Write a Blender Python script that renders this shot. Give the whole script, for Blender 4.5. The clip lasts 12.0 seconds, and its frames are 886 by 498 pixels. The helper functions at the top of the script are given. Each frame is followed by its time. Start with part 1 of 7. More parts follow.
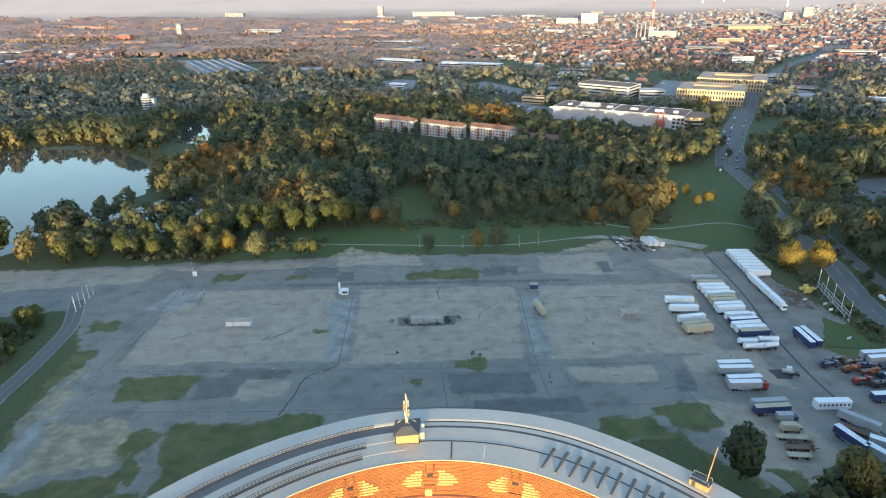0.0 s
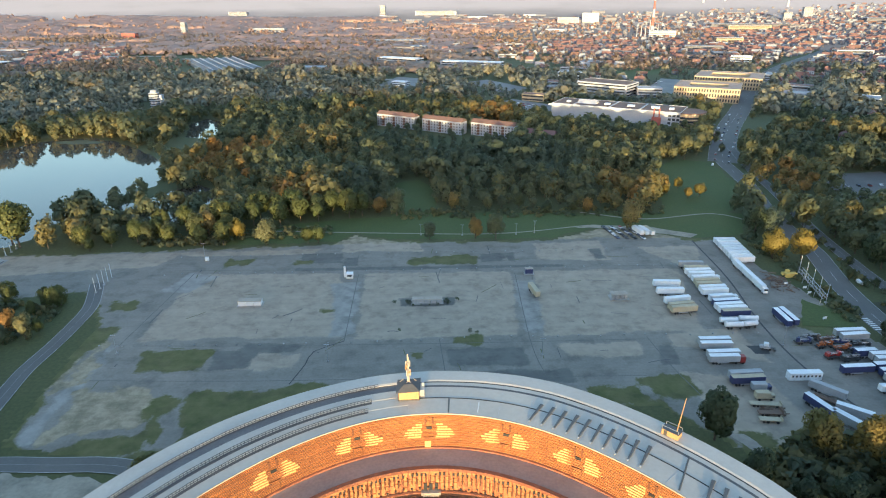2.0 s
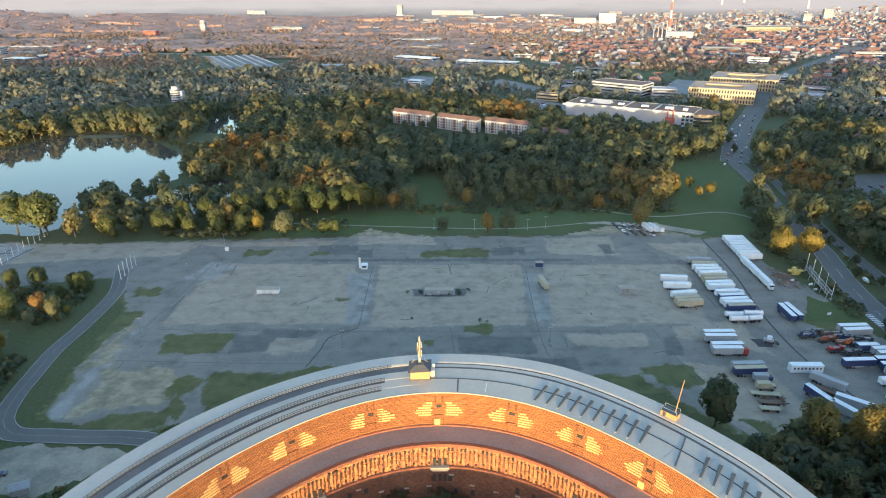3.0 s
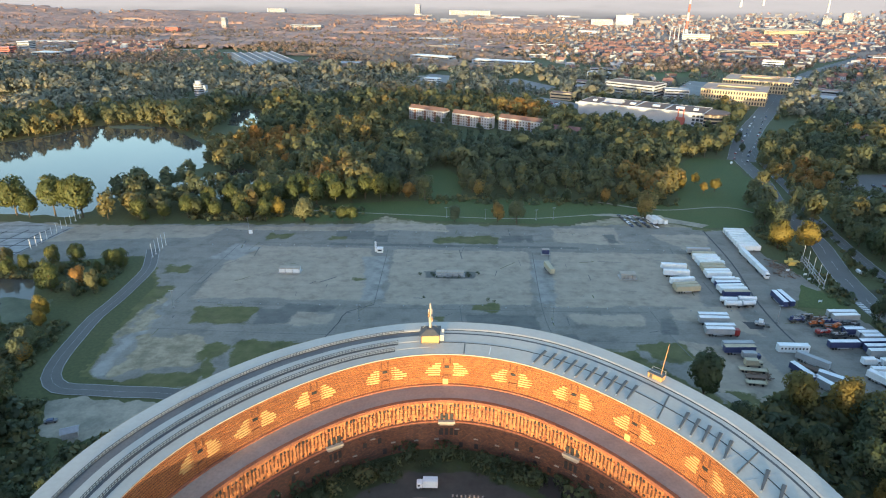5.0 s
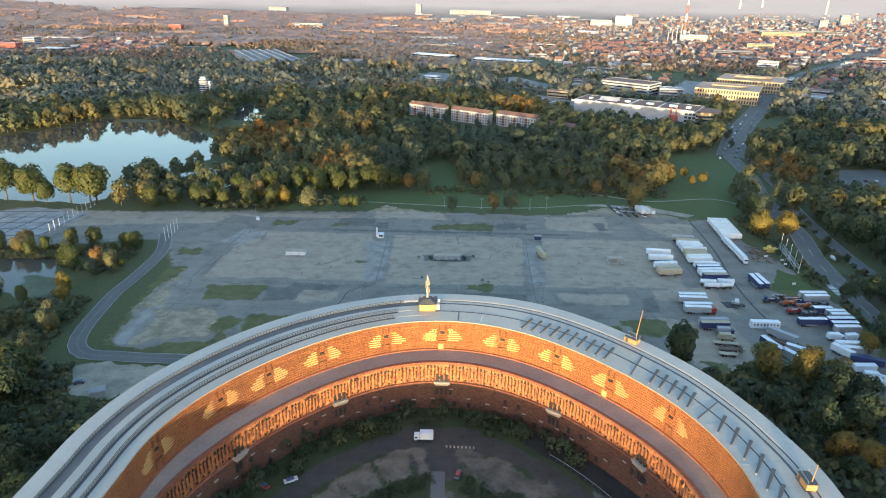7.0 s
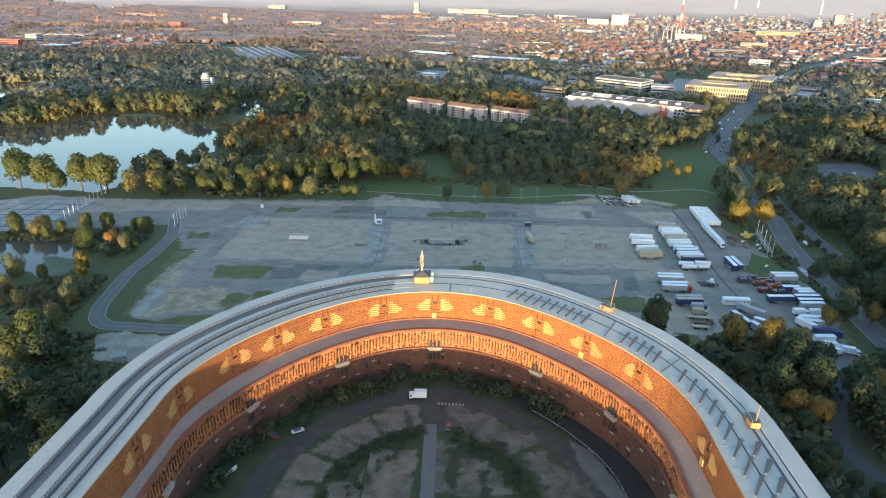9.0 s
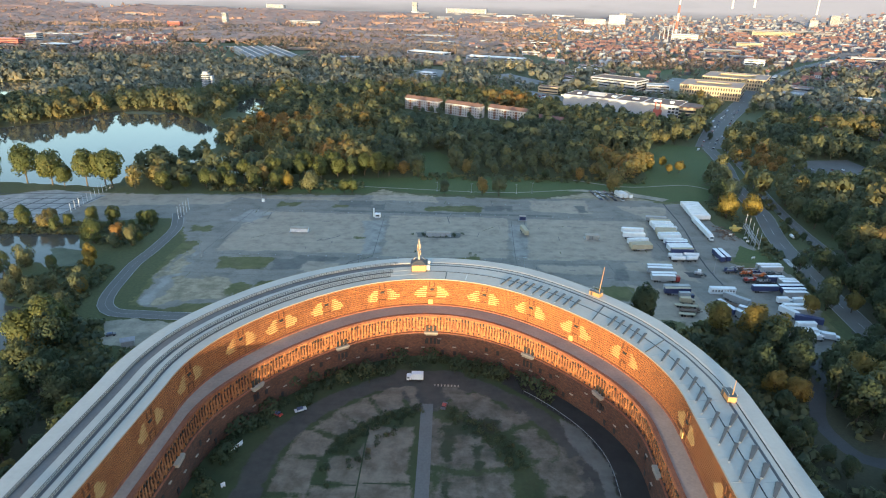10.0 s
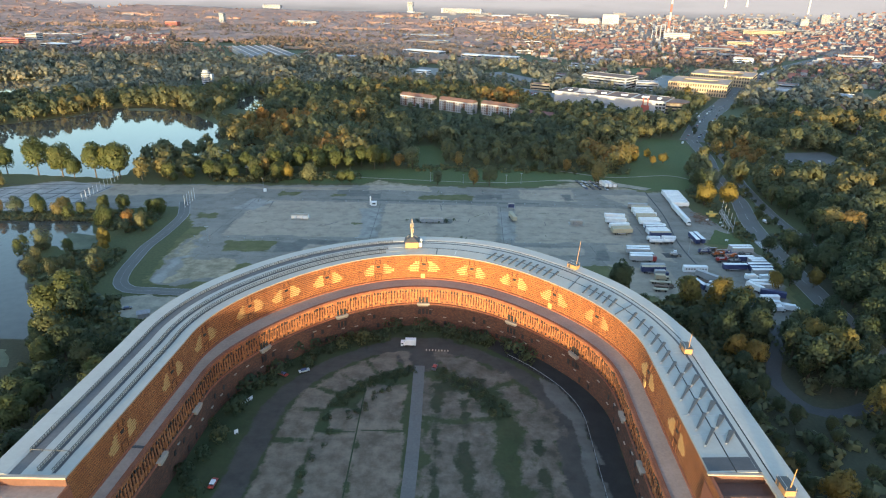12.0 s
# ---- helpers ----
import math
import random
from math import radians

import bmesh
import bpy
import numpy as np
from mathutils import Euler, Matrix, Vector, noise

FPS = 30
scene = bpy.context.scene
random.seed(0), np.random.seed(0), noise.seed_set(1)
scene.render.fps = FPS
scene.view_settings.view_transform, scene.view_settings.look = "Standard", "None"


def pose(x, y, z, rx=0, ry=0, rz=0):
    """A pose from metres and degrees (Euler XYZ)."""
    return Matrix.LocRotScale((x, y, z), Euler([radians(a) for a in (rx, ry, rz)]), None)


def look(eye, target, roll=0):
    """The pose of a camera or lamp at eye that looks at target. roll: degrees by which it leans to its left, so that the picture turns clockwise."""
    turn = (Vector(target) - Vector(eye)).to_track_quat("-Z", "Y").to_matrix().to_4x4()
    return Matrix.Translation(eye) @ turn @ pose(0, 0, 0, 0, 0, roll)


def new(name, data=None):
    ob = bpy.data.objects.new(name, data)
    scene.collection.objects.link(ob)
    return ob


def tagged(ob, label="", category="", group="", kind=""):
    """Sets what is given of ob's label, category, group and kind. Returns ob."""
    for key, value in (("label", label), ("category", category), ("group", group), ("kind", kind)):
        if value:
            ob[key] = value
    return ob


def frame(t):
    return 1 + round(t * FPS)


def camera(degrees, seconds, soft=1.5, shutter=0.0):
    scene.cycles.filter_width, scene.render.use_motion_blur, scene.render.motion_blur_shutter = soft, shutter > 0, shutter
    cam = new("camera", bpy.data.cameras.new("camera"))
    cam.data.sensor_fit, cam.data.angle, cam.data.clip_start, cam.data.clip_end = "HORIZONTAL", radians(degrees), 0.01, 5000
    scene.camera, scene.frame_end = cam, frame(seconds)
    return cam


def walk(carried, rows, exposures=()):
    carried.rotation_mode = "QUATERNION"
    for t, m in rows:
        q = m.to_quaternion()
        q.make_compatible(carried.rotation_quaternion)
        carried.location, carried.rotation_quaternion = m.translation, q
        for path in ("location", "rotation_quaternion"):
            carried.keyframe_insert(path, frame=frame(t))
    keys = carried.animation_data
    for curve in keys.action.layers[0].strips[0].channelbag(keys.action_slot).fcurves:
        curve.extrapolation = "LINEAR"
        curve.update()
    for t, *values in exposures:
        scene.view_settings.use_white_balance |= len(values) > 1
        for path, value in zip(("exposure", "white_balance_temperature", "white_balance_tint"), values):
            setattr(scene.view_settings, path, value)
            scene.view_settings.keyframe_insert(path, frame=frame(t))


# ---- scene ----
cam = camera(70.6, 12.0, 1.1)
PATH = [
    (0, (42.143, -287.89, 142.647), (42.206, -286.042, 141.885), -0.5),
    (0.5, (42.068, -292.513, 142.63), (42.134, -290.665, 141.868), -0.5),
    (1, (42.099, -297.141, 142.61), (42.168, -295.293, 141.848), -0.5),
    (1.5, (42.216, -301.826, 142.606), (42.272, -299.978, 141.842), -0.4),
    (2, (42.334, -306.635, 142.606), (42.392, -304.787, 141.842), -0.4),
    (2.5, (42.461, -311.556, 142.603), (42.507, -309.708, 141.839), -0.3),
    (3, (42.659, -316.605, 142.589), (42.674, -314.757, 141.825), -0.1),
    (5, (43.558, -337.515, 142.289), (43.531, -335.667, 141.525), 0.5),
    (5.5, (43.808, -342.815, 142.26), (43.779, -340.967, 141.496), 0.6),
    (6, (44.144, -348.25, 142.22), (44.117, -346.402, 141.455), 0.7),
    (6.5, (44.545, -353.813, 142.175), (44.519, -351.965, 141.408), 0.8),
    (7, (45.038, -359.462, 142.176), (45.013, -357.614, 141.411), 0.9),
    (9, (47.39, -382.517, 142.36), (47.372, -380.67, 141.592), 1.1),
    (9.5, (47.877, -388.242, 142.374), (47.862, -386.395, 141.607), 1.1),
    (10, (48.403, -394.146, 142.353), (48.391, -392.3, 141.585), 1.2),
    (10.5, (49.027, -400.307, 142.297), (49.017, -398.46, 141.529), 1.1),
    (11, (49.78, -406.655, 142.224), (49.774, -404.808, 141.458), 1.2),
    (11.5, (50.61, -413.001, 142.171), (50.606, -411.154, 141.404), 1.1),
    (12, (51.438, -419.288, 142.137), (51.436, -417.441, 141.369), 1.1),
]
walk(cam, [(t, look(eye, target, roll)) for t, eye, target, roll in PATH])

# ---------------------------------------------------------------- light
SUN_EL, SUN_AZ = 2.5, 7.5          # degrees above the horizon; degrees to the left of straight behind
to_sun = Vector((-math.sin(radians(SUN_AZ)), -math.cos(radians(SUN_AZ)), math.tan(radians(SUN_EL)))).normalized()
world = bpy.data.worlds.new("world")
scene.world = world
world.use_nodes = True
wn = world.node_tree.nodes
wl = world.node_tree.links
sky = wn.new("ShaderNodeTexSky")
sky.sky_type = "NISHITA"
sky.sun_disc = False
sky.sun_elevation = radians(SUN_EL)
sky.sun_rotation = math.atan2(to_sun.x, to_sun.y)
sky.air_density, sky.dust_density, sky.ozone_density = 1.0, 1.0, 2.0
wl.new(sky.outputs["Color"], wn["Background"].inputs["Color"])
wn["Background"].inputs["Strength"].default_value = 0.15
sun = new("sun", bpy.data.lights.new("sun", "SUN"))
sun.data.energy = 1.27
sun.data.angle = radians(0.6)
sun.data.color = (1.0, 0.785, 0.425)
sun.matrix_world = look(to_sun * 800, (0, 0, 0))
scene.view_settings.exposure = 3.35

# ---------------------------------------------------------------- materials
def material(name, base, other=None, rough=0.8, metal=0.0, scale=0.6, fine=6.0, bump=0.3, spread=0.5, streak=1.0, grain=0.12):
    """Two colours mixed by a broad noise, varied by a fine one, with a fine relief. scale, fine: repeats per metre."""
    m = bpy.data.materials.new(name)
    m.use_nodes = True
    n, l = m.node_tree.nodes, m.node_tree.links
    b = n["Principled BSDF"]
    b.inputs["Roughness"].default_value = rough
    b.inputs["Metallic"].default_value = metal
    other = other or tuple(c * 0.7 for c in base)
    geo = n.new("ShaderNodeNewGeometry")
    mp = n.new("ShaderNodeMapping")
    mp.inputs["Scale"].default_value = (1, 1, streak)
    l.new(geo.outputs["Position"], mp.inputs["Vector"])
    t1, t2 = n.new("ShaderNodeTexNoise"), n.new("ShaderNodeTexNoise")
    t1.inputs["Scale"].default_value, t1.inputs["Detail"].default_value, t1.inputs["Roughness"].default_value = scale, 6, 0.62
    t2.inputs["Scale"].default_value, t2.inputs["Detail"].default_value = fine, 4
    for t in (t1, t2):
        l.new(mp.outputs["Vector"], t.inputs["Vector"])
    ramp = n.new("ShaderNodeValToRGB")
    ramp.color_ramp.elements[0].position, ramp.color_ramp.elements[1].position = 0.5 - spread / 2, 0.5 + spread / 2
    ramp.color_ramp.elements[0].color, ramp.color_ramp.elements[1].color = (*base, 1), (*other, 1)
    l.new(t1.outputs["Fac"], ramp.inputs["Fac"])
    hsv = n.new("ShaderNodeHueSaturation")
    mr = n.new("ShaderNodeMapRange")
    mr.inputs["From Min"].default_value, mr.inputs["From Max"].default_value = 0.25, 0.75
    mr.inputs["To Min"].default_value, mr.inputs["To Max"].default_value = 1 - grain, 1 + grain
    l.new(t2.outputs["Fac"], mr.inputs["Value"])
    l.new(mr.outputs["Result"], hsv.inputs["Value"])
    l.new(ramp.outputs["Color"], hsv.inputs["Color"])
    l.new(hsv.outputs["Color"], b.inputs["Base Color"])
    if bump:
        bp = n.new("ShaderNodeBump")
        bp.inputs["Strength"].default_value, bp.inputs["Distance"].default_value = bump, 0.1
        l.new(t2.outputs["Fac"], bp.inputs["Height"])
        l.new(bp.outputs["Normal"], b.inputs["Normal"])
    return m


def random_tint(m, colours):
    """Gives a material one of several colours by the object's own random number."""
    n, l = m.node_tree.nodes, m.node_tree.links
    info = n.new("ShaderNodeObjectInfo")
    ramp = n.new("ShaderNodeValToRGB")
    ramp.color_ramp.interpolation = "CONSTANT"
    els = ramp.color_ramp.elements
    while len(els) < len(colours):
        els.new(0.5)
    for i, c in enumerate(colours):
        els[i].position, els[i].color = i / len(colours), (*c, 1)
    l.new(info.outputs["Random"], ramp.inputs["Fac"])
    mix = n.new("ShaderNodeMix")
    mix.data_type, mix.blend_type = "RGBA", "MULTIPLY"
    mix.inputs["Factor"].default_value = 1.0
    b = n["Principled BSDF"]
    old = b.inputs["Base Color"].links[0].from_socket
    l.new(old, mix.inputs["A"])
    l.new(ramp.outputs["Color"], mix.inputs["B"])
    l.new(mix.outputs["Result"], b.inputs["Base Color"])
    return m


def leaf_material(name, tones, by_object, thin=0.42, clump=0.35, spread=0.21):
    """Foliage: a tone for the tree, a second one for its clumps, some light through the leaf."""
    m = bpy.data.materials.new(name)
    m.use_nodes = True
    n, l = m.node_tree.nodes, m.node_tree.links
    b = n["Principled BSDF"]
    b.inputs["Roughness"].default_value = 0.7
    if by_object:
        src = n.new("ShaderNodeObjectInfo").outputs["Random"]
    else:
        at = n.new("ShaderNodeAttribute")
        at.attribute_name = "tone"
        src = at.outputs["Fac"]
    ramp = n.new("ShaderNodeValToRGB")
    els = ramp.color_ramp.elements
    while len(els) < len(tones):
        els.new(0.5)
    for i, (p, c) in enumerate(tones):
        els[i].position, els[i].color = p, (*c, 1)
    l.new(src, ramp.inputs["Fac"])
    geo = n.new("ShaderNodeNewGeometry")
    noi = n.new("ShaderNodeTexNoise")
    noi.inputs["Scale"].default_value = clump
    l.new(geo.outputs["Position"], noi.inputs["Vector"])
    add = n.new("ShaderNodeMath")
    add.operation = "ADD"
    l.new(noi.outputs["Fac"], add.inputs[0])
    mul = n.new("ShaderNodeMath")
    mul.operation = "MULTIPLY"
    mul.inputs[1].default_value = 0.22
    l.new(geo.outputs["Random Per Island"], mul.inputs[0])
    l.new(mul.outputs["Value"], add.inputs[1])
    mr = n.new("ShaderNodeMapRange")
    mr.inputs["From Min"].default_value, mr.inputs["From Max"].default_value = 0.3, 0.95
    mr.inputs["To Min"].default_value, mr.inputs["To Max"].default_value = 1 - spread, 1 + spread
    l.new(add.outputs["Value"], mr.inputs["Value"])
    hsv = n.new("ShaderNodeHueSaturation")
    l.new(mr.outputs["Result"], hsv.inputs["Value"])
    l.new(ramp.outputs["Color"], hsv.inputs["Color"])
    l.new(hsv.outputs["Color"], b.inputs["Base Color"])
    tr = n.new("ShaderNodeBsdfTranslucent")
    l.new(hsv.outputs["Color"], tr.inputs["Color"])
    mx = n.new("ShaderNodeMixShader")
    mx.inputs["Fac"].default_value = thin
    l.new(b.outputs["BSDF"], mx.inputs[1])
    l.new(tr.outputs["BSDF"], mx.inputs[2])
    l.new(mx.outputs["Shader"], n["Material Output"].inputs["Surface"])
    return m


def brick_material(name, c1, c2, mortar, width, height, gap=0.05, rough=0.9):
    """Brickwork along the wall's own length and height, with stains."""
    m = material(name, (1, 1, 1), (0.72, 0.62, 0.56), rough, scale=0.22, fine=2.5, bump=0.0, spread=0.5, streak=0.5)
    n, l = m.node_tree.nodes, m.node_tree.links
    uv = n.new("ShaderNodeUVMap")
    br = n.new("ShaderNodeTexBrick")
    br.inputs["Color1"].default_value, br.inputs["Color2"].default_value = (*c1, 1), (*c2, 1)
    br.inputs["Mortar"].default_value = (*mortar, 1)
    br.inputs["Scale"].default_value = 1.0
    br.inputs["Brick Width"].default_value, br.inputs["Row Height"].default_value = width, height
    br.inputs["Mortar Size"].default_value = gap
    br.inputs["Mortar Smooth"].default_value = 0.3
    l.new(uv.outputs["UV"], br.inputs["Vector"])
    mix = n.new("ShaderNodeMix")
    mix.data_type, mix.blend_type = "RGBA", "MULTIPLY"
    mix.inputs["Factor"].default_value = 1.0
    b = n["Principled BSDF"]
    old = b.inputs["Base Color"].links[0].from_socket
    l.new(br.outputs["Color"], mix.inputs["A"])
    l.new(old, mix.inputs["B"])
    l.new(mix.outputs["Result"], b.inputs["Base Color"])
    bp = n.new("ShaderNodeBump")
    bp.inputs["Strength"].default_value, bp.inputs["Distance"].default_value, bp.invert = 0.6, 0.15, True
    l.new(br.outputs["Fac"], bp.inputs["Height"])
    l.new(bp.outputs["Normal"], b.inputs["Normal"])
    return m


def cover_material(name, base, other, covers):
    """A ground on which several covers lie in worn, broken patches. covers: attribute, colour, second colour."""
    m = material(name, base, other, 0.92, scale=0.05, fine=0.9, bump=0.15, spread=0.4, grain=0.1)
    n, l = m.node_tree.nodes, m.node_tree.links
    b = n["Principled BSDF"]
    geo = n.new("ShaderNodeNewGeometry")

    def noise_node(scale, stretch=(1, 1, 1), detail=5):
        mp, t = n.new("ShaderNodeMapping"), n.new("ShaderNodeTexNoise")
        mp.inputs["Scale"].default_value = stretch
        l.new(geo.outputs["Position"], mp.inputs["Vector"])
        l.new(mp.outputs["Vector"], t.inputs["Vector"])
        t.inputs["Scale"].default_value, t.inputs["Detail"].default_value, t.inputs["Roughness"].default_value = scale, detail, 0.65
        return t.outputs["Fac"]

    def ranged(src, a, b2, c, d):
        r = n.new("ShaderNodeMapRange")
        for key, v in (("From Min", a), ("From Max", b2), ("To Min", c), ("To Max", d)):
            r.inputs[key].default_value = v
        l.new(src, r.inputs["Value"])
        return r.outputs["Result"]

    def mixed(fac, a, c, kind="MIX"):
        x = n.new("ShaderNodeMix")
        x.data_type, x.blend_type = "RGBA", kind
        l.new(fac, x.inputs["Factor"])
        l.new(a, x.inputs["A"])
        if isinstance(c, tuple):
            x.inputs["B"].default_value = (*c, 1)
        else:
            l.new(c, x.inputs["B"])
        return x.outputs["Result"]

    col = b.inputs["Base Color"].links[0].from_socket
    edge, spot = noise_node(0.7), noise_node(0.16)
    for attr, c1, c2 in covers:
        at = n.new("ShaderNodeAttribute")
        at.attribute_name = attr
        add = n.new("ShaderNodeMath")
        add.operation = "ADD"
        l.new(at.outputs["Fac"], add.inputs[0])
        l.new(ranged(edge, 0.2, 0.8, -0.35, 0.35), add.inputs[1])
        fac = ranged(add.outputs["Value"], 0.3, 0.75, 0.0, 1.0)
        r = n.new("ShaderNodeValToRGB")
        r.color_ramp.elements[0].color, r.color_ramp.elements[1].color = (*c1, 1), (*c2, 1)
        r.color_ramp.elements[0].position, r.color_ramp.elements[1].position = 0.35, 0.65
        l.new(spot, r.inputs["Fac"])
        col = mixed(fac, col, r.outputs["Color"])
    # long weathered streaks and scattered stains
    streak = ranged(noise_node(1.0, (0.012, 0.16, 1.0)), 0.35, 0.65, 0.92, 1.07)
    stain = ranged(noise_node(0.11, detail=9), 0.3, 0.5, 0.7, 1.06)
    for f in (streak, stain):
        hsv = n.new("ShaderNodeHueSaturation")
        l.new(f, hsv.inputs["Value"])
        l.new(col, hsv.inputs["Color"])
        col = hsv.outputs["Color"]
    l.new(col, b.inputs["Base Color"])
    return m


GROUND = material("ground_cover", (0.05, 0.063, 0.018), (0.075, 0.076, 0.028), 0.95, scale=0.02, fine=0.7, bump=0.4, grain=0.25)
ASPHALT = material("old_asphalt", (0.225, 0.215, 0.205), (0.155, 0.155, 0.155), 0.85, scale=0.045, fine=0.8, bump=0.1, spread=0.35, grain=0.1)
LOTCOVER = cover_material("worn_parking_ground", (0.211, 0.191, 0.162), (0.150, 0.138, 0.119), [
    ("gravel", (0.309, 0.257, 0.197), (0.248, 0.205, 0.159)), ("pale", (0.259, 0.248, 0.223), (0.196, 0.187, 0.170)), ("sand", (0.32, 0.262, 0.18), (0.16, 0.135, 0.085)),
    ("tar", (0.100, 0.097, 0.087), (0.127, 0.122, 0.109)), ("grass", (0.066, 0.074, 0.018), (0.108, 0.1, 0.038))])
TAR = material("dark_asphalt", (0.036, 0.037, 0.039), (0.056, 0.056, 0.057), 0.85, scale=0.1, fine=1.0, bump=0.1)
ROAD = material("road_asphalt", (0.092, 0.089, 0.084), (0.122, 0.117, 0.11), 0.85, scale=0.08, fine=1.5, bump=0.1)
GRAVEL = material("beige_gravel", (0.3, 0.265, 0.22), (0.22, 0.2, 0.175), 0.95, scale=0.04, fine=0.6, bump=0.2, spread=0.4, grain=0.12)
SAND = material("pale_sand", (0.31, 0.275, 0.215), (0.18, 0.165, 0.13), 0.95, scale=0.09, fine=0.8, bump=0.2, spread=0.25)
GRASS = material("grass", (0.065, 0.08, 0.022), (0.13, 0.12, 0.065), 0.95, scale=0.12, fine=1.2, bump=0.5, grain=0.25)
LITTER = material("forest_floor", (0.034, 0.036, 0.017), (0.05, 0.046, 0.024), 0.95, scale=0.06, fine=0.9, bump=0.5, grain=0.25)
LAWN = material("park_lawn", (0.046, 0.074, 0.016), (0.068, 0.086, 0.022), 0.95, scale=0.03, fine=0.8, bump=0.5, grain=0.2)
CONCRETE = material("grey_concrete", (0.36, 0.36, 0.35), (0.2, 0.2, 0.195), 0.9, scale=0.12, fine=1.5, bump=0.2, spread=0.35)
PAINT = material("white_road_paint", (0.7, 0.7, 0.68), (0.5, 0.5, 0.48), 0.8, scale=0.5, fine=5)
ROOF = material("roof_sheet", (0.376, 0.363, 0.327), (0.297, 0.290, 0.266), 0.6, 0.0, scale=0.07, fine=0.9, bump=0.05, grain=0.05)
RIM = material("rim_sheet", (0.412, 0.391, 0.352), (0.328, 0.315, 0.288), 0.6, 0.0, scale=0.08, fine=0.9, bump=0.05, grain=0.05)
CHANNEL = material("dark_felt_and_shade", (0.05, 0.053, 0.06), (0.08, 0.08, 0.085), 0.8, scale=0.3, fine=3)
FELT = material("worn_roof_felt", (0.14, 0.132, 0.132), (0.09, 0.087, 0.09), 0.85, scale=0.12, fine=1.5, bump=0.1)
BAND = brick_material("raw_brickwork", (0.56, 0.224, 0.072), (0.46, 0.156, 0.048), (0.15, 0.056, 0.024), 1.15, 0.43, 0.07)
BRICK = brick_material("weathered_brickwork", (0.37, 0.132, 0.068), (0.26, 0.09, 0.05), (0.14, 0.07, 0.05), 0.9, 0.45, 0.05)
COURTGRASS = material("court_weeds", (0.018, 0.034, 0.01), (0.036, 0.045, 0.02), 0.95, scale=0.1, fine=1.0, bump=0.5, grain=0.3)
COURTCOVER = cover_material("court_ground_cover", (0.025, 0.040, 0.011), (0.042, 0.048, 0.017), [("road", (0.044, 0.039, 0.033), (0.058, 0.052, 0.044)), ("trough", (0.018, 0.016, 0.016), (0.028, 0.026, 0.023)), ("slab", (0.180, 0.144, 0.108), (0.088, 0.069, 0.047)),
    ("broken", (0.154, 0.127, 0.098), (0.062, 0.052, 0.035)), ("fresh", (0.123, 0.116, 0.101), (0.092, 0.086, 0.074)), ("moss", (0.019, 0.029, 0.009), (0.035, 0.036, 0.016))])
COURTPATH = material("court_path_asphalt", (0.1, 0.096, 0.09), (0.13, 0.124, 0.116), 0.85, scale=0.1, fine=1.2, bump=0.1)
VENT = material("ventilator_sheet", (0.085, 0.091, 0.097), (0.06, 0.065, 0.07), 0.8, scale=0.4, fine=3)
PIER = material("worn_pier_brick", (0.44, 0.17, 0.062), (0.2, 0.072, 0.032), 0.9, scale=0.5, fine=3.0, bump=0.4, spread=0.4, grain=0.25)
# Darker copy of the brick for the shadowed lower front; shade is in its colour.
LOWBRICK = brick_material("shaded_lower_brickwork", (0.18, 0.078, 0.046), (0.085, 0.044, 0.031), (0.07, 0.046, 0.038), 0.9, 0.45, 0.05)
PALE = material("pale_new_brick", (0.52, 0.31, 0.12), (0.44, 0.25, 0.092), 0.9, scale=0.4, fine=3)
# Reddish tint: warm light bounced from the brick, put into the concrete colour.
TERRACE = material("terrace_concrete", (0.37, 0.275, 0.225), (0.27, 0.198, 0.162), 0.9, scale=0.1, fine=1.2, bump=0.1)
TRIM = material("pale_coping", (0.386, 0.328, 0.267), (0.286, 0.235, 0.189), 0.8, scale=0.3, fine=3)
BLACK = material("dark_opening", (0.012, 0.012, 0.014), (0.02, 0.018, 0.017), 0.7, scale=0.5, fine=4)
STEEL = material("galvanised_steel", (0.4, 0.41, 0.42), (0.3, 0.3, 0.31), 0.45, 0.7, scale=0.6, fine=5)
DARKSTEEL = material("dark_steel", (0.06, 0.065, 0.07), (0.09, 0.09, 0.09), 0.5, 0.4, scale=0.6, fine=5)
# Ochre puts the orange evening sun on the roof huts into their colour.
BRASS = material("ochre_sunlit", (0.42, 0.23, 0.1), (0.3, 0.16, 0.07), 0.6, scale=0.7, fine=5)
WHITE = material("white_paint", (0.68, 0.7, 0.72), (0.54, 0.56, 0.58), 0.5, scale=0.35, fine=3, grain=0.06, bump=0.05)
CREAM = material("cream_plaster", (0.42, 0.33, 0.22), (0.35, 0.275, 0.185), 0.85, scale=0.08, fine=1.0, grain=0.06)
# Blue-grey tint pales far sunlit walls as haze would; haze put into colour.
PLASTER = material("white_plaster", (0.36, 0.375, 0.42), (0.28, 0.29, 0.325), 0.85, scale=0.08, fine=1.0, grain=0.08)
TILE = material("red_roof_tile", (0.2, 0.1, 0.086), (0.145, 0.085, 0.077), 0.85, scale=0.15, fine=1.5, grain=0.15)
BROWN = material("brown_roof_felt", (0.17, 0.09, 0.065), (0.12, 0.07, 0.055), 0.85, scale=0.1, fine=1.0)
GREYROOF = material("grey_roof", (0.3, 0.31, 0.33), (0.22, 0.23, 0.25), 0.7, scale=0.08, fine=1.0)
SHEDROOF = material("dark_shed_roof", (0.17, 0.18, 0.19), (0.12, 0.13, 0.14), 0.8, scale=0.08, fine=1.0)
BEIGE = material("beige_tarpaulin", (0.42, 0.36, 0.25), (0.32, 0.28, 0.2), 0.75, scale=0.4, fine=3)
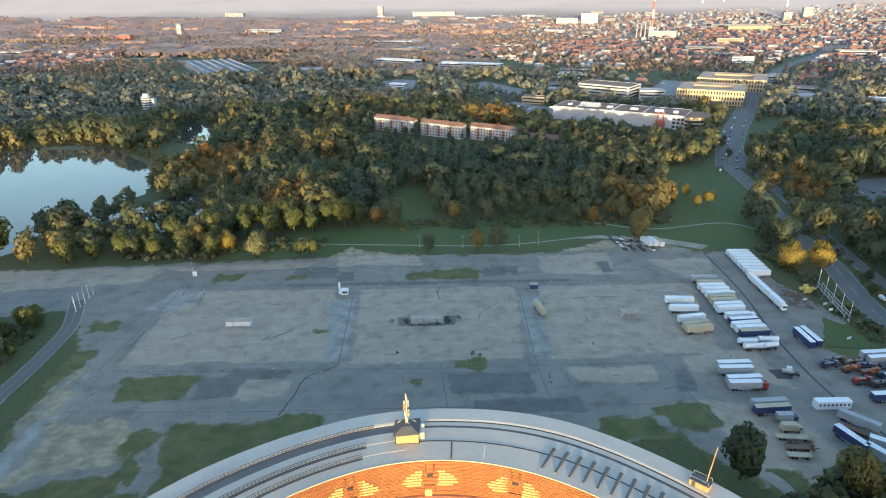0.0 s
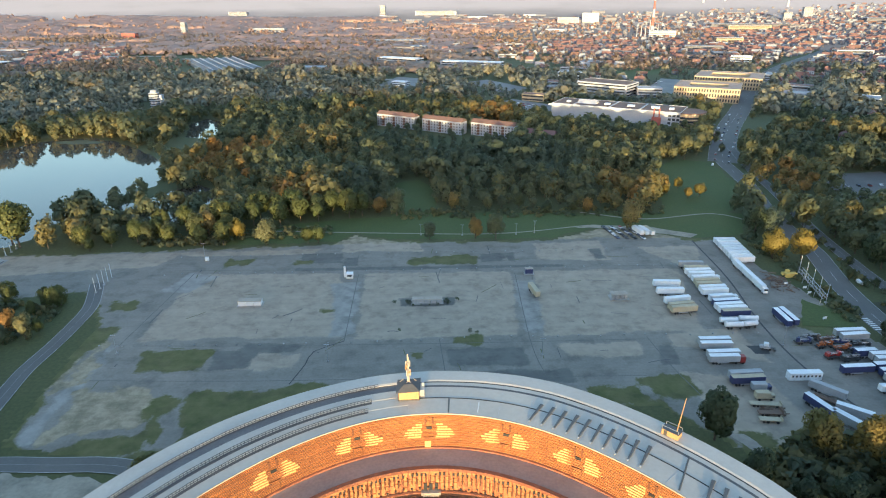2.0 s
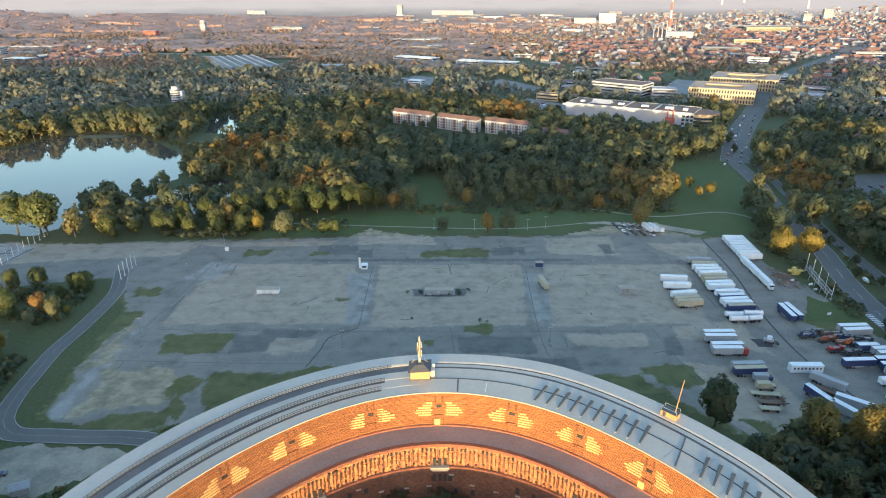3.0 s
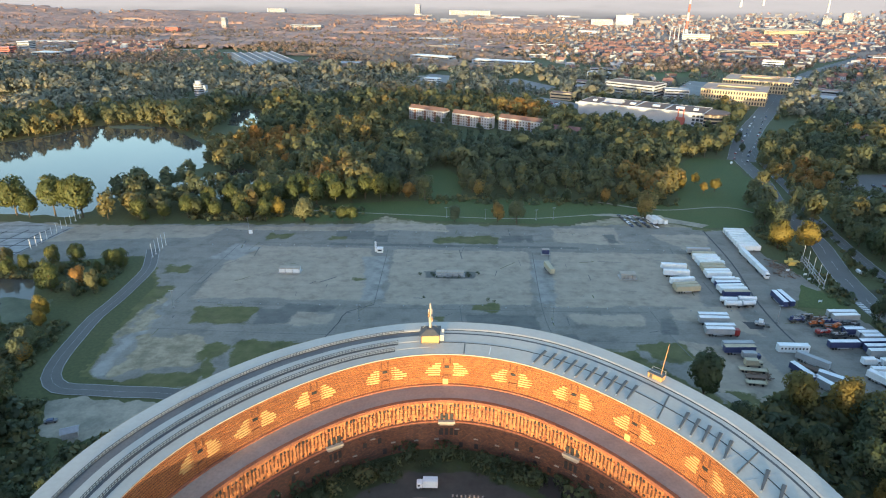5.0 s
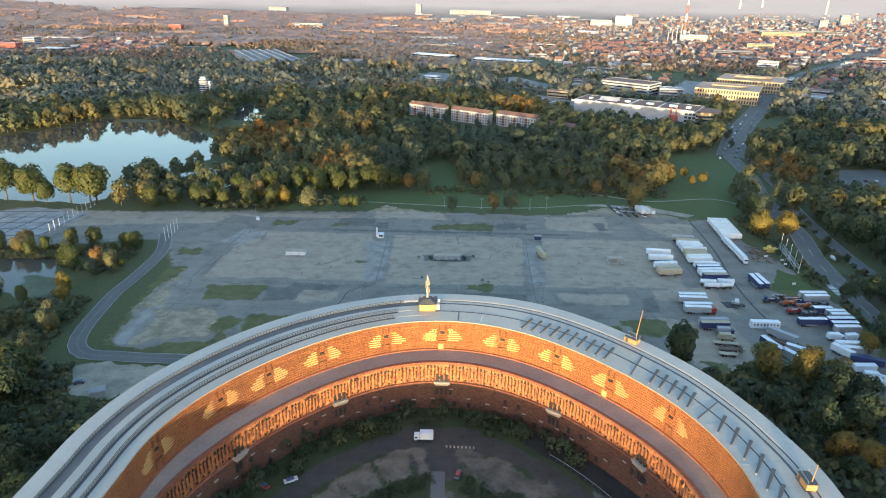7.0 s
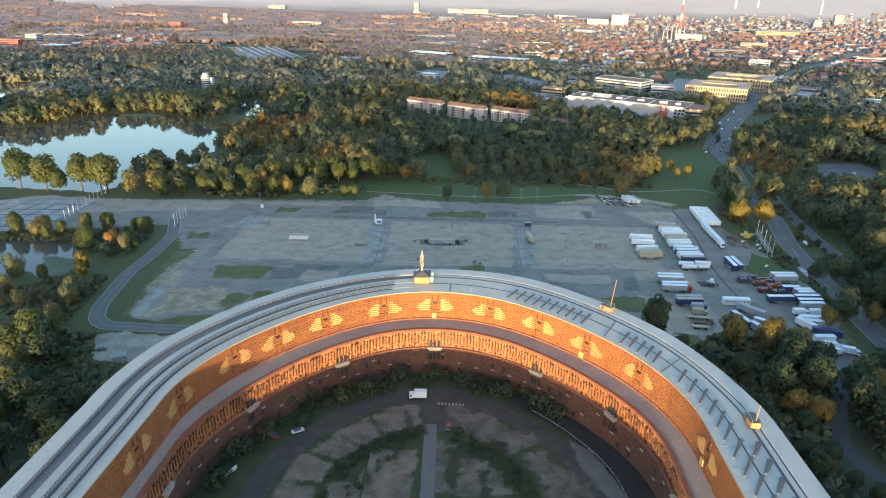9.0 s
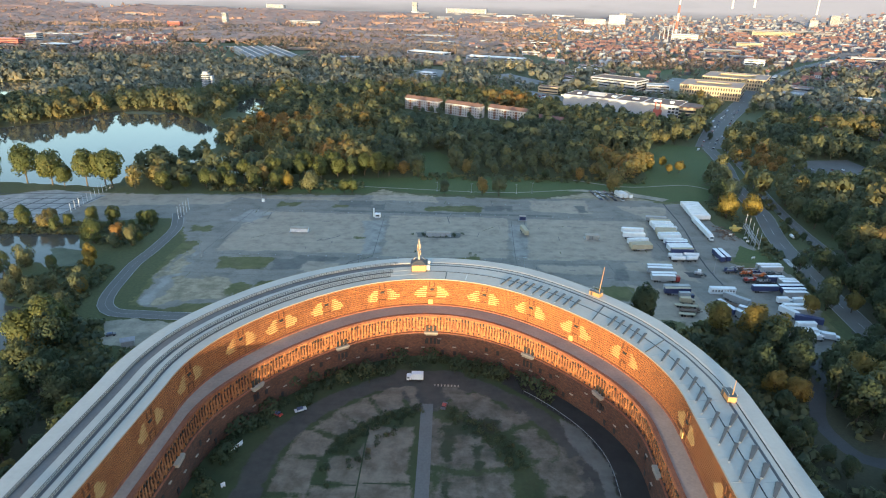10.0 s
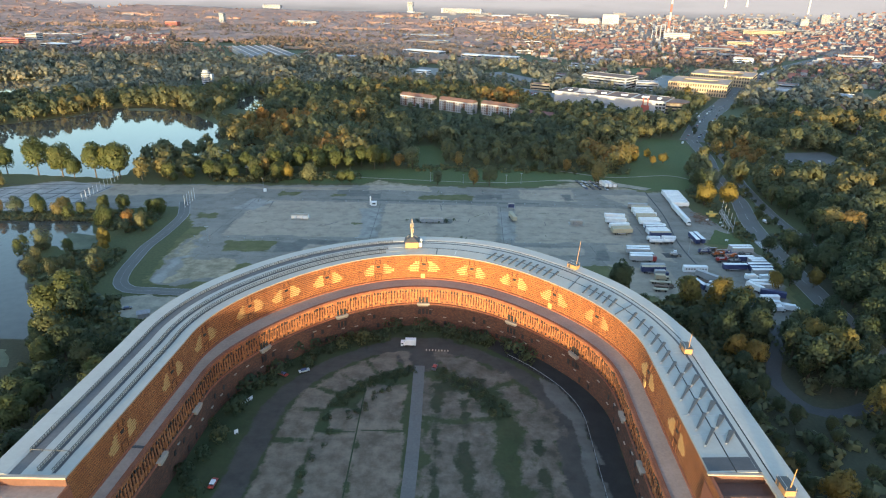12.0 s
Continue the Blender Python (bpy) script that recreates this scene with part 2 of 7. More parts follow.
YELLOW = material("yellow_tarpaulin", (0.55, 0.4, 0.1), (0.42, 0.32, 0.1), 0.7, scale=0.4, fine=3)
BLUE = material("blue_paint", (0.03, 0.042, 0.12), (0.025, 0.035, 0.09), 0.45, scale=0.4, fine=3)
RED = material("red_paint", (0.3, 0.03, 0.025), (0.2, 0.025, 0.02), 0.45, scale=0.4, fine=3)
ORANGE = material("orange_paint", (0.36, 0.1, 0.03), (0.26, 0.075, 0.025), 0.5, scale=0.4, fine=3)
GREY = material("grey_sheet", (0.32, 0.33, 0.34), (0.24, 0.25, 0.26), 0.6, scale=0.3, fine=3)
RUST = material("rusty_steel", (0.17, 0.1, 0.065), (0.1, 0.07, 0.055), 0.85, scale=0.5, fine=3)
RUBBER = material("tyre_rubber", (0.02, 0.02, 0.021), (0.03, 0.03, 0.03), 0.85, scale=1, fine=6)
GLASS = material("dark_window_glass", (0.03, 0.035, 0.045), (0.05, 0.055, 0.065), 0.12, scale=0.3, fine=2, bump=0)
BARK = material("bark", (0.11, 0.085, 0.06), (0.07, 0.055, 0.04), 0.95, scale=0.8, fine=5, bump=0.5)
STRIPE = material("signal_red", (0.38, 0.1, 0.08), (0.3, 0.085, 0.07), 0.7, scale=0.2, fine=1)
WATER = material("pond_water", (0.06, 0.057, 0.05), (0.07, 0.066, 0.056), 0.05, scale=0.02, fine=0.25, bump=0.02)
WATER.node_tree.nodes["Principled BSDF"].inputs["Specular IOR Level"].default_value = 0.22
WATER.node_tree.nodes["Principled BSDF"].inputs["Specular Tint"].default_value = (1.0, 0.87, 0.77, 1)
ALGAE = material("floating_weed", (0.045, 0.055, 0.025), (0.1, 0.11, 0.06), 0.7, scale=0.1, fine=1.0, spread=0.3)
# Dark brown that paints shade beside the arcade piers and under the ledges.
BRICKSHADE = material("painted_brick_shade", (0.09, 0.036, 0.018), (0.055, 0.024, 0.014), 0.95, scale=0.5, fine=3)
CARPAINT = random_tint(material("car_paint", (1, 1, 1), (0.9, 0.9, 0.9), 0.35, scale=1, fine=4, bump=0, grain=0.03),
                       [(0.03, 0.03, 0.035), (0.5, 0.51, 0.52), (0.65, 0.65, 0.66), (0.06, 0.08, 0.16), (0.1, 0.1, 0.11), (0.3, 0.04, 0.03)])
TONES = [(0.0, (0.090, 0.114, 0.071)), (0.4, (0.125, 0.139, 0.071)), (0.65, (0.177, 0.161, 0.068)), (0.85, (0.235, 0.175, 0.059)), (1.0, (0.308, 0.166, 0.048))]
LEAF = leaf_material("leaves", TONES, True)
# Far foliage pales and greys with distance: haze put into the leaf colour.
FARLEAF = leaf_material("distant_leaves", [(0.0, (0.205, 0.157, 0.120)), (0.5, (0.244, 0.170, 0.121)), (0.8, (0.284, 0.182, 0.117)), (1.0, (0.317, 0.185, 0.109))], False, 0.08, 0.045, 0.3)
HAZELEAF = leaf_material("far_woods_in_haze", [(0.0, (0.278, 0.184, 0.144)), (0.5, (0.334, 0.211, 0.164)), (1.0, (0.390, 0.227, 0.170))], False, 0.08, 0.02, 0.2)
# Town walls cooled and dulled: distance haze put into the colour.
TOWNWALL = material("town_plaster", (0.181, 0.182, 0.210), (0.109, 0.111, 0.130), 0.9, scale=0.03, fine=0.4, bump=0)
WOODLEAF = leaf_material("woodland_leaves", TONES, False, 0.5, 0.35, 0.15)
# Outer wood lighter than the near wood: haze put into the leaf colour.
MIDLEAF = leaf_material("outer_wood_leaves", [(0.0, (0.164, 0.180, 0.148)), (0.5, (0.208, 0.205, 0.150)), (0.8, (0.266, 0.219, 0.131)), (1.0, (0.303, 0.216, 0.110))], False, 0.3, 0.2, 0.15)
BANKLEAF = leaf_material("bank_leaves", [(0.0, (0.078, 0.098, 0.03)), (1.0, (0.11, 0.118, 0.034))], True)
# Amber leaves: some trees' own colour, elsewhere evening sun painted on dark crowns.
AMBERLEAF = leaf_material("amber_and_sunlit_leaves", [(0.0, (0.16, 0.135, 0.034)), (1.0, (0.25, 0.165, 0.036))], True)
GOLDLEAF = leaf_material("yellow_leaves", [(0.0, (0.2, 0.155, 0.032)), (1.0, (0.27, 0.195, 0.038))], True)
DARKLEAF = leaf_material("dark_leaves", [(0.0, (0.046, 0.066, 0.03)), (0.8, (0.06, 0.08, 0.034)), (1.0, (0.09, 0.096, 0.036))], True)


# ---------------------------------------------------------------- building helpers
def mesh_from(name, verts, faces, mats, slots=None, uvs=None, smooth=False):
    me = bpy.data.meshes.new(name)
    me.from_pydata([tuple(v) for v in verts], [], faces)
    for m in (mats if isinstance(mats, (list, tuple)) else [mats]):
        me.materials.append(m)
    if slots is not None:
        me.polygons.foreach_set("material_index", slots)
    if uvs is not None:
        layer = me.uv_layers.new(name="UVMap")
        flat = [c for f in faces for i in f for c in uvs[i]]
        layer.data.foreach_set("uv", flat)
    if smooth:
        me.polygons.foreach_set("use_smooth", [True] * len(me.polygons))
    me.update()
    return me


def part(name, bm, mat, parent=None, label=""):
    """Links a bmesh, or a mesh, as ONE mesh object under a thing or a part."""
    if isinstance(bm, bmesh.types.BMesh):
        me = bpy.data.meshes.new(name)
        bm.to_mesh(me)
        bm.free()
        me.materials.append(mat)
    else:
        me = bm
        if mat and not me.materials:
            me.materials.append(mat)
    ob = new(name, me)
    ob.parent = parent
    if label:
        ob["label"] = label
    return ob


def thing(name, m, label, category, group="", kind=""):
    ob = new(name)
    ob.matrix_basis = m
    return tagged(ob, label, category, group, kind)


def box(bm, x, y, z, sx, sy, sz, turn=0.0, bevel=0.0):
    """A box whose base centre is at x, y, z."""
    r = bmesh.ops.create_cube(bm, size=1.0)
    bmesh.ops.transform(bm, verts=r["verts"], matrix=pose(x, y, z + sz / 2, 0, 0, turn) @ Matrix.Diagonal((sx, sy, sz, 1)))
    if bevel:
        es = list({e for v in r["verts"] for e in v.link_edges})
        bmesh.ops.bevel(bm, geom=es, offset=bevel, segments=1, affect="EDGES")
    return bm


def rod(bm, a, b, r1, r2=None, n=8):
    a, b = Vector(a), Vector(b)
    r2 = r1 if r2 is None else r2
    d = b - a
    m = Matrix.Translation((a + b) / 2) @ d.to_track_quat("Z", "Y").to_matrix().to_4x4()
    bmesh.ops.create_cone(bm, cap_ends=True, segments=n, radius1=r1, radius2=r2, depth=d.length, matrix=m)
    return bm


def blank():
    return bmesh.new()


def block(x, y, z, sx, sy, sz, turn=0.0, bevel=0.0):
    return box(blank(), x, y, z, sx, sy, sz, turn, bevel)


def ragged(points, step=3.0, rough=1.0, seed=0.0):
    """The outline through a few corners, cut into short steps and worn by noise."""
    out = []
    for i, p in enumerate(points):
        a, b = Vector((*p, 0)), Vector((*points[(i + 1) % len(points)], 0))
        k = max(1, int((b - a).length / step))
        for j in range(k):
            q = a.lerp(b, j / k)
            w = noise.noise_vector(Vector((q.x * 0.13 + seed, q.y * 0.13, seed))) + 0.6 * noise.noise_vector(Vector((q.x * 0.45, q.y * 0.45 + seed, 7)))
            out.append((q.x + rough * w.x, q.y + rough * w.y))
    return out


def sheet(name, points, mat, z, parent=None, step=3.0, rough=1.0, thick=0.0, label=""):
    """A patch of ground of any outline, laid on the sheet below it."""
    pts = ragged(points, step, rough, hash_of(name) + points[0][0] * 0.01) if step else points
    bm = blank()
    f = bm.faces.new([bm.verts.new((x, y, z)) for x, y in pts])
    f.normal_update()
    if f.normal.z < 0:
        f.normal_flip()
    if thick:
        r = bmesh.ops.extrude_face_region(bm, geom=[f])
        bmesh.ops.translate(bm, verts=[v for v in r["geom"] if isinstance(v, bmesh.types.BMVert)], vec=(0, 0, -thick))
    bmesh.ops.triangulate(bm, faces=list(bm.faces))
    return part(name, bm, mat, parent, label)


def hash_of(s):
    return sum((i + 1) * ord(c) for i, c in enumerate(s)) % 97 * 0.37


def smooth_line(points, step=6.0):
    """A soft curve through the points."""
    p = [Vector((*q, 0)) for q in points]
    p = [2 * p[0] - p[1]] + p + [2 * p[-1] - p[-2]]
    out = []
    for i in range(1, len(p) - 2):
        k = max(2, int((p[i + 1] - p[i]).length / step))
        for j in range(k):
            t = j / k
            a, b, c, d = p[i - 1], p[i], p[i + 1], p[i + 2]
            out.append(0.5 * ((2 * b) + (c - a) * t + (2 * a - 5 * b + 4 * c - d) * t * t + (3 * b - a - 3 * c + d) * t ** 3))
    out.append(p[-2])
    return out


def ribbon(name, points, width, mat, z, parent=None, shift=0.0, label="", dash=0):
    line = smooth_line(points)
    vs, fs = [], []
    for i, q in enumerate(line):
        d = (line[min(i + 1, len(line) - 1)] - line[max(i - 1, 0)]).normalized()
        nrm = Vector((-d.y, d.x, 0))
        vs += [q + nrm * (shift + width / 2) + Vector((0, 0, z)), q + nrm * (shift - width / 2) + Vector((0, 0, z))]
        if i and not (dash and (i // dash) % 2):
            fs.append((2 * i - 2, 2 * i - 1, 2 * i + 1, 2 * i))
    return part(name, mesh_from(name, vs, fs, mat), None, parent, label)


def inside(x, y, poly):
    c = False
    for i in range(len(poly)):
        (x1, y1), (x2, y2) = poly[i], poly[i - 1]
        if (y1 > y) != (y2 > y) and x < (x2 - x1) * (y - y1) / (y2 - y1) + x1:
            c = not c
    return c


def near_line(x, y, line, d):
    return any(math.hypot(x - q.x, y - q.y) < d for q in line)

# ---------------------------------------------------------------- ground, water, roads and the parking ground
bm = blank()
bmesh.ops.create_grid(bm, x_segments=40, y_segments=40, size=5200)
ground = tagged(part("ground", bm, GROUND), "dark green rough grass and woodland floor", "ground", kind="structure")

LOT = [(-300, 12), (-215, -30), (-135, -12), (-112, -45), (-108, -88), (-104, -133), (-60, -140), (60, -128), (128, -118), (150, -150), (170, -138), (198, -141), (203, -165), (212, -162), (228, -150),
       (240, -90), (238, -40), (226, 12), (228, 46), (208, 47), (181, 63), (151, 68), (120, 51), (59, 51), (20, 54), (-2, 66), (-14, 50), (-95, 47), (-180, 42), (-250, 44)]


def value_noise(x, y, scale, seed):
    """Smooth random heights from -1 to 1 over arrays of places."""
    g = np.random.default_rng(seed).uniform(-1, 1, (256, 256))
    u, v = x * scale + 1000, y * scale + 1000
    i, j = np.floor(u).astype(int), np.floor(v).astype(int)
    a, b = u - i, v - j
    a, b = a * a * (3 - 2 * a), b * b * (3 - 2 * b)
    i0, j0, i1, j1 = i % 256, j % 256, (i + 1) % 256, (j + 1) % 256
    return (g[i0, j0] * (1 - a) + g[i1, j0] * a) * (1 - b) + (g[i0, j1] * (1 - a) + g[i1, j1] * a) * b


def depth_in(x, y, poly):
    """How far inside an outline places lie, in metres (outside: minus)."""
    best = np.full(x.shape, 1e9)
    odd = np.zeros(x.shape, bool)
    for k in range(len(poly)):
        (x1, y1), (x2, y2) = poly[k - 1], poly[k]
        dx, dy = x2 - x1, y2 - y1
        t = np.clip(((x - x1) * dx + (y - y1) * dy) / (dx * dx + dy * dy), 0, 1)
        best = np.minimum(best, np.hypot(x - x1 - t * dx, y - y1 - t * dy))
        if dy:
            odd ^= ((y1 > y) != (y2 > y)) & (x < dx * (y - y1) / dy + x1)
    return np.where(odd, best, -best)


GRAVEL_FIELDS = ([(-80, 7), (-3, 6), (3, -62), (-86, -61)], [(10, 5), (89, 4), (84, -64), (11, -64)], [(102, 4), (182, 4), (166, -64), (95, -65)], [(170, 36), (206, 36), (198, 10), (184, 8)],
                 [(108, 44), (150, 48), (148, 18), (106, 18)], [(-130, 40), (-20, 42), (-24, 34), (-80, 33)], [(144, -96), (176, -102), (180, -150), (148, -138)], [(150, -66), (182, -62), (184, -90), (148, -76)],
                 [(-240, 40), (-100, 40), (-110, 20), (-215, 8)], [(-10, 62), (40, 50), (40, 36), (-6, 37)], [(-38, -74), (-12, -76), (-13, -87), (-40, -87)], [(100, -73), (134, -73), (134, -83), (102, -83)])
SANDS = ([(-92, -99), (-63, -97), (-58, -124), (-92, -128)], [(-110, -72), (-99, -72), (-106, -97), (-104, -119), (-108, -119)], [(-122, -148), (-70, -145), (-68, -168), (-100, -176)], [(-106, -56), (-97, -60), (-93, -92), (-103, -100)],
         [(-12, 70), (20, 62), (26, 50), (-14, 48)], [(60, 54), (120, 56), (150, 72), (205, 50), (150, 50)])
GRASSES = ([(-49, -100), (2, -99), (2, -114), (-20, -122), (-44, -138), (-46, -131)], [(-61, -100), (-54, -102), (-51, -121), (-51, -136), (-60, -121)], [(-78, -127), (-58, -124), (-51, -137), (-86, -136)], [(-78, -71), (-51, -72), (-48, -87), (-76, -86)], [(33, 28), (74, 28), (72, 16), (33, 16)], [(-71, 29), (-56, 28), (-56, 18), (-69, 18)],
           [(-116, -21), (-102, -22), (-99, -33), (-113, -35)], [(-112, -48), (-100, -50), (-98, -62), (-103, -74), (-107, -97), (-108, -126), (-109, -129), (-115, -119), (-114, -104), (-111, -74)],
           [(104, -105), (126, -104), (128, -118), (100, -116)], [(34, -76), (43, -75), (43, -85), (35, -85)], [(-32, 26), (-20, 26), (-20, 19), (-32, 19)], [(150, -133), (160, -136), (156, -162), (142, -158)],
           [(212, -62), (236, -44), (238, -64), (218, -76)], [(126, -100), (143, -98), (146, -110), (128, -116)], [(54, -70), (66, -70), (66, -64), (54, -64)], [(-8, -36), (-1, -36), (-1, -40), (-8, -40)])
TARS = ([(142, -76), (148, -75), (147, -90), (139, -91)], [(89, 30), (94, 30), (94, 17), (89, 17)], [(139, 34), (146, 34), (147, 20), (140, 20)], [(74, 29), (88, 30), (88, 18), (74, 17)], [(-4, 28), (4, 28), (4, 16), (-4, 16)],
        [(60, -92), (100, -92), (100, -101), (58, -101)], [(-48, -72), (-30, -73), (-31, -86), (-48, -87)], [(-31, 35), (-6, 34), (-5, 20), (-28, 20)], [(-36, -66), (-12, -68), (-14, -75), (-38, -72)], [(50, -74), (84, -74), (84, -88), (52, -88)],
        [(30, -34), (56, -34), (57, -26), (29, -26)], [(-30, 14), (120, 13), (120, 9), (-30, 10)])
PALES = ([(-6, -8), (8, -6), (9, -60), (-1, -62)], [(90, -8), (99, -8), (95, -62), (86, -62)], [(-95, -12), (-80, -14), (-70, 4), (-86, 10)], [(-97, -65), (-92, -65), (-94, -131), (-101, -133)])
STEP = 1.5
gx, gyv = np.meshgrid(np.arange(-316, 252, STEP), np.arange(-182, 80, STEP), indexing="ij")
rough_edge = 1.6 * value_noise(gx, gyv, 0.12, 1) + 1.3 * value_noise(gx, gyv, 0.4, 2)
keep = depth_in(gx, gyv, LOT) + rough_edge > 0
num = np.full(gx.shape, -1)
cell = keep[:-1, :-1] & keep[1:, :-1] & keep[1:, 1:] & keep[:-1, 1:]
used = np.zeros(gx.shape, bool)
for a, b in ((0, 0), (1, 0), (1, 1), (0, 1)):
    used[a:gx.shape[0] - 1 + a, b:gx.shape[1] - 1 + b] |= cell
num[used] = np.arange(used.sum())
ii, jj = np.nonzero(cell)
faces = np.stack([num[ii, jj], num[ii + 1, jj], num[ii + 1, jj + 1], num[ii, jj + 1]], 1)
px, py = gx[used], gyv[used]
me = mesh_from("parking_ground", np.stack([px, py, np.full(px.shape, 0.06)], 1), [tuple(int(v) for v in f) for f in faces], LOTCOVER)
worn = 1.5 * value_noise(px, py, 0.11, 5) + 1.0 * value_noise(px, py, 0.33, 6)
for nm, polys, soft, amp in (("gravel", GRAVEL_FIELDS, 3.0, 1.0), ("sand", SANDS, 3.0, 2.2), ("grass", GRASSES, 2.6, 1.7), ("tar", TARS, 2.5, 0.7), ("pale", PALES, 3.5, 1.2)):
    w = np.zeros(px.shape)
    for p in polys:
        w = np.maximum(w, np.clip(0.5 + (depth_in(px, py, p) + amp * worn) / soft, 0, 1))
    if nm == "grass":
        rim = np.clip(1.15 - (depth_in(px, py, LOT) + 2.2 * worn) / 3.5, 0, 1) * ((py > 10) | (px < -96) | (py < -95))
        w = np.maximum(w, rim)
    at = me.attributes.new(nm, "FLOAT", "POINT")
    at.data.foreach_set("value", w.astype(np.float32))
lot = tagged(part("parking_ground", me, None), "large worn parking ground of grey asphalt and beige gravel", "parking lot", kind="structure")
# long cracks and seams in the asphalt
for k, pts in enumerate(([(-86, -66), (-40, -68), (0, -69), (60, -70), (140, -70)], [(-92, -92), (-30, -95), (40, -96), (130, -98)], [(-96, 14), (0, 11), (98, 10), (186, 8)],
                         [(-12, -98), (-8, -84), (-6, -74), (6, -66)], [(140, -68), (142, -90), (146, -112)], [(206, 44), (203, -10), (196, -60), (196, -100), (205, -140)],
                         [(48, -66), (50, -98)], [(91, 2), (88, -70), (90, -98)], [(6, 4), (6, -66)], [(-84, 10), (-92, -66)])):
    ribbon("asphalt_seam", pts, 0.5 if k == 3 else 0.9 if k == 5 else 0.35, TAR if k in (3, 5) else ROAD, 0.1, lot)
# short cracks, drips and scuffs
crk = random.Random(31)
for k in range(70):
    x, y, a = crk.uniform(-90, 200), crk.uniform(-98, 40), crk.choice((0.0, 0.05, 1.5, 1.62, 0.8)) + crk.uniform(-0.2, 0.2)
    l = crk.uniform(2, 14)
    ribbon("asphalt_crack", [(x, y), (x + l * 0.5 * math.cos(a), y + l * 0.5 * math.sin(a) + crk.uniform(-0.6, 0.6)), (x + l * math.cos(a), y + l * math.sin(a))], crk.uniform(0.2, 0.6), (CHANNEL, ROAD, GRASS)[k % 3], 0.11, lot)
# ponds
NORTH_BANK = [(-470, 190), (-403, 264), (-388, 285), (-372, 308), (-361, 341), (-338, 358), (-310, 366), (-275, 346), (-235, 307)]
POND = [(-420, 40), (-299, 62), (-266, 58), (-212, 54), (-206, 66), (-208, 90), (-200, 104), (-192, 118), (-188, 152), (-172, 182), (-176, 215), (-196, 262)] + NORTH_BANK[::-1] + [(-520, 120)]
POND2 = [(-209, 362), (-230, 438), (-219, 467), (-186, 441), (-177, 397), (-183, 351)]
POND3 = [(-192, 133), (-181, 104), (-151, 98), (-119, 93), (-101, 83), (-104, 107), (-98, 122), (-104, 153), (-136, 182), (-153, 168), (-166, 140)]
POND4 = [(-330, -44), (-226, -44), (-206, -42), (-189, -41), (-175, -44), (-163, -62), (-155, -69), (-154, -79), (-167, -89), (-181, -82), (-186, -94), (-175, -115), (-160, -133), (-137, -136), (-131, -149), (-133, -162), (-121, -188), (-112, -235), (-106, -320), (-330, -320)]
POND5 = [(-640, 560), (-602, 557), (-576, 575), (-561, 604), (-524, 542), (-540, 512), (-505, 441), (-560, 439), (-660, 460)]
for p, nm in ((POND, "great_pond"), (POND2, "pond"), (POND3, "pond"), (POND4, "pond"), (POND5, "pond")):
    tagged(sheet(nm, p, WATER, 0.05, step=5, rough=3.0), "calm dark pond mirroring the pale evening sky", "water", kind="structure")
for pts in ([(-180, -66), (-150, -66), (-146, -84), (-160, -92), (-170, -84)], [(-150, -190), (-128, -196), (-122, -206), (-140, -216)], [(-340, 350), (-312, 358), (-282, 342), (-300, 336), (-330, 338)],
            [(-386, 278), (-372, 300), (-364, 326), (-368, 300), (-392, 262)]):
    tagged(sheet("weed_raft", pts, ALGAE, 0.08, step=2.5, rough=3.5), "pale green weed floating on the pond", "water weed", kind="structure")

# lawns
LAWN_STRIP = [(-78, 50), (-10, 53), (-2, 68), (20, 56), (120, 53), (151, 70), (181, 65), (208, 49), (240, 52), (262, 90), (236, 96), (150, 98), (60, 104), (-20, 92), (-76, 78)]
MEADOWS = [[(20, 100), (50, 98), (52, 160), (40, 185), (16, 178)], [(206, 96), (248, 84), (278, 130), (290, 165), (298, 228), (270, 240), (246, 216), (224, 150)], [(-622, 660), (-662, 739), (-634, 757), (-575, 663)],
           [(60, 185), (80, 185), (84, 200), (62, 200)]]
for i, p in enumerate([LAWN_STRIP] + MEADOWS):
    tagged(sheet("lawn", p, LAWN, 0.07 + 0.012 * i, step=4, rough=2.5), "mown green park lawn", "lawn", kind="structure")
tagged(sheet("lawn", [(228, -36), (240, -52), (238, -66), (214, -62)], LAWN, 0.2, rough=1), "small green lawn beside the parked trailers", "lawn", kind="structure")
tagged(sheet("sandy_track", [(140, 70), (152, 75), (190, 68), (214, 54), (208, 49), (180, 62), (152, 69)], SAND, 0.12, step=3, rough=1), "pale sandy track", "path", kind="structure")

tagged(sheet("gravel_apron", [(-106, -146), (-66, -146), (-56, -150), (-70, -162), (-84, -170), (-97, -166)], SAND, 0.1, step=1.2, rough=2.6), "pale gravel patch beside the hall", "gravel", kind="structure")
for p in ([(148, -152), (172, -140), (202, -144), (206, -168), (236, -152), (246, -60), (262, -40), (420, -40), (420, -330), (140, -330)], [(-150, -186), (-100, -190), (-70, -215), (-60, -330), (-150, -330)]):
    tagged(sheet("forest_floor", p, LITTER, 0.06, step=5, rough=3), "dark leaf-strewn floor of the wood", "ground", kind="structure")
# roads
ROAD_LEFT = [(-132, 0), (-126, -16), (-122, -29), (-121, -45), (-121, -66), (-122, -83), (-120, -103), (-118, -118), (-114, -131), (-106, -138.5), (-95, -139.5), (-80, -140.5), (-60, -141.5), (-30, -150)]
AVENUE = [(308, 228), (332, 280), (357, 330), (394, 396), (434, 462), (532, 630), (636, 792), (740, 930), (815, 1017), (973, 1195), (1150, 1400)]
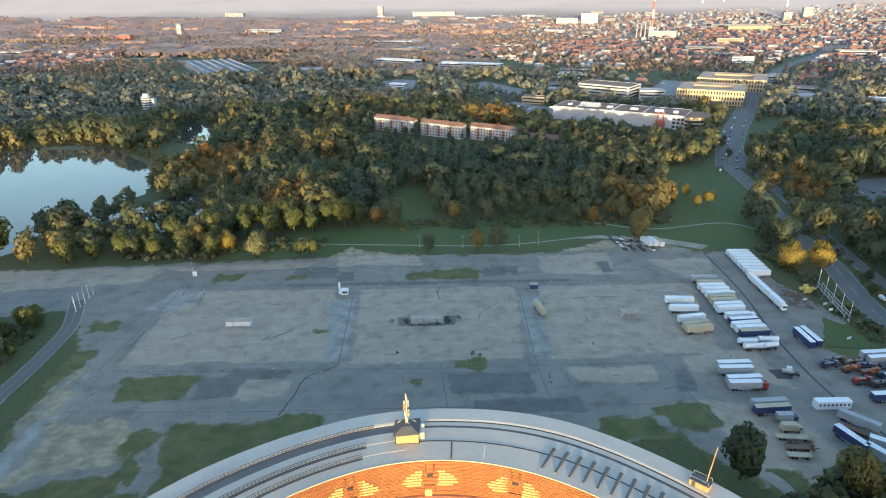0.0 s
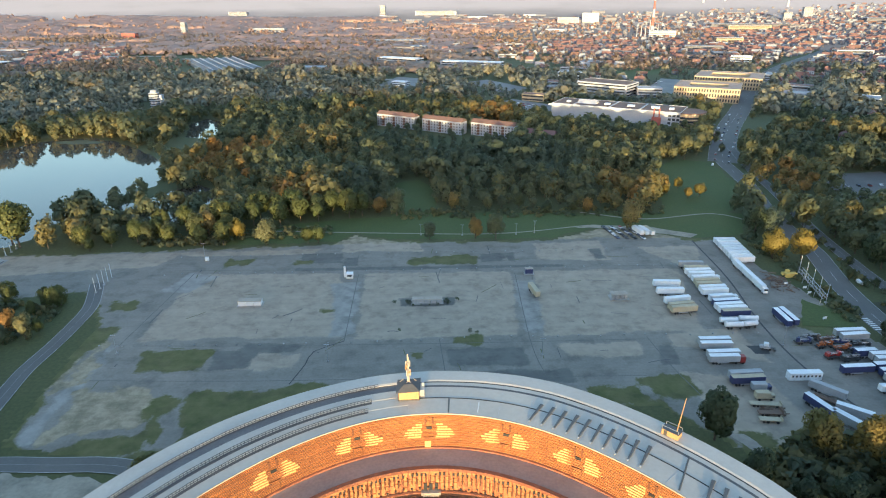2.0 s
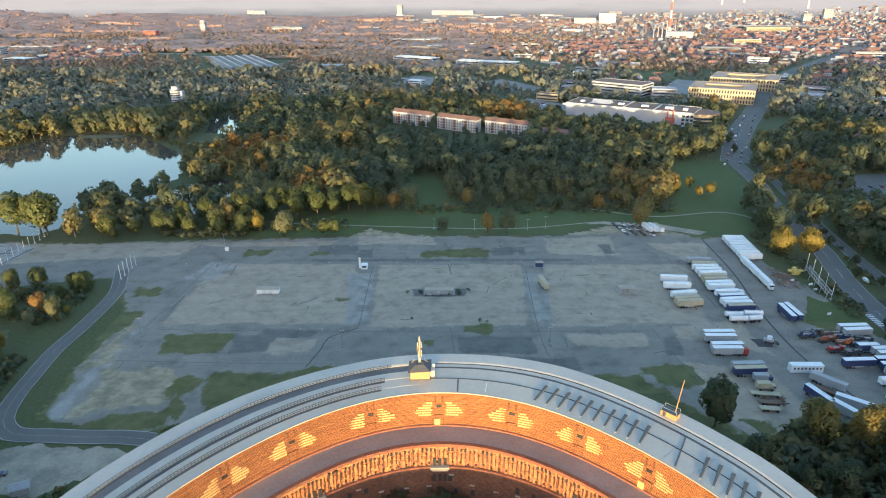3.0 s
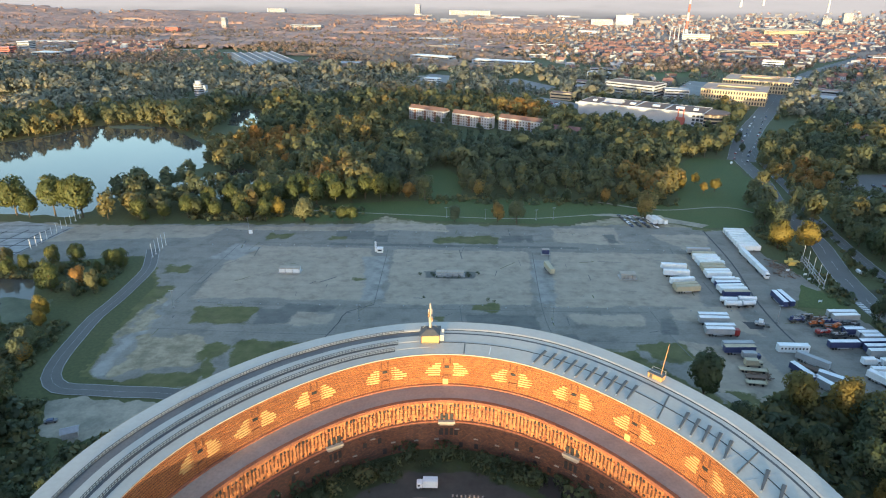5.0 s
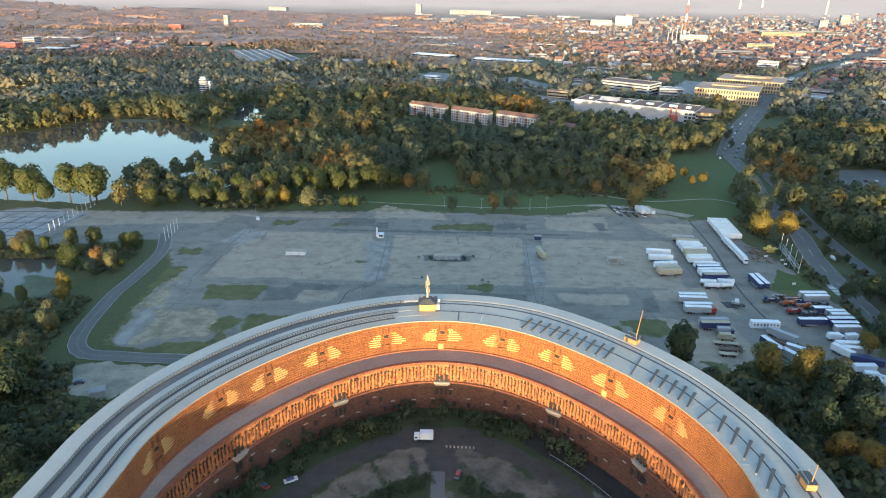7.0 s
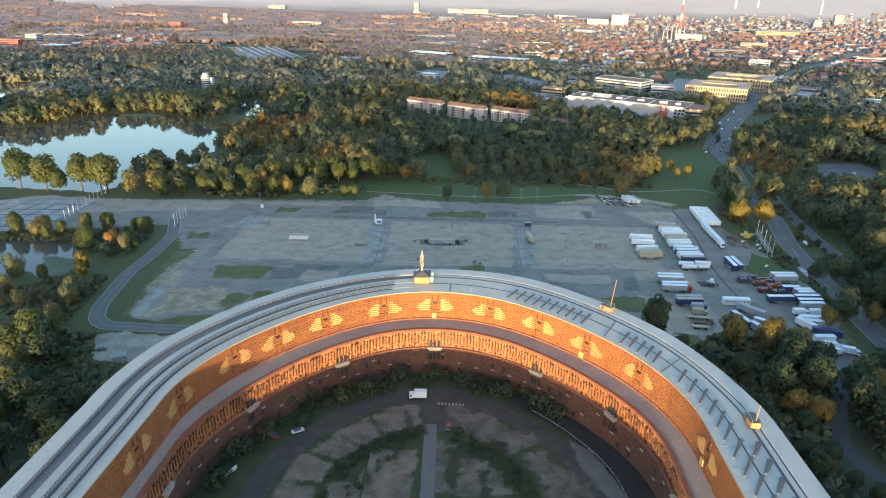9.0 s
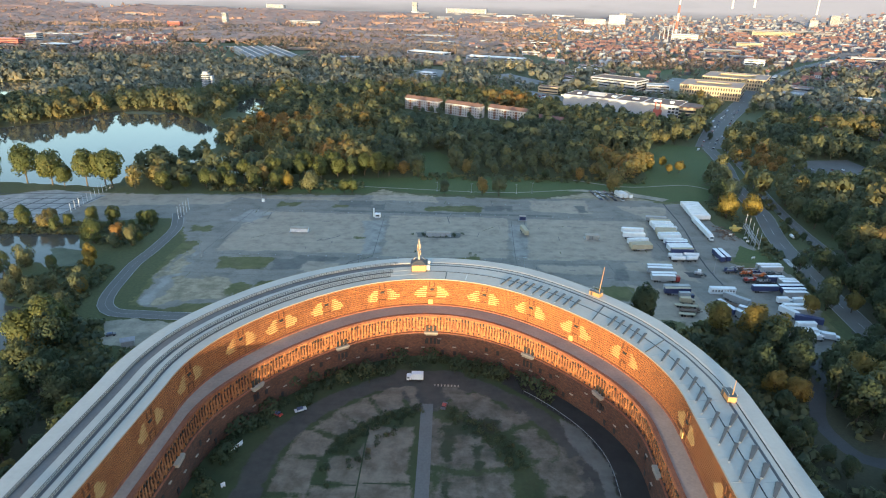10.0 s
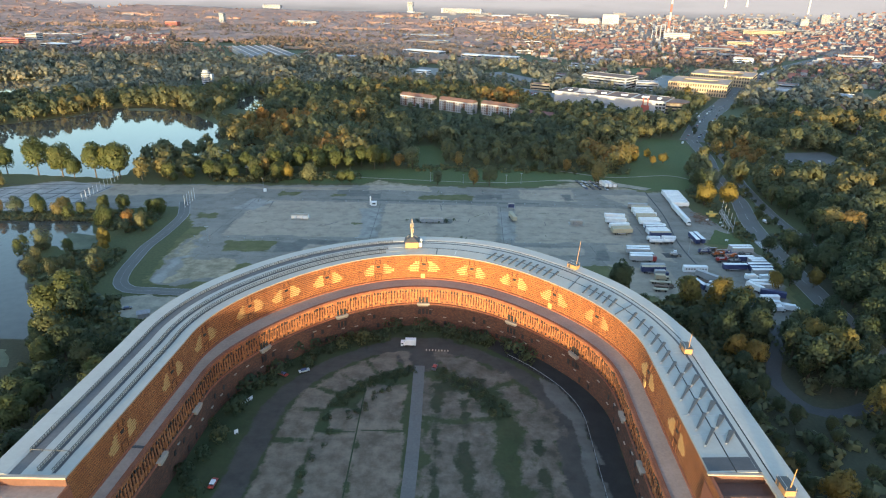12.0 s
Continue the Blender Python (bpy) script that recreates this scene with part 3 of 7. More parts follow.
LOWER_AVENUE = [(232, -260), (240, -180), (244, -131), (248, -90), (252.6, -52), (257.5, -22), (265.5, 8), (270, 25), (274, 60), (282, 104), (297, 160), (308, 228)]
AVENUE2 = [(272, -260), (276, -120), (278, -46), (281, 0), (292, 70), (306, 130), (320, 200), (340, 280)]
FOREST_ROAD = [(206, -162), (201.6, -176), (190, -196), (185, -207), (185.4, -217), (189, -226), (199, -228.5), (214, -223)]
PARK_PATH = [(-60, 74), (20, 66), (90, 62), (150, 74)]
roads = []
for nm, p, w in (("road", ROAD_LEFT, 7), ("avenue", AVENUE, 24), ("avenue", LOWER_AVENUE, 12), ("avenue", AVENUE2, 7.5), ("road", FOREST_ROAD, 5.6)):
    z = {24: 0.09, 7.5: 0.18, 5.6: 0.1}.get(w, 0.12 if nm == "avenue" else 0.17)
    # The forest road is darker: the wood's shade put into its colour.
    r = tagged(ribbon(nm, p, w, TAR if p is FOREST_ROAD else ROAD, z), "grey asphalt road with worn white lines", "road", kind="structure")
    if p is FOREST_ROAD:
        roads.append((smooth_line(p, 8), 6.5))
        continue
    ribbon("centre_line", p, 0.1, CONCRETE if w < 10 else PAINT, z + 0.03, r, dash=0 if w < 10 else 2)
    ribbon("kerb", p, 0.3, CONCRETE, z + 0.05, r, shift=w / 2)
    ribbon("kerb", p, 0.3, CONCRETE, z + 0.05, r, shift=-w / 2)
    roads.append((smooth_line(p, 8), w / 2 + {24: 5, 7.5: -0.2, 12: 0.5}.get(w, 3)))
for p, w in ((PARK_PATH, 1.6), ([(150, 100), (190, 84), (240, 92), (262, 70)], 2.0),
             ([(84, 190), (96, 210), (110, 214)], 5.0)):
    tagged(ribbon("footpath", p, w * 0.75, GRAVEL, 0.19), "narrow pale footpath", "path", kind="structure")
    roads.append((smooth_line(p, 8), w / 2 + 2.0))
YARD = [(350, 100), (430, 100), (425, 190), (360, 180)]
YARD4 = [(-35, 719), (0, 852), (60, 809), (23, 701)]
YARD5 = [(115, 768), (155, 799), (210, 695), (171, 631)]
FIELD = [(395, 891), (570, 1014), (541, 874), (391, 810)]
YARD2 = [(120, 520), (200, 470), (230, 520), (170, 590)]
YARD3 = [(372, 640), (455, 790), (490, 760), (410, 620)]
for p in (YARD, YARD2, YARD3, YARD4, YARD5):
    tagged(sheet("car_park", p, ROAD if p is YARD else ASPHALT, 0.08, rough=1), "grey asphalt car park", "car park", kind="structure")
tagged(sheet("sports_field", FIELD, LAWN, 0.08, rough=1), "green playing field among houses", "field", kind="structure")
# the grid yard beside the pond
GRID_YARD = [(-330, -2), (-300, 12), (-240, 44), (-198, 34), (-208, -18), (-240, -46), (-340, -40)]
gy = tagged(sheet("paved_yard", GRID_YARD, CONCRETE, 0.09, rough=0.8), "pale paved yard ruled by dark drainage joints", "yard", kind="structure")
for k in range(11):
    x = -330 + 12 * k
    ribbon("joint", [(x, -26), (x + 10, 12 + 2 * k)], 0.9, TAR, 0.13, gy)
for k in range(7):
    y = -34 + 11 * k
    ribbon("joint", [(-330 + 8 * k, y), (-206 - max(0, k - 5) * 14, y + 4)], 0.9, TAR, 0.135, gy)

# ---------------------------------------------------------------- the horseshoe hall
CX, CY, ARC = 42.8, -237.5, 80 * math.pi


# the plan swells a little off the circle: degrees round the arc, metres at the outer rim and at the court front
SWELL = ((0, 10, 20, 29, 40, 48, 57, 66, 72, 78, 85, 95, 108, 118, 128, 137, 146, 154, 162, 170, 180), (-0.8, -1.6, -0.6, 1.2, 2.1, 2.6, 3.0, 3.0, 2.3, 1.3, 0.3, 0.0, 0.4, 1.5, 2.6, 2.7, 2.2, 1.7, 1.1, 0.2, -0.4))
FRONT = ((0, 12, 30, 150, 162, 172, 180), (1.6, 1.2, 0.2, 0.2, 0.8, 2.4, 3.8))


def ring(q, r):
    """A place on the horseshoe: q metres along it (right wing below 0, left wing past ARC), r metres from its middle line's centre."""
    w = min(1.2, max(0, (r - 76) / 19))
    a = min(max(q / 80, 0), math.pi)
    k = r * (1 + 0.028 * math.cos(4 * a)) + float(np.interp(math.degrees(a), *SWELL)) * min(1.1, max(0, (r - 73) / 22))
    k += float(np.interp(math.degrees(a), *FRONT)) * min(1, max(0, (72 - r) / 3)) * min(1, max(0, (r - 54) / 8))
    if q < 0:
        return Vector((CX + k + 0.025 * (1 - w) * q, CY + q, 0))
    if q > ARC:
        return Vector((CX - k - (0.065 - 0.005 * w) * (q - ARC), CY - (q - ARC), 0))
    return Vector((CX + k * math.cos(a), CY + k * math.sin(a), 0))


def heading(q):
    d = ring(q, 90) - ring(q, 70)
    return math.degrees(math.atan2(d.y, d.x))


def sweep(name, profile, q0, q1, mat, parent, step=3.0, closed=False, label="", caps=True):
    """A profile of (r, z) drawn along the horseshoe, with lengths and heights as its texture coordinates."""
    n = max(1, int(abs(q1 - q0) / step))
    vs, fs, uv = [], [], []
    k = len(profile)
    run = [0]
    for (r0, z0), (r1, z1) in zip(profile, profile[1:]):
        run.append(run[-1] + math.hypot(r1 - r0, z1 - z0))
    for i in range(n + 1):
        q = q0 + (q1 - q0) * i / n
        for j, (r, z) in enumerate(profile):
            p = ring(q, r)
            vs.append((p.x, p.y, z))
            uv.append((q * r / 80, z if abs(profile[j][1] - profile[j - 1][1]) > 0.01 or j == 0 else run[j]))
    for i in range(n):
        for j in range(k if closed else k - 1):
            a, b = i * k + j, i * k + (j + 1) % k
            fs.append((a, b, b + k, a + k))
    if closed and caps:
        fs.append(tuple(range(k)))
        fs.append(tuple(n * k + j for j in reversed(range(k))))
    return part(name, mesh_from(name, vs, fs, mat, uvs=uv), None, parent, label)


hall = thing("horseshoe_hall", Matrix(), "huge horseshoe-shaped unfinished brick hall with a grey metal roof", "building")
QA, QB = -190, ARC + 190            # ends of both wings
RA, RB = -58, ARC + 64              # ends of the high roof
TOP = ARC / 2 + 6                   # where the stepped left roof begins
sweep("outer_wall", [(94.4, 0), (94.4, 31.4), (93.4, 31.4), (93.4, 0)], QA, QB, BRICK, hall, closed=True)
sweep("roof_rim", [(95.0, 31.4), (95.0, 32.2), (90.4, 32.16), (89.6, 31.95), (89.6, 31.4)], QA, RB, RIM, hall, closed=True, label="pale metal rim of the roof")
# right half: flat rim, gutter line, then one broad sheet with a slight fall to the court
sweep("rim_walkway", [(89.6, 31.97), (87.95, 31.93), (87.95, 31.2), (89.6, 31.2)], QA, TOP, ROOF, hall, closed=True)
sweep("gutter", [(89.75, 32.02), (89.4, 32.0), (89.4, 31.9), (89.75, 31.9)], QA, TOP, BLACK, hall, closed=True, label="black gutter line")
sweep("roof_lip", [(88.0, 31.6), (88.0, 31.94), (87.2, 31.93), (87.2, 31.4)], RA, TOP, CHANNEL, hall, closed=True)
sweep("roof_sheet", [(87.2, 31.92), (82.0, 31.72), (75.6, 31.42), (75.6, 31.0), (87.2, 31.0)], RA, TOP, ROOF, hall, closed=True)
sweep("cable", [(82.25, 31.7), (82.25, 31.8), (81.95, 31.8), (81.95, 31.7)], RA, TOP - 2, BLACK, hall, closed=True)
# left half: three long steps, nearly flat; dark strips paint the shade between them
sweep("gutter_channel", [(89.6, 31.78), (86.6, 31.78), (86.6, 31.2), (89.6, 31.2)], TOP, RB, FELT, hall, closed=True, label="grey felt channel behind the rim")
# Narrow dark band paints the shade along the outer railing.
sweep("gutter", [(89.9, 31.84), (89.1, 31.84), (89.1, 31.6), (89.9, 31.6)], TOP, RB - 8, CHANNEL, hall, closed=True)
sweep("roof_step", [(86.6, 31.86), (83.4, 31.74), (83.4, 31.0), (86.6, 31.0)], TOP, RB, ROOF, hall, closed=True)
sweep("roof_step", [(83.4, 31.66), (79.6, 31.54), (79.6, 30.9), (83.4, 30.9)], TOP, RB, ROOF, hall, closed=True)
sweep("roof_step", [(79.6, 31.48), (75.6, 31.38), (75.6, 30.6), (79.6, 30.6)], TOP, RB, ROOF, hall, closed=True)
sweep("coping", [(75.62, 31.1), (75.62, 31.43), (75.38, 31.43), (75.38, 31.1)], RA, RB, TRIM, hall, closed=True, label="pale coping along the roof edge")
# brick band with ledges
prof = [(75.4, 31.2)]
for k in range(13):
    z = 30.9 - 0.86 * k
    prof += [(75.4, z), (75.25, z), (75.25, z - 0.28), (75.4, z - 0.28)]
prof += [(75.4, 19.3), (74.9, 19.3), (74.9, 20.2), (75.0, 20.2)]
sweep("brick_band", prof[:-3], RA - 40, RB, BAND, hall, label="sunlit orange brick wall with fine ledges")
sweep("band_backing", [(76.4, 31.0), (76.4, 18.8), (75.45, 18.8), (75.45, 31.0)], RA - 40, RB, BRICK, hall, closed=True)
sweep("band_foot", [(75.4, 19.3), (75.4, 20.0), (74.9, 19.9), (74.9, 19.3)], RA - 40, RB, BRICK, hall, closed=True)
# terrace and the arcade front under it
sweep("terrace", [(75.4, 19.4), (66.6, 19.25), (66.6, 18.7), (75.4, 18.7)], QA, QB, TERRACE, hall, closed=True, label="broad concrete terrace, tinted reddish by painted warm light")
sweep("terrace_edge", [(67.6, 19.2), (67.6, 19.75), (66.3, 19.75), (66.3, 18.8)], QA, QB, BRICK, hall, closed=True)
sweep("arcade_wall", [(68.4, 18.8), (67.2, 18.8), (67.2, 11.3), (68.4, 11.3)], QA, QB, BRICK, hall, closed=True, label="brick wall behind the arcade piers")
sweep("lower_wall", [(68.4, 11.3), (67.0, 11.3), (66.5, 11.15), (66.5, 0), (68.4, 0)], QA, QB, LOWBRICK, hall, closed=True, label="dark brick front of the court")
sweep("string_course", [(66.7, 11.7), (66.1, 11.6), (66.1, 11.1), (66.7, 11.0)], QA, QB, BRICK, hall, closed=True)


def at_ring(q, r, z, turn=0.0):
    p = ring(q, r)
    return pose(p.x, p.y, z, 0, 0, heading(q) + turn)


def placed(name, me, m, parent, label=""):
    ob = new(name, me)
    ob.parent = parent
    ob.matrix_basis = m
    if label:
        ob["label"] = label
    return ob


def shared(name, bm, mat):
    me = bpy.data.meshes.new(name)
    bm.to_mesh(me)
    bm.free()
    me.materials.append(mat)
    return me


rng = random.Random(5)
# brick piers of the arcade, worn to different lengths
def pier_mesh(seed):
    """A toothed brick pier: courses of uneven depth one on another."""
    r = random.Random(seed)
    levels, z = [], 0.0
    while z < 6.4:
        h = r.uniform(0.35, 1.2)
        k = (r.uniform(0.05, 0.25), r.uniform(-0.14, 0.14), r.uniform(0.45, 1.0), r.uniform(0.45, 0.95))
        levels += [(z, *k), (z + h, *k)]
        z += h
    levels += [(z, -0.05, 0, 1.2, 1.15), (7.3, -0.05, 0, 1.2, 1.15)]
    vs, fs = [], []
    for i, (z, cx, cy, sx, sy) in enumerate(levels):
        vs += [(cx + a * sx / 2, cy + b * sy / 2, z) for a, b in ((-1, -1), (1, -1), (1, 1), (-1, 1))]
        if i:
            for j in range(4):
                fs.append((4 * i - 4 + j, 4 * i - 4 + (j + 1) % 4, 4 * i + (j + 1) % 4, 4 * i + j))
    fs += [(3, 2, 1, 0), tuple(len(vs) - 4 + j for j in range(4))]
    return mesh_from("pier", vs, fs, PIER)


piers = [pier_mesh(i) for i in range(9)]
# Dark strips paint the shade of narrow slits between the piers.
slit_shades = [shared("slit_shade", block(0, 0, 0, 0.3, w, h), BRICKSHADE) for w, h in ((0.28, 2.6), (0.22, 3.2), (0.36, 2.2), (0.25, 3.6))]
# Black blocks stand for the shade in gaps between the pier heads.
gap_slot = shared("pier_slot", block(0, 0, 0, 0.3, 0.62, 1.0), BLACK)
q = RA - 30
k = 0
while q < RB + 20:
    placed("pier", piers[(k * 5 + k // 7) % 9], at_ring(q + rng.uniform(-0.22, 0.22), 66.95, 11.55) @ Matrix.Diagonal((1, rng.choice((0.75, 0.95, 1.1, 1.25, 1.5)) * rng.uniform(0.85, 1.1), 1, 1)), hall)
    placed("slit_shade", slit_shades[k * 3 % 4], at_ring(q - 0.72, 66.75, 13.6 + (k * 7 % 5) * 0.22), hall)
    if k % 9 not in (3, 7):
        placed("pier_slot", gap_slot, at_ring(q + 0.75 + rng.uniform(-0.15, 0.15), 66.5, 17.3), hall)
    q += 1.5
    k += 1
# small dark sockets under the string course
sock = shared("socket", block(0, 0, 0, 0.25, 0.55, 0.6), BLACK)
for k in range(118):
    placed("socket", sock, at_ring(-30 + k * 2.7, 66.36 + (0.0 if k % 4 else 0.3), 12.3 + 0.25 * (k * 5 % 3)), hall)
# windows in the lower front
win = blank()
box(win, 0, 0, 0, 0.2, 1.2, 1.9)
win = shared("window", win, BLACK)
for row, z in enumerate((1.2, 6.0)):
    for k in range(54):
        if (k * 7 + row * 3) % 5 in (0, 2):
            placed("window", win, at_ring(-36 + k * 6.0 + row * 2, 66.45, z), hall)
# pale concrete lintels and door hoods
lint = shared("lintel", box(block(0, 0, 0, 1.6, 5.6, 0.9, bevel=0.1), -0.2, 0, -0.5, 1.0, 4.6, 0.5), TRIM)
slot = shared("slot", box(box(block(0, -1.6, 0, 0.3, 1.0, 2.6), 0, 0, 0, 0.3, 1.0, 2.6), 0, 1.6, 0, 0.3, 1.0, 2.6), BLACK)
for a in (54, 90, 122, 25, 155):
    q = a / 180 * ARC
    placed("lintel", lint, at_ring(q, 66.2, 10.9), hall, "pale concrete hood over a doorway")
    placed("slot", slot, at_ring(q, 66.6, 11.8), hall)
    placed("doorway", slot, at_ring(q, 66.45, 6.0), hall)
for d in (10, 34):
    placed("lintel", lint, at_ring(-d, 66.2, 10.9), hall, "pale concrete hood over a doorway")
    placed("lintel", lint, at_ring(ARC + d, 66.2, 10.9), hall, "pale concrete hood over a doorway")
sill = shared("sill", block(0, 0, 0, 0.5, 1.5, 0.25), TRIM)
for k in range(40):
    placed("sill", sill, at_ring(-40 + k * 8.1 + rng.uniform(-1, 1), 66.3, rng.choice((4.2, 5.0, 8.4))), hall)


def patch_mesh(seed, side):
    """A field of new pale bricks, stepped like a gable towards the outside."""
    r = random.Random(seed)
    bm = blank()
    for row in range(6):
        w = (4, 5, 5, 4, 3, 2)[row]
        off = r.choice((0, 0.35))
        for c in range(w):
            box(bm, 0, side * (c - 2 + off) * 1.0, row * 0.86 + 0.06, 0.13, 0.9, 0.58)
    return shared("pale_brick_field", bm, PALE)


# Dark strips under each ledge: the shade its relief lacks, as colour.
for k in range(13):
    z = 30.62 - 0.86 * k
    sweep("ledge_shade", [(75.41, z), (75.31, z), (75.31, z - 0.22), (75.41, z - 0.22)], RA - 40, RB, BRICKSHADE, hall, closed=True)
fields = [patch_mesh(i, (-1, 1)[i % 2]) for i in range(8)]
vent = shared("vent_opening", box(block(0, 0, 0, 0.5, 1.6, 0.9), 0.0, 0, 0.0, 0.55, 0.2, 0.9), BLACK)
jamb = shared("vent_jamb", block(0, 0, 0, 0.35, 0.5, 2.2), BAND)
ledge = shared("ledge", block(0, 0, 0, 0.3, 3.0, 0.18), BAND)
strip = shared("upright_strip", block(0, 0, 0, 0.26, 0.15, 2.6), BAND)
# the pairs of pale fields lie farther apart towards the wings
PAIRS = (-162, -132, -91.6, -67.3, -45, -23, 0, 21.5, 47, 68.4, 87.4, 113, 137, 166.4)
for i, along in enumerate(PAIRS):
    q = ARC / 2 + 0.2 + along
    for s in (-4.6, 4.6):
        placed("pale_brick_field", fields[(i * 2 + (s > 0)) % 8], at_ring(q + s, 75.22, 22.9 + (0.0 if i % 2 else 0.3)), hall, "patch of paler new brick")
    placed("vent_opening", vent, at_ring(q, 75.35, 26.2), hall)
    placed("ledge", ledge, at_ring(q, 75.25, 23.2), hall)
    for s in (-1.4, 1.4):
        placed("vent_jamb", jamb, at_ring(q + s * 0.8, 75.25, 27.9), hall)
        placed("upright_strip", strip, at_ring(q + s, 75.25, 20.4), hall)
for along in (0.5, -65.5, -130.2):
    placed("pale_door", shared("pale_door", block(0, 0, 0, 0.3, 1.8, 2.6), PALE), at_ring(ARC / 2 + 0.2 + along, 75.1, 19.5), hall)

# roof furniture of the right half: long ventilators
fin = blank()
box(fin, 1.6, 0, 0, 8.4, 1.0, 0.55, bevel=0.08)
for v in fin.verts:
    if v.co.x < 1.6:                # flatter and slimmer towards the court
        v.co.y *= 0.5
        v.co.z *= 0.55
fin = shared("ventilator", fin, VENT)
cap = shared("ventilator_head", block(-2.8, 0, 0, 0.5, 0.45, 0.3, bevel=0.06), STEEL)
end = shared("ventilator_end", block(5.7, 0, 0.05, 0.4, 1.0, 0.3), VENT)


def ventilator(q, r, long=True):
    p = ring(q, r)
    t = thing("roof_ventilator", pose(p.x, p.y, 31.62 if r < 82 else 31.84, 0, 0, 55), "long grey sheet-metal ventilator on the roof", "ventilator", "ventilators on the hall roof")
    placed("duct", fin, Matrix.Diagonal((1.0, 1, 1, 1) if long else (0.68, 1.5, 1, 1)), t)
    placed("head", cap, Matrix.Diagonal((1.0 if long else 0.75, 1, 1, 1)), t)
    placed("end_cap", end, Matrix.Diagonal((1.0 if long else 0.75, 1, 1, 1)), t)


for first, count, gap in ((ARC / 2 - 29.7, 10, 3.55), (ARC / 2 - 79.1, 5, 3.55), (20.5, 5, 5.3), (-6.1, 7, 6.65)):
    for i in range(count):
        ventilator(first - i * gap, 79.4)
for i in range(6):
    ventilator(-12.6 - i * 6.65, 84.6, False)
for a, q in ((0, ARC / 2 - 73.5), (1, ARC / 2 - 100)):
    rodbm = blank()
    rod(rodbm, ring(q, 76.2) + Vector((0, 0, 31.55)), ring(q + 4, 87.0) + Vector((0, 0, 31.9)), 0.22)
    part("cross_pipe", rodbm, DARKSTEEL, hall)
rodbm = blank()
p = ring(ARC / 2 - 5.5, 75.8)
rod(rodbm, p + Vector((0, 0, 31.5)), ring(ARC / 2 - 5.5, 81.5) + Vector((0, 0, 31.8)), 0.2)
part("cross_pipe", rodbm, DARKSTEEL, hall)
seam = shared("sheet_seam", block(0, 0, 0, 11.4, 0.06, 0.05), STEEL)
for k in range(22):
    placed("sheet_seam", seam, at_ring(RA + 6 + k * 8.3, 81.4, 31.68) @ pose(0, 0, 0, 0, -2.4, 0), hall)
placed("chalk_line", shared("chalk_line", block(0, 0, 0, 5.0, 0.22, 0.06), PAINT), at_ring(ARC / 2 - 14, 79.0, 31.62), hall)

sweep("end_felt", [(87.1, 31.97), (75.7, 31.5), (75.7, 31.4), (87.1, 31.8)], RA + 0.6, RA + 5.4, CHANNEL, hall, closed=True, label="dark felt strip across the end of the roof")

# railings along the stepped left roof
post = shared("post", block(0, 0, 0, 0.12, 0.14, 1.15), DARKSTEEL)


def railing(r, z, q0, q1, tag):
    t = thing("roof_railing", Matrix(), "dark steel railing along a roof step", "railing", "railings on the hall roof")
    sweep("top_rail", [(r + 0.07, z + 1.1), (r + 0.07, z + 1.2), (r - 0.07, z + 1.2), (r - 0.07, z + 1.1)], q0, q1, tag, t, closed=True)
    sweep("middle_rail", [(r + 0.06, z + 0.5), (r + 0.06, z + 0.6), (r - 0.06, z + 0.6), (r - 0.06, z + 0.5)], q0, q1, DARKSTEEL, t, closed=True)
    for k in range(int((q1 - q0) / 0.95) + 1):
        placed("post", post, at_ring(q0 + k * 0.95, r, z), t)


railing(89.4, 31.78, TOP + 7.5, RB - 8.2, DARKSTEEL)
railing(83.2, 31.64, TOP + 10, RB - 1.6, DARKSTEEL)
railing(79.4, 31.52, TOP + 11.5, RB - 1.2, DARKSTEEL)
# Dark strips paint the shade of the steps beside both inner railings.
pl = sweep("rail_shade_strip", [(83.2, 31.6), (82.3, 31.57), (82.3, 31.68), (83.2, 31.72)], TOP + 10, RB - 1.6, CHANNEL, hall, closed=True)
pl = sweep("rail_shade_strip", [(79.5, 31.4), (78.7, 31.39), (78.7, 31.5), (79.5, 31.54)], TOP + 11.5, RB - 1.2, CHANNEL, hall, closed=True)
bar = rod(blank(), ring(RB - 8.2, 89.4) + Vector((0, 0, 32.6)), ring(RB - 8.2, 79.4) + Vector((0, 0, 32.3)), 0.1)
for r, z in ((89.4, 31.8), (86.4, 31.7), (83.2, 31.6), (79.4, 31.5)):
    p = ring(RB - 8.2, r)
    rod(bar, (p.x, p.y, z), (p.x, p.y, z + 0.9), 0.1)
part("cross_bar", bar, DARKSTEEL, hall, "dark steel bar across the roof steps")
sweep("terrace_step", [(75.2, 19.5), (67.7, 19.4), (67.7, 19.2), (75.2, 19.2)], ARC + 38.2, ARC + 39.2, CHANNEL, hall, closed=True)
# lower ends of both wings
for s, q0, q1, top in ((1, QA, RA, 28.6), (-1, RB, QB, 28.9)):
    sweep("wing_roof", [(93.4, top), (75.4, top), (75.4, top - 1.2), (93.4, top - 1.2)], q0, q1, BROWN if s > 0 else TERRACE, hall, closed=True, label="lower roof of the wing's end")
    sweep("wing_inner_wall", [(75.4, top + 0.3), (74.9, top + 0.3), (74.9, 20), (75.4, 20)], q0, q1, BRICK, hall, closed=True)
endw = blank()
for q, s in ((RA, 1), (RB, -1)):
    a, b = ring(q, 75.4), ring(q, 94.4)
    c = (a + b) / 2
    box(endw, c.x, c.y, 26.0, (b - a).length, 0.8, 5.3 if s > 0 else 5.4, heading(q))
part("end_wall", endw, BRICK, hall)
cop = blank()
a, b = ring(RB + 0.4, 75.0), ring(RB + 0.4, 95)
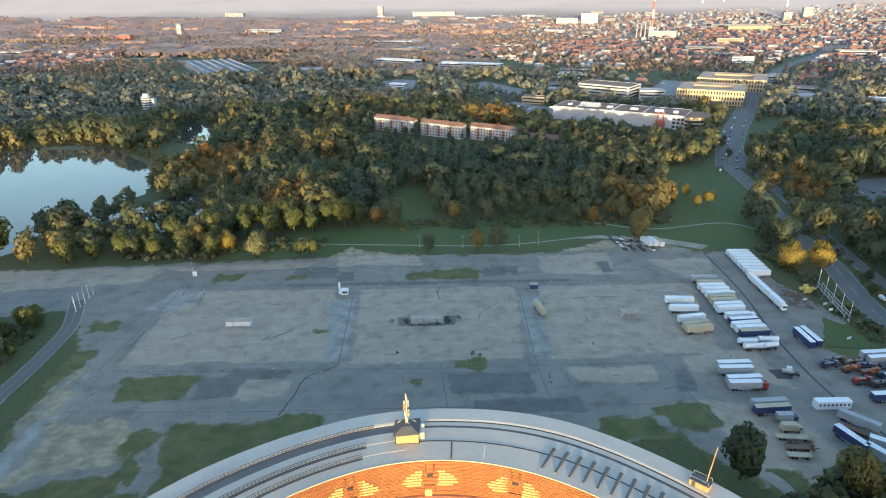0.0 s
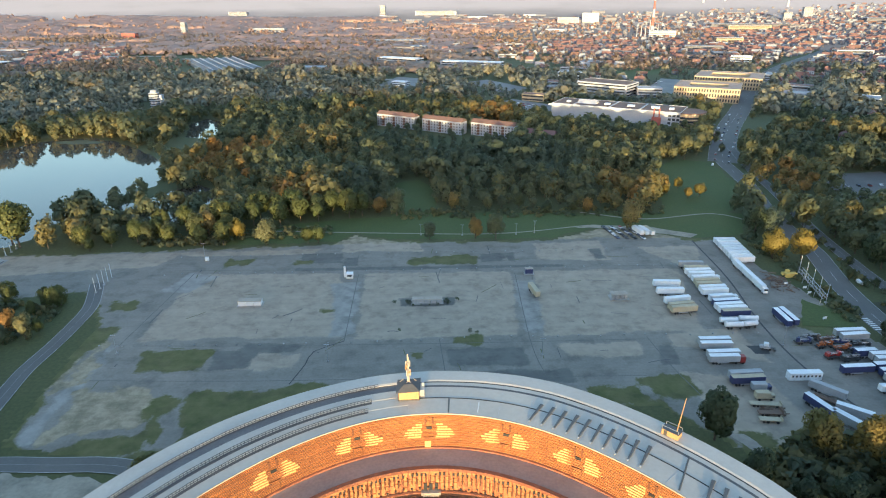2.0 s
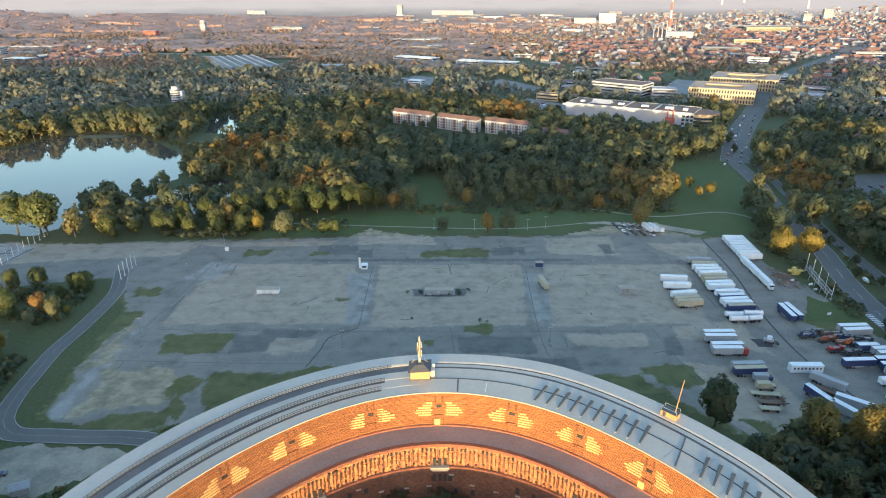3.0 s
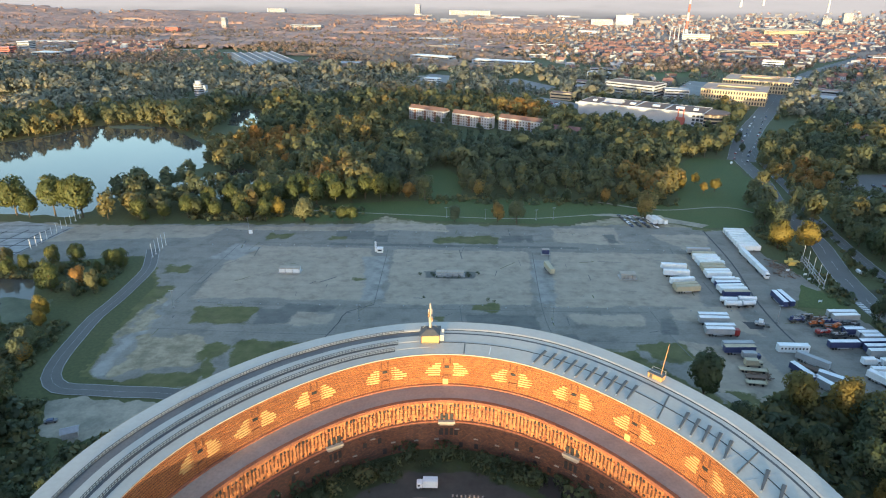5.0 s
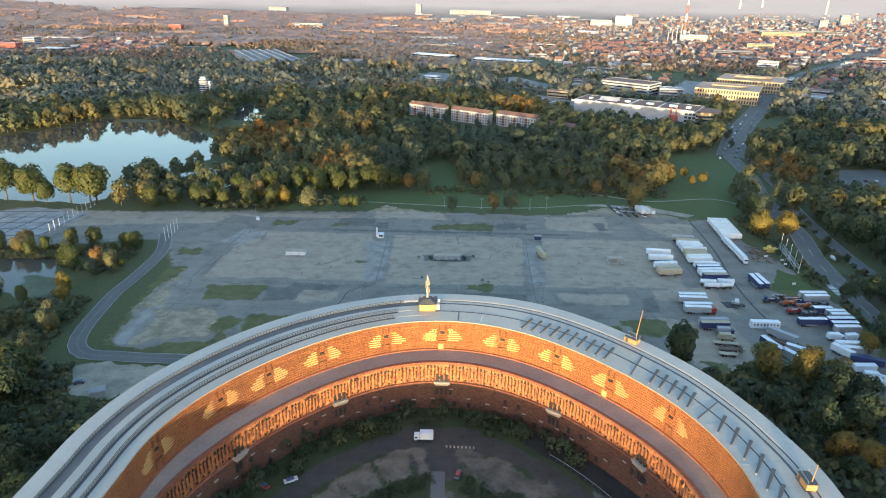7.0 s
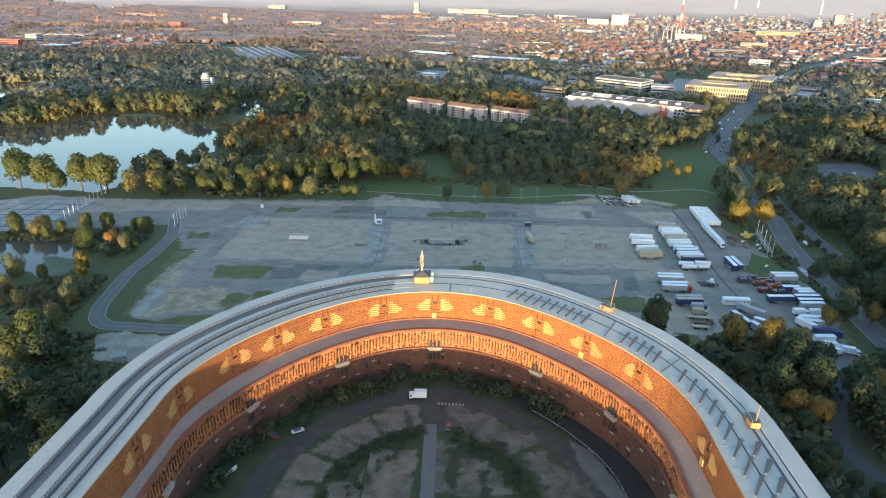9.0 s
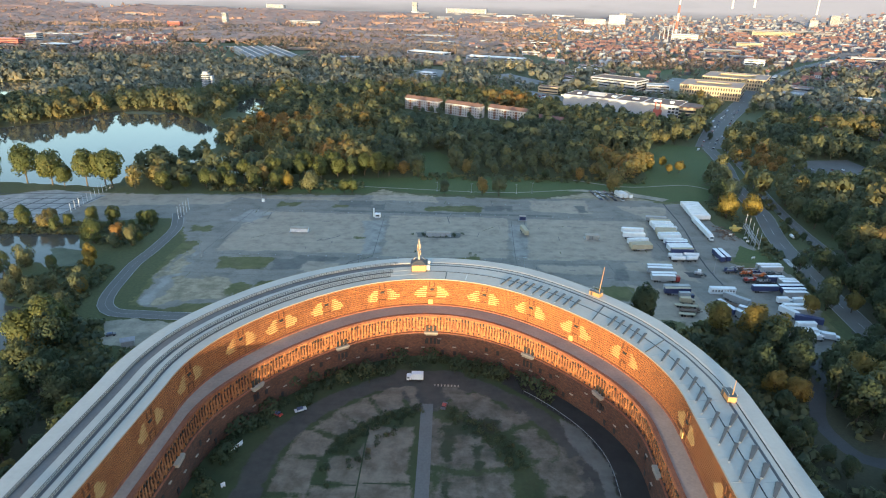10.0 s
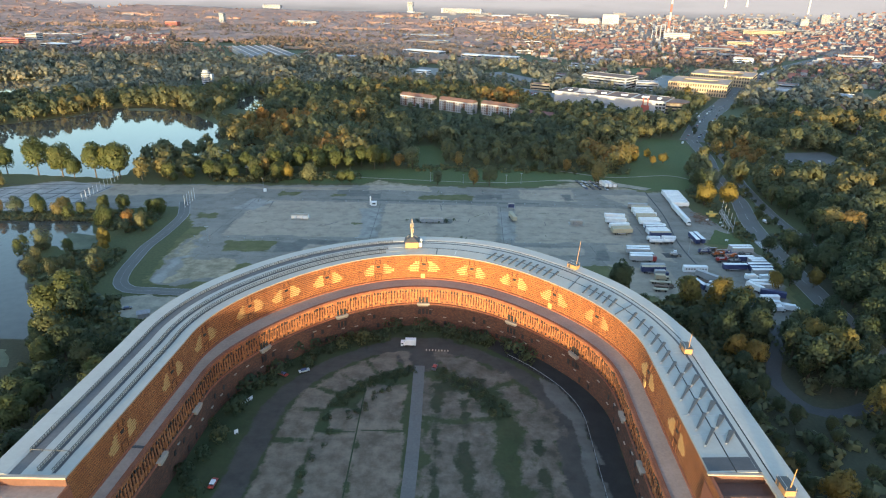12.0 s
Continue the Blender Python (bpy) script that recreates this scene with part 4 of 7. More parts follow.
c = (a + b) / 2
box(cop, c.x, c.y, 31.45, (b - a).length, 1.0, 0.5, heading(RB))
a, b = ring(RA - 0.6, 75.0), ring(RA - 0.6, 90)
c = (a + b) / 2
box(cop, c.x, c.y, 31.3, (b - a).length, 0.8, 0.4, heading(RA))
part("end_coping", cop, TRIM, hall, "pale coping across the end of the roof")
par = blank()
a, b = ring(RA - 6.5, 75.5), ring(RA - 6.5, 88.5)
c = (a + b) / 2
box(par, c.x, c.y, 28.5, (b - a).length, 0.7, 1.6, heading(RA))
part("parapet", par, BRICK, hall, "brick parapet of the lower roof")


# unseen plain wall closing the horseshoe behind the viewer, added to shade the court
fr = blank()
box(fr, CX - 4, -438, 0, 190, 16, 22.6)
part("shade_wall", fr, BRICK, hall, "unseen plain brick wall added to shade the court")

# towers on the roof rim
def antenna_house(q, r, turn, w, d, h, label):
    t = thing("roof_house", at_ring(q, r, 31.8, turn), label, "roof hut", "huts on the hall roof")
    part("wall", box(blank(), 0, 0, 0, w, d, h, bevel=0.05), BRASS, t)
    part("plinth", box(blank(), 0, 0, -0.3, w + 0.5, d + 0.5, 0.45), DARKSTEEL, t)
    return t


t = antenna_house(ARC / 2 + 5.6, 83.7, -92, 6.0, 4.2, 3.0, "sunlit hut with a grey hipped roof under an antenna mast")
roofbm = blank()
bmesh.ops.create_cone(roofbm, cap_ends=True, segments=4, radius1=4.6, radius2=1.6, depth=1.3, matrix=pose(0, 0.8, 3.65, 0, 0, 45) @ Matrix.Diagonal((1.15, 1.0, 1, 1)))
part("roof", roofbm, CHANNEL, t, "dark grey hipped roof")
side = box(block(3.8, 0.6, 0.0, 1.6, 2.6, 2.2), 4.3, 2.0, 0, 0.8, 0.8, 3.2)
part("side_cabinet", side, STEEL, t)
rl = blank()
for x in (-2.8, 2.8):
    rod(rl, (x, 2.6, 3.0), (x * 0.5, 1.2, 5.2), 0.08)
    rod(rl, (x, -1.6, 3.0), (0, 1.0, 4.6), 0.08)
part("stay", rl, TRIM, t)
mast = blank()
rod(mast, (0, 1.4, 3.5), (0, 1.4, 13.5), 0.22, 0.1)
rod(mast, (0, 1.4, 3.6), (0, 1.4, 6.0), 0.5, 0.35)
part("mast", mast, TRIM, t, "pale steel mast")
ant = blank()
for z, n, l in ((6.2, 3, 2.2), (9.0, 3, 2.0), (11.2, 2, 1.6)):
    for i in range(n):
        a = i * 2 * math.pi / n + z
        box(ant, 0.55 * math.cos(a), 1.4 + 0.55 * math.sin(a), z, 0.36, 0.3, l, math.degrees(a))
part("antenna", ant, TRIM, t, "upright pale antenna panels")
dish = blank()
for a, z in ((-2.0, 8.4), (-0.6, 9.8), (0.6, 7.6)):
    rod(dish, (0.6 * math.sin(a), 1.4 - 0.6 * math.cos(a), z), (0.85 * math.sin(a), 1.4 - 0.85 * math.cos(a), z), 0.4, 0.4, 12)
part("dish", dish, BRASS, t)

for q, r, hgt, tilt in ((62.9, 92.0, 11.0, 1.0), (-1.0, 88.3, 5.5, 0.4), (-64, 90.6, 6.0, 0.4)):
    t = antenna_house(q, r, -90, 4.6, 2.6, 2.0, "small roof hut tinted ochre by painted sunlight, with slim mast")
    top = blank()
    for x in (-2.2, 2.2):
        for y in (-1.2, 1.2):
            rod(top, (x, y, 2.0), (x, y, 3.0), 0.06)
    for y in (-1.2, 1.2):
        rod(top, (-2.2, y, 3.0), (2.2, y, 3.0), 0.06)
    part("railing", top, STEEL, t)
    part("roof", box(blank(), 0, 0, 2.0, 4.9, 2.9, 0.15), DARKSTEEL, t)
    part("hatch", box(blank(), -1.2, -1.32, 0.3, 0.9, 0.06, 1.5), DARKSTEEL, t)
    m = blank()
    rod(m, (1.2, 0.3, 2.0), (1.2 + tilt, 0.3, 2.0 + hgt), 0.16, 0.09)
    part("mast", m, BRASS, t)

# ---------------------------------------------------------------- the court
COURT = [tuple(ring(q, 66.8)[:2]) for q in np.linspace(QA, QB, 90)]


def arc_outline(r0, r1, q0, q1):
    """The outline of a piece of ring in the court."""
    n = max(3, int(abs(q1 - q0) / 6))
    return [tuple(ring(q0 + (q1 - q0) * i / n, r0)[:2]) for i in range(n + 1)] + [tuple(ring(q1 + (q0 - q1) * i / n, r1)[:2]) for i in range(n + 1)]


def oblong(x0, x1, y0, y1):
    return [(x0, y0), (x1, y0), (x1, y1), (x0, y1)]


ROADS = [arc_outline(47, 55, QA, QB), [(47, -178), (47, -176), (46, -176)], [(30, -180), (56, -180), (60, -194), (50, -200), (46, -206), (38, -206), (34, -200), (26, -194)]]
SLABS = [arc_outline(45.5, 33.5, ARC * a, ARC * b) for a, b in ((0.53, 0.565), (0.575, 0.66), (0.672, 0.755), (0.765, 0.85), (0.86, 0.95), (0.96, 1.04), (1.05, 1.24))]
SLABS += [oblong(*b) for b in ((22, 38, -216, -242), (23, 39, -244, -300), (12, 21, -232, -243), (9, 23, -245, -300), (6, 38, -303, -420))]
BROKEN = [arc_outline(45.5, 33.5, ARC * a, ARC * b) for a, b in ((0.2, 0.3), (0.31, 0.36), (0.37, 0.45))]
BROKEN += [arc_outline(26.5, 0.5, ARC * 0.02, ARC * 0.47), oblong(46.5, 70, -236, -420), oblong(80, 92, -230, -420), arc_outline(45.5, 35, ARC * 0.06, ARC * 0.19)]
MOSS = [oblong(48.5, 51.5, -214, -420), oblong(58, 62.5, -224, -420), oblong(52, 68, -212, -219), oblong(84, 86, -246, -420)]
TROUGH = [arc_outline(57.5, 66.6, -140, 84)]
PALES2 = [arc_outline(54.5, 57.5, -60, 40), [(90, -208), (97, -214), (104, -236), (100, -238), (92, -222)], [(100, -244), (104, -246), (105, -258), (100, -256)], [(100, -264), (104, -266), (105, -276), (101, -274)]]
gx, gyv = np.meshgrid(np.arange(-40, 130, 1.2), np.arange(-428, -168, 1.2), indexing="ij")
keep = depth_in(gx, gyv, COURT) > -1.0
cell = keep[:-1, :-1] & keep[1:, :-1] & keep[1:, 1:] & keep[:-1, 1:]
num = np.arange(gx.size).reshape(gx.shape)
ii, jj = np.nonzero(cell)
faces = np.stack([num[ii, jj], num[ii + 1, jj], num[ii + 1, jj + 1], num[ii, jj + 1]], 1)
px, py = gx.reshape(-1), gyv.reshape(-1)
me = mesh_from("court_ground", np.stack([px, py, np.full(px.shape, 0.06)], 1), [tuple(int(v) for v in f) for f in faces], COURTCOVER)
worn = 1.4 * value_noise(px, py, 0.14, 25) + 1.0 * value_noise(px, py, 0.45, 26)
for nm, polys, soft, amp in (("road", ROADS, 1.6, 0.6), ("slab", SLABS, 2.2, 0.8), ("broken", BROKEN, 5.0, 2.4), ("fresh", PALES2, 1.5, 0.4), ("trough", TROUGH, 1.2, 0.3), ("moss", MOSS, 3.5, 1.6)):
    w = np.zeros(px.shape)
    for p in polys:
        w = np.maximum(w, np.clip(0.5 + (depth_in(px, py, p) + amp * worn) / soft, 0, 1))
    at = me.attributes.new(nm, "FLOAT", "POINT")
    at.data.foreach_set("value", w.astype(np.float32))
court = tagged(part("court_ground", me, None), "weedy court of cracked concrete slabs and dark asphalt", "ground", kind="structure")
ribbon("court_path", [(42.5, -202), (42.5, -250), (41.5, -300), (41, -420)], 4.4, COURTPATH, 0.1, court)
for pts in ([(24, -243), (39, -243)], [(8, -244), (22, -244)], [(23, -301), (39, -301)], [(22.5, -216), (22.5, -300)]):
    ribbon("slab_joint", pts, 0.5, COURTGRASS, 0.1, court)

# ---------------------------------------------------------------- buildings
FOOT = []                           # footprints that stay clear of trees
FAR0, FAR1, FARZ = 1950, 4750, 150


def land_z(x, y):
    """Height of the backdrop land, raised far off to fill the camera's view."""
    r = math.hypot(x - 45, y + 350)
    return max(0, (r - FAR0) / (FAR1 - FAR0)) ** 2 * FARZ * (1 + 0.1 * noise.noise(Vector((math.atan2(y + 350, x - 45) * 5.0, r * 0.0006, 0))))


def gable(bm, x, y, z, sx, sy, rise, over=0.4):
    """A gabled roof, ridge along x."""
    a, b = sx / 2 + over, sy / 2 + over
    v = [bm.verts.new((x + i * a, y + j * b, z)) for i, j in ((-1, -1), (1, -1), (1, 1), (-1, 1))]
    r = [bm.verts.new((x + i * a, y, z + rise)) for i in (-1, 1)]
    for f in ((v[0], v[1], r[1], r[0]), (v[2], v[3], r[0], r[1]), (v[1], v[2], r[1]), (v[3], v[0], r[0]), (v[3], v[2], v[1], v[0])):
        bm.faces.new(f)
    return bm


def window_unit(parent, me_frame, me_pane, x, y, z, turn):
    w = placed("window", me_frame, pose(x, y, z, 0, 0, turn), parent)
    placed("pane", me_pane, Matrix(), w)


def apartment_house(x, y, turn, long, deep, high, label):
    t = thing("apartment_house", pose(x, y, 0, 0, 0, turn), label, "apartment house", "apartment houses by the park")
    part("wall", block(0, 0, 0, long, deep, high), PLASTER, t)
    part("roof", gable(blank(), 0, 0, high, long, deep, 3.2), BROWN, t, "reddish brown tiled gabled roof")
    fr = shared("window", block(0, 0, 0, 1.5, 0.12, 1.6), TRIM)
    pn = shared("pane", block(0, -0.05, 0.12, 1.25, 0.1, 1.36), GLASS)
    bal = shared("balcony", box(box(block(0, -0.7, 0, 3.2, 1.4, 0.2), 0, -1.35, 0.2, 3.2, 0.1, 0.9), 0, -0.1, 0.2, 3.0, 0.1, 1.9), BRICK)
    n = int(long / 3.4)
    for f in range(4):
        for i in range(n):
            u = -long / 2 + (i + 0.5) * long / n
            if i % 4 == 2:
                placed("balcony", bal, pose(u, -deep / 2 - 0.06, 1.2 + f * 2.9), t)
            else:
                window_unit(t, fr, pn, u, -deep / 2 - 0.06, 1.4 + f * 2.9, 0)
        window_unit(t, fr, pn, long / 2 + 0.06, -1.5, 1.4 + f * 2.9, 90)
    for u in (-0.3, 0.1, 0.36):
        part("chimney", block(u * long, 1.0, high + 2.0, 0.9, 0.9, 2.6), BRICK, t)
    FOOT.append((x - 3, y - 3, long / 2 - 1, deep / 2 + 8))
    return t


for x, y, l in ((15, 405, 50), (66, 373, 49), (118, 348, 50)):
    apartment_house(x, y, -33, l, 12, 13.5, "long white apartment house with a reddish brown tiled roof")
t = thing("row_house", pose(164, 326, 0, 0, 0, -30), "low house with a long red tiled roof", "house")
part("wall", block(0, 0, 0, 30, 11, 7), PLASTER, t)
part("roof", gable(blank(), 0, 0, 7, 30, 11, 4), TILE, t)
FOOT.append((164, 326, 16, 18))


def storey_block(name, x, y, turn, long, deep, high, floors, wall, roof, label, category, parapet=0.8, glass=GLASS, ribbon_windows=True, bays=0, court=None):
    """A flat-roofed block with bands or bays of windows on all sides."""
    t = thing(name, pose(x, y, land_z(x, y), 0, 0, turn), label, category)
    body = blank()
    if court:
        cx, cy = court
        for sx, sy, ox, oy in ((long, (deep - cy) / 2, 0, -(deep + cy) / 4), (long, (deep - cy) / 2, 0, (deep + cy) / 4), ((long - cx) / 2, cy, -(long + cx) / 4, 0), ((long - cx) / 2, cy, (long + cx) / 4, 0)):
            box(body, ox, oy, 0, sx, sy, high)
    else:
        box(body, 0, 0, 0, long, deep, high)
    part("wall", body, wall, t)
    rb = blank()
    if court:
        for sx, sy, ox, oy in ((long, (deep - cy) / 2, 0, -(deep + cy) / 4), (long, (deep - cy) / 2, 0, (deep + cy) / 4), ((long - cx) / 2, cy, -(long + cx) / 4, 0), ((long - cx) / 2, cy, (long + cx) / 4, 0)):
            box(rb, ox, oy, high, sx - 1.0, sy - 1.0, 0.5)
    else:
        box(rb, 0, 0, high, long - 1.2, deep - 1.2, 0.4)
    part("roof", rb, roof, t)
    if parapet:
        for sx, sy, ox, oy in ((long, 0.5, 0, -deep / 2 + 0.25), (long, 0.5, 0, deep / 2 - 0.25), (0.5, deep - 1, -long / 2 + 0.25, 0), (0.5, deep - 1, long / 2 - 0.25, 0)):
            part("parapet", block(ox, oy, high, sx, sy, parapet), wall, t)
    step = high / floors
    for f in range(floors):
        z = f * step + step * 0.32
        if ribbon_windows:
            part("window_band", block(0, -deep / 2 - 0.04, z, long * 0.94, 0.1, step * 0.42), glass, t)
            part("window_band", block(-long / 2 - 0.04, 0, z, 0.1, deep * 0.92, step * 0.42), glass, t)
            part("window_band", block(long / 2 + 0.04, 0, z, 0.1, deep * 0.92, step * 0.42), glass, t)
    if bays:
        me = shared("window", block(0, 0, 0, long / bays * 0.5, 0.12, step * 0.62), glass)
        for f in range(floors):
            for i in range(bays):
                placed("window", me, pose(-long / 2 + (i + 0.5) * long / bays, -deep / 2 - 0.05, f * step + step * 0.2), t)
            for i in range(int(deep / long * bays)):
                m = int(deep / long * bays)
                placed("window", me, pose(long / 2 + 0.05, -deep / 2 + (i + 0.5) * deep / m, f * step + step * 0.2, 0, 0, 90), t)
    c, s = abs(math.cos(radians(turn))), abs(math.sin(radians(turn)))
    FOOT.append((x, y, (long * c + deep * s) / 2 + 4, (long * s + deep * c) / 2 + 4))
    return t


# shopping centre: long white front, brown roof, rounded glazed corner, red portal
MALL = -31.5
t = storey_block("shopping_centre", 276, 440, MALL, 150, 46, 15, 3, PLASTER, BROWN, "long white shopping centre with a brown flat roof", "shopping centre", ribbon_windows=False)
for u, w, h in ((-60, 4, 0.6), (-12, 6, 0.8), (16, 8, 0.8), (44, 9, 1.2), (62, 5, 1.0)):
    part("roof_plant", block(u, -4, 15.4, w, 6, h + 1), WHITE, t)
for u in (-48, -5, 30):
    part("roof_light", block(u, 0, 15.4, 1.6, 40, 0.7), PLASTER, t)
dome = gable(blank(), -36, -2, 15.4, 22, 14, 4.0)
part("roof_lantern", dome, PLASTER, t)
part("red_portal", box(box(block(50, -24.5, 0, 10, 2.5, 9), 47, -25, 0, 1.2, 1.5, 19), 53, -25, 0, 1.2, 1.5, 19), STRIPE, t, "red steel entrance portal")
part("eaves_band", block(-5, -23.2, 12.6, 148, 0.5, 2.2), PLASTER, t)
cor = blank()
rod(cor, (80, -4, 0), (80, -4, 14.5), 19, 19, 32)
corner = part("rounded_corner", cor, CREAM, t, "rounded corner with golden window bands")
for z in (1.0, 5.0, 9.0):
    b = blank()
    rod(b, (80, -4, z), (80, -4, z + 2.2), 19.15, 19.15, 32)
    part("window_band", b, GLASS, corner)
b = blank()
rod(b, (80, -4, 14.5), (80, -4, 15.2), 19.6, 19.6, 32)
part("roof_disc", b, BROWN, corner)
for i in range(9):
    part("window", block(64 + (i % 3) * 4.5, -23.1, 2 + (i // 3) * 4.2, 3.2, 0.25, 2.6), GLASS, t)

storey_block("office_block", 316, 630, -40, 78, 44, 17, 4, PLASTER, BROWN, "white office block with dark window bands", "office building")
storey_block("office_wing", 368, 600, -12, 34, 24, 12, 3, PLASTER, GREYROOF, "lower white office wing with window bands", "office building")
storey_block("administration_block", 444, 577, -28, 84, 72, 18, 3, CREAM, TERRACE, "pale golden office block round a court with rows of tall windows", "office building", ribbon_windows=False, bays=24, court=(50, 30))
storey_block("administration_block", 528, 692, -30, 96, 80, 17, 3, CREAM, TERRACE, "pale golden office block round a court with rows of tall windows", "office building", ribbon_windows=False, bays=24, court=(56, 44))
# rounded lakeside house
t = thing("lakeside_house", pose(-315, 556, 0), "tall white rounded house among the trees by the pond", "house")
for r, z, h in ((6.6, 0, 19), (4.2, 19, 3)):
    part("wall", rod(blank(), (0, 0, z), (0, 0, z + h), r, r, 28), PLASTER, t)
part("wing", block(5.5, 4, 0, 8, 9, 16), PLASTER, t)
for f in range(6):
    part("window_band", rod(blank(), (0, 0, 1.4 + f * 3.1), (0, 0, 2.6 + f * 3.1), 6.68, 6.68, 28), GLASS, t)
part("roof", rod(blank(), (0, 0, 22), (0, 0, 22.8), 4.6, 3.6, 28), GREYROOF, t)
FOOT.append((-312, 548, 20, 30))
# engine sheds with rows of roof lights
t = thing("train_shed", pose(-352, 1010, 0, 0, 0, -63), "wide grey sheds with rows of white roof lights", "depot")
part("wall", block(0, 0, 0, 270, 104, 8), GREY, t)
for i in range(6):
    part("roof_ridge", gable(blank(), 0, -43 + i * 17.2, 8, 270, 16, 3), SHEDROOF, t)
    part("roof_light", block(0, -43 + i * 17.2, 10.4, 264, 1.7, 1.0), PLASTER, t)
FOOT.append((-352, 1010, 90, 135))
for x, y, turn, l, d, h, roof, wall in ((-3, 1100, -30, 100, 30, 9, WHITE, PLASTER), (145, 1010, -22, 128, 28, 9, WHITE, PLASTER), (330, 905, -20, 50, 20, 7, BROWN, PLASTER), (255, 700, -30, 34, 22, 9, TILE, PLASTER),
                                        (240, 640, -30, 20, 14, 10, GREYROOF, PLASTER), (303, 806, -28, 44, 22, 11, GREYROOF, WHITE), (199, 574, -30, 32, 16, 9, TILE, CREAM), (1015, 1135, -12, 76, 30, 13, TILE, PLASTER), (8, 742, -30, 26, 14, 6, WHITE, WHITE), (-180, 960, -5, 70, 40, 7, GREYROOF, GREY), 
                                        (-20, 1640, -2, 150, 40, 9, GREYROOF, PLASTER), (560, 560, -32, 40, 26, 9, GREYROOF, PLASTER), (600, 620, -32, 34, 22, 10, TILE, PLASTER), (640, 520, -32, 44, 28, 8, GREYROOF, WHITE)):
    storey_block("commercial_hall", x, y, turn, l, d, h, 2, wall, roof, "low pale commercial hall with a flat roof", "hall", ribbon_windows=True)


def tower_block(x, y, turn, l, d, h, wall, label="pale tower block far off in the city"):
    storey_block("tower_block", x, y, turn, l, d, h, max(3, int(h / 4)), wall, GREYROOF, label, "tower block", parapet=0)


for x, y, l, d, h, wall in ((730, 2370, 66, 30, 42, PLASTER), (640, 2370, 84, 40, 26, PLASTER), (-780, 2029, 17, 17, 40, PLASTER), (-887, 1838, 46, 20, 20, STRIPE), (-135, 2900, 24, 24, 46, PLASTER), (-500, 2098, 120, 26, 15, PLASTER),
                            (120, 2900, 200, 50, 20, PLASTER), (-820, 2900, 90, 30, 16, PLASTER), (1240, 2060, 280, 30, 14, TOWNWALL), (1800, 2140, 160, 40, 14, TOWNWALL), (900, 1500, 70, 26, 16, CREAM), (1500, 2300, 30, 24, 34, PLASTER), (1650, 2420, 34, 26, 40, PLASTER)):
    tower_block(x, y, -12, l, d, h, wall)


for nm, x, y, turn, l, d, h, wall, roof, label in (("office_block", -985, 1118, -8, 80, 22, 17, STRIPE, GREYROOF, "long orange office block at the wood's edge"), ("tower_block", -964, 1191, -8, 30, 22, 24, PLASTER, GREYROOF, "white tower block at the wood's edge"),
                                                  ("commercial_hall", -858, 1098, -14, 56, 34, 9, GREY, WHITE, "pale grey hall at the wood's edge"), ("commercial_hall", -1010, 1400, -4, 120, 22, 9, PLASTER, GREYROOF, "long pale hall among trees"),
                                                  ("office_block", 700, 1010, -28, 40, 26, 14, WHITE, GREYROOF, "white office block beside the avenue"), ("commercial_hall", 640, 770, 58, 44, 24, 8, PLASTER, GREYROOF, "low pale hall beside the avenue"),
                                                  ("commercial_hall", 740, 1290, -20, 90, 26, 12, TOWNWALL, GREYROOF, "yellowish block among red roofs"), ("commercial_hall", 1180, 1960, -10, 140, 40, 16, CREAM, GREYROOF, "long pale yellow hall far off")):
    storey_block(nm, x, y, turn, l, d, h, max(2, int(h / 4)), wall, roof, label, "hall" if "hall" in nm else "office building" if "office" in nm else "tower block")


def chimney_stack(x, y, h, r, label):
    t = thing("chimney_stack", pose(x, y, land_z(x, y)), label, "chimney")
    for k in range(5):
        b = blank()
        z0, z1 = h * k / 5, h * (k + 1) / 5
        rod(b, (0, 0, z0), (0, 0, z1), r * (1 - 0.09 * k), r * (1 - 0.09 * (k + 1)), 16)
        part("shaft_section", b, STRIPE if k % 2 and h == 130 and x < 900 else PLASTER, t)


chimney_stack(818, 1890, 130, 5.0, "tall red and white banded chimney")
for k in range(6):
    chimney_stack(702 + 16 * k, 1690 + 9 * k, 34 + 7 * (k * 5 % 4), 1.8, "slim pale stack of the power station")
storey_block("power_station", 790, 1720, -14, 80, 40, 22, 4, PLASTER, GREYROOF, "pale power station under a tall chimney", "power station")
chimney_stack(1560, 3250, 150, 6, "tall pale chimney far off")
chimney_stack(1830, 2900, 120, 5, "tall pale chimney far off")
chimney_stack(1700, 3300, 130, 6, "tall pale chimney far off")

# ---------------------------------------------------------------- the town behind
rng = random.Random(11)
HAZE = 0.132
def in_view(x, y, margin=1.08):
    return abs(x - 45) < (y + 425) * 0.71 * margin + 20


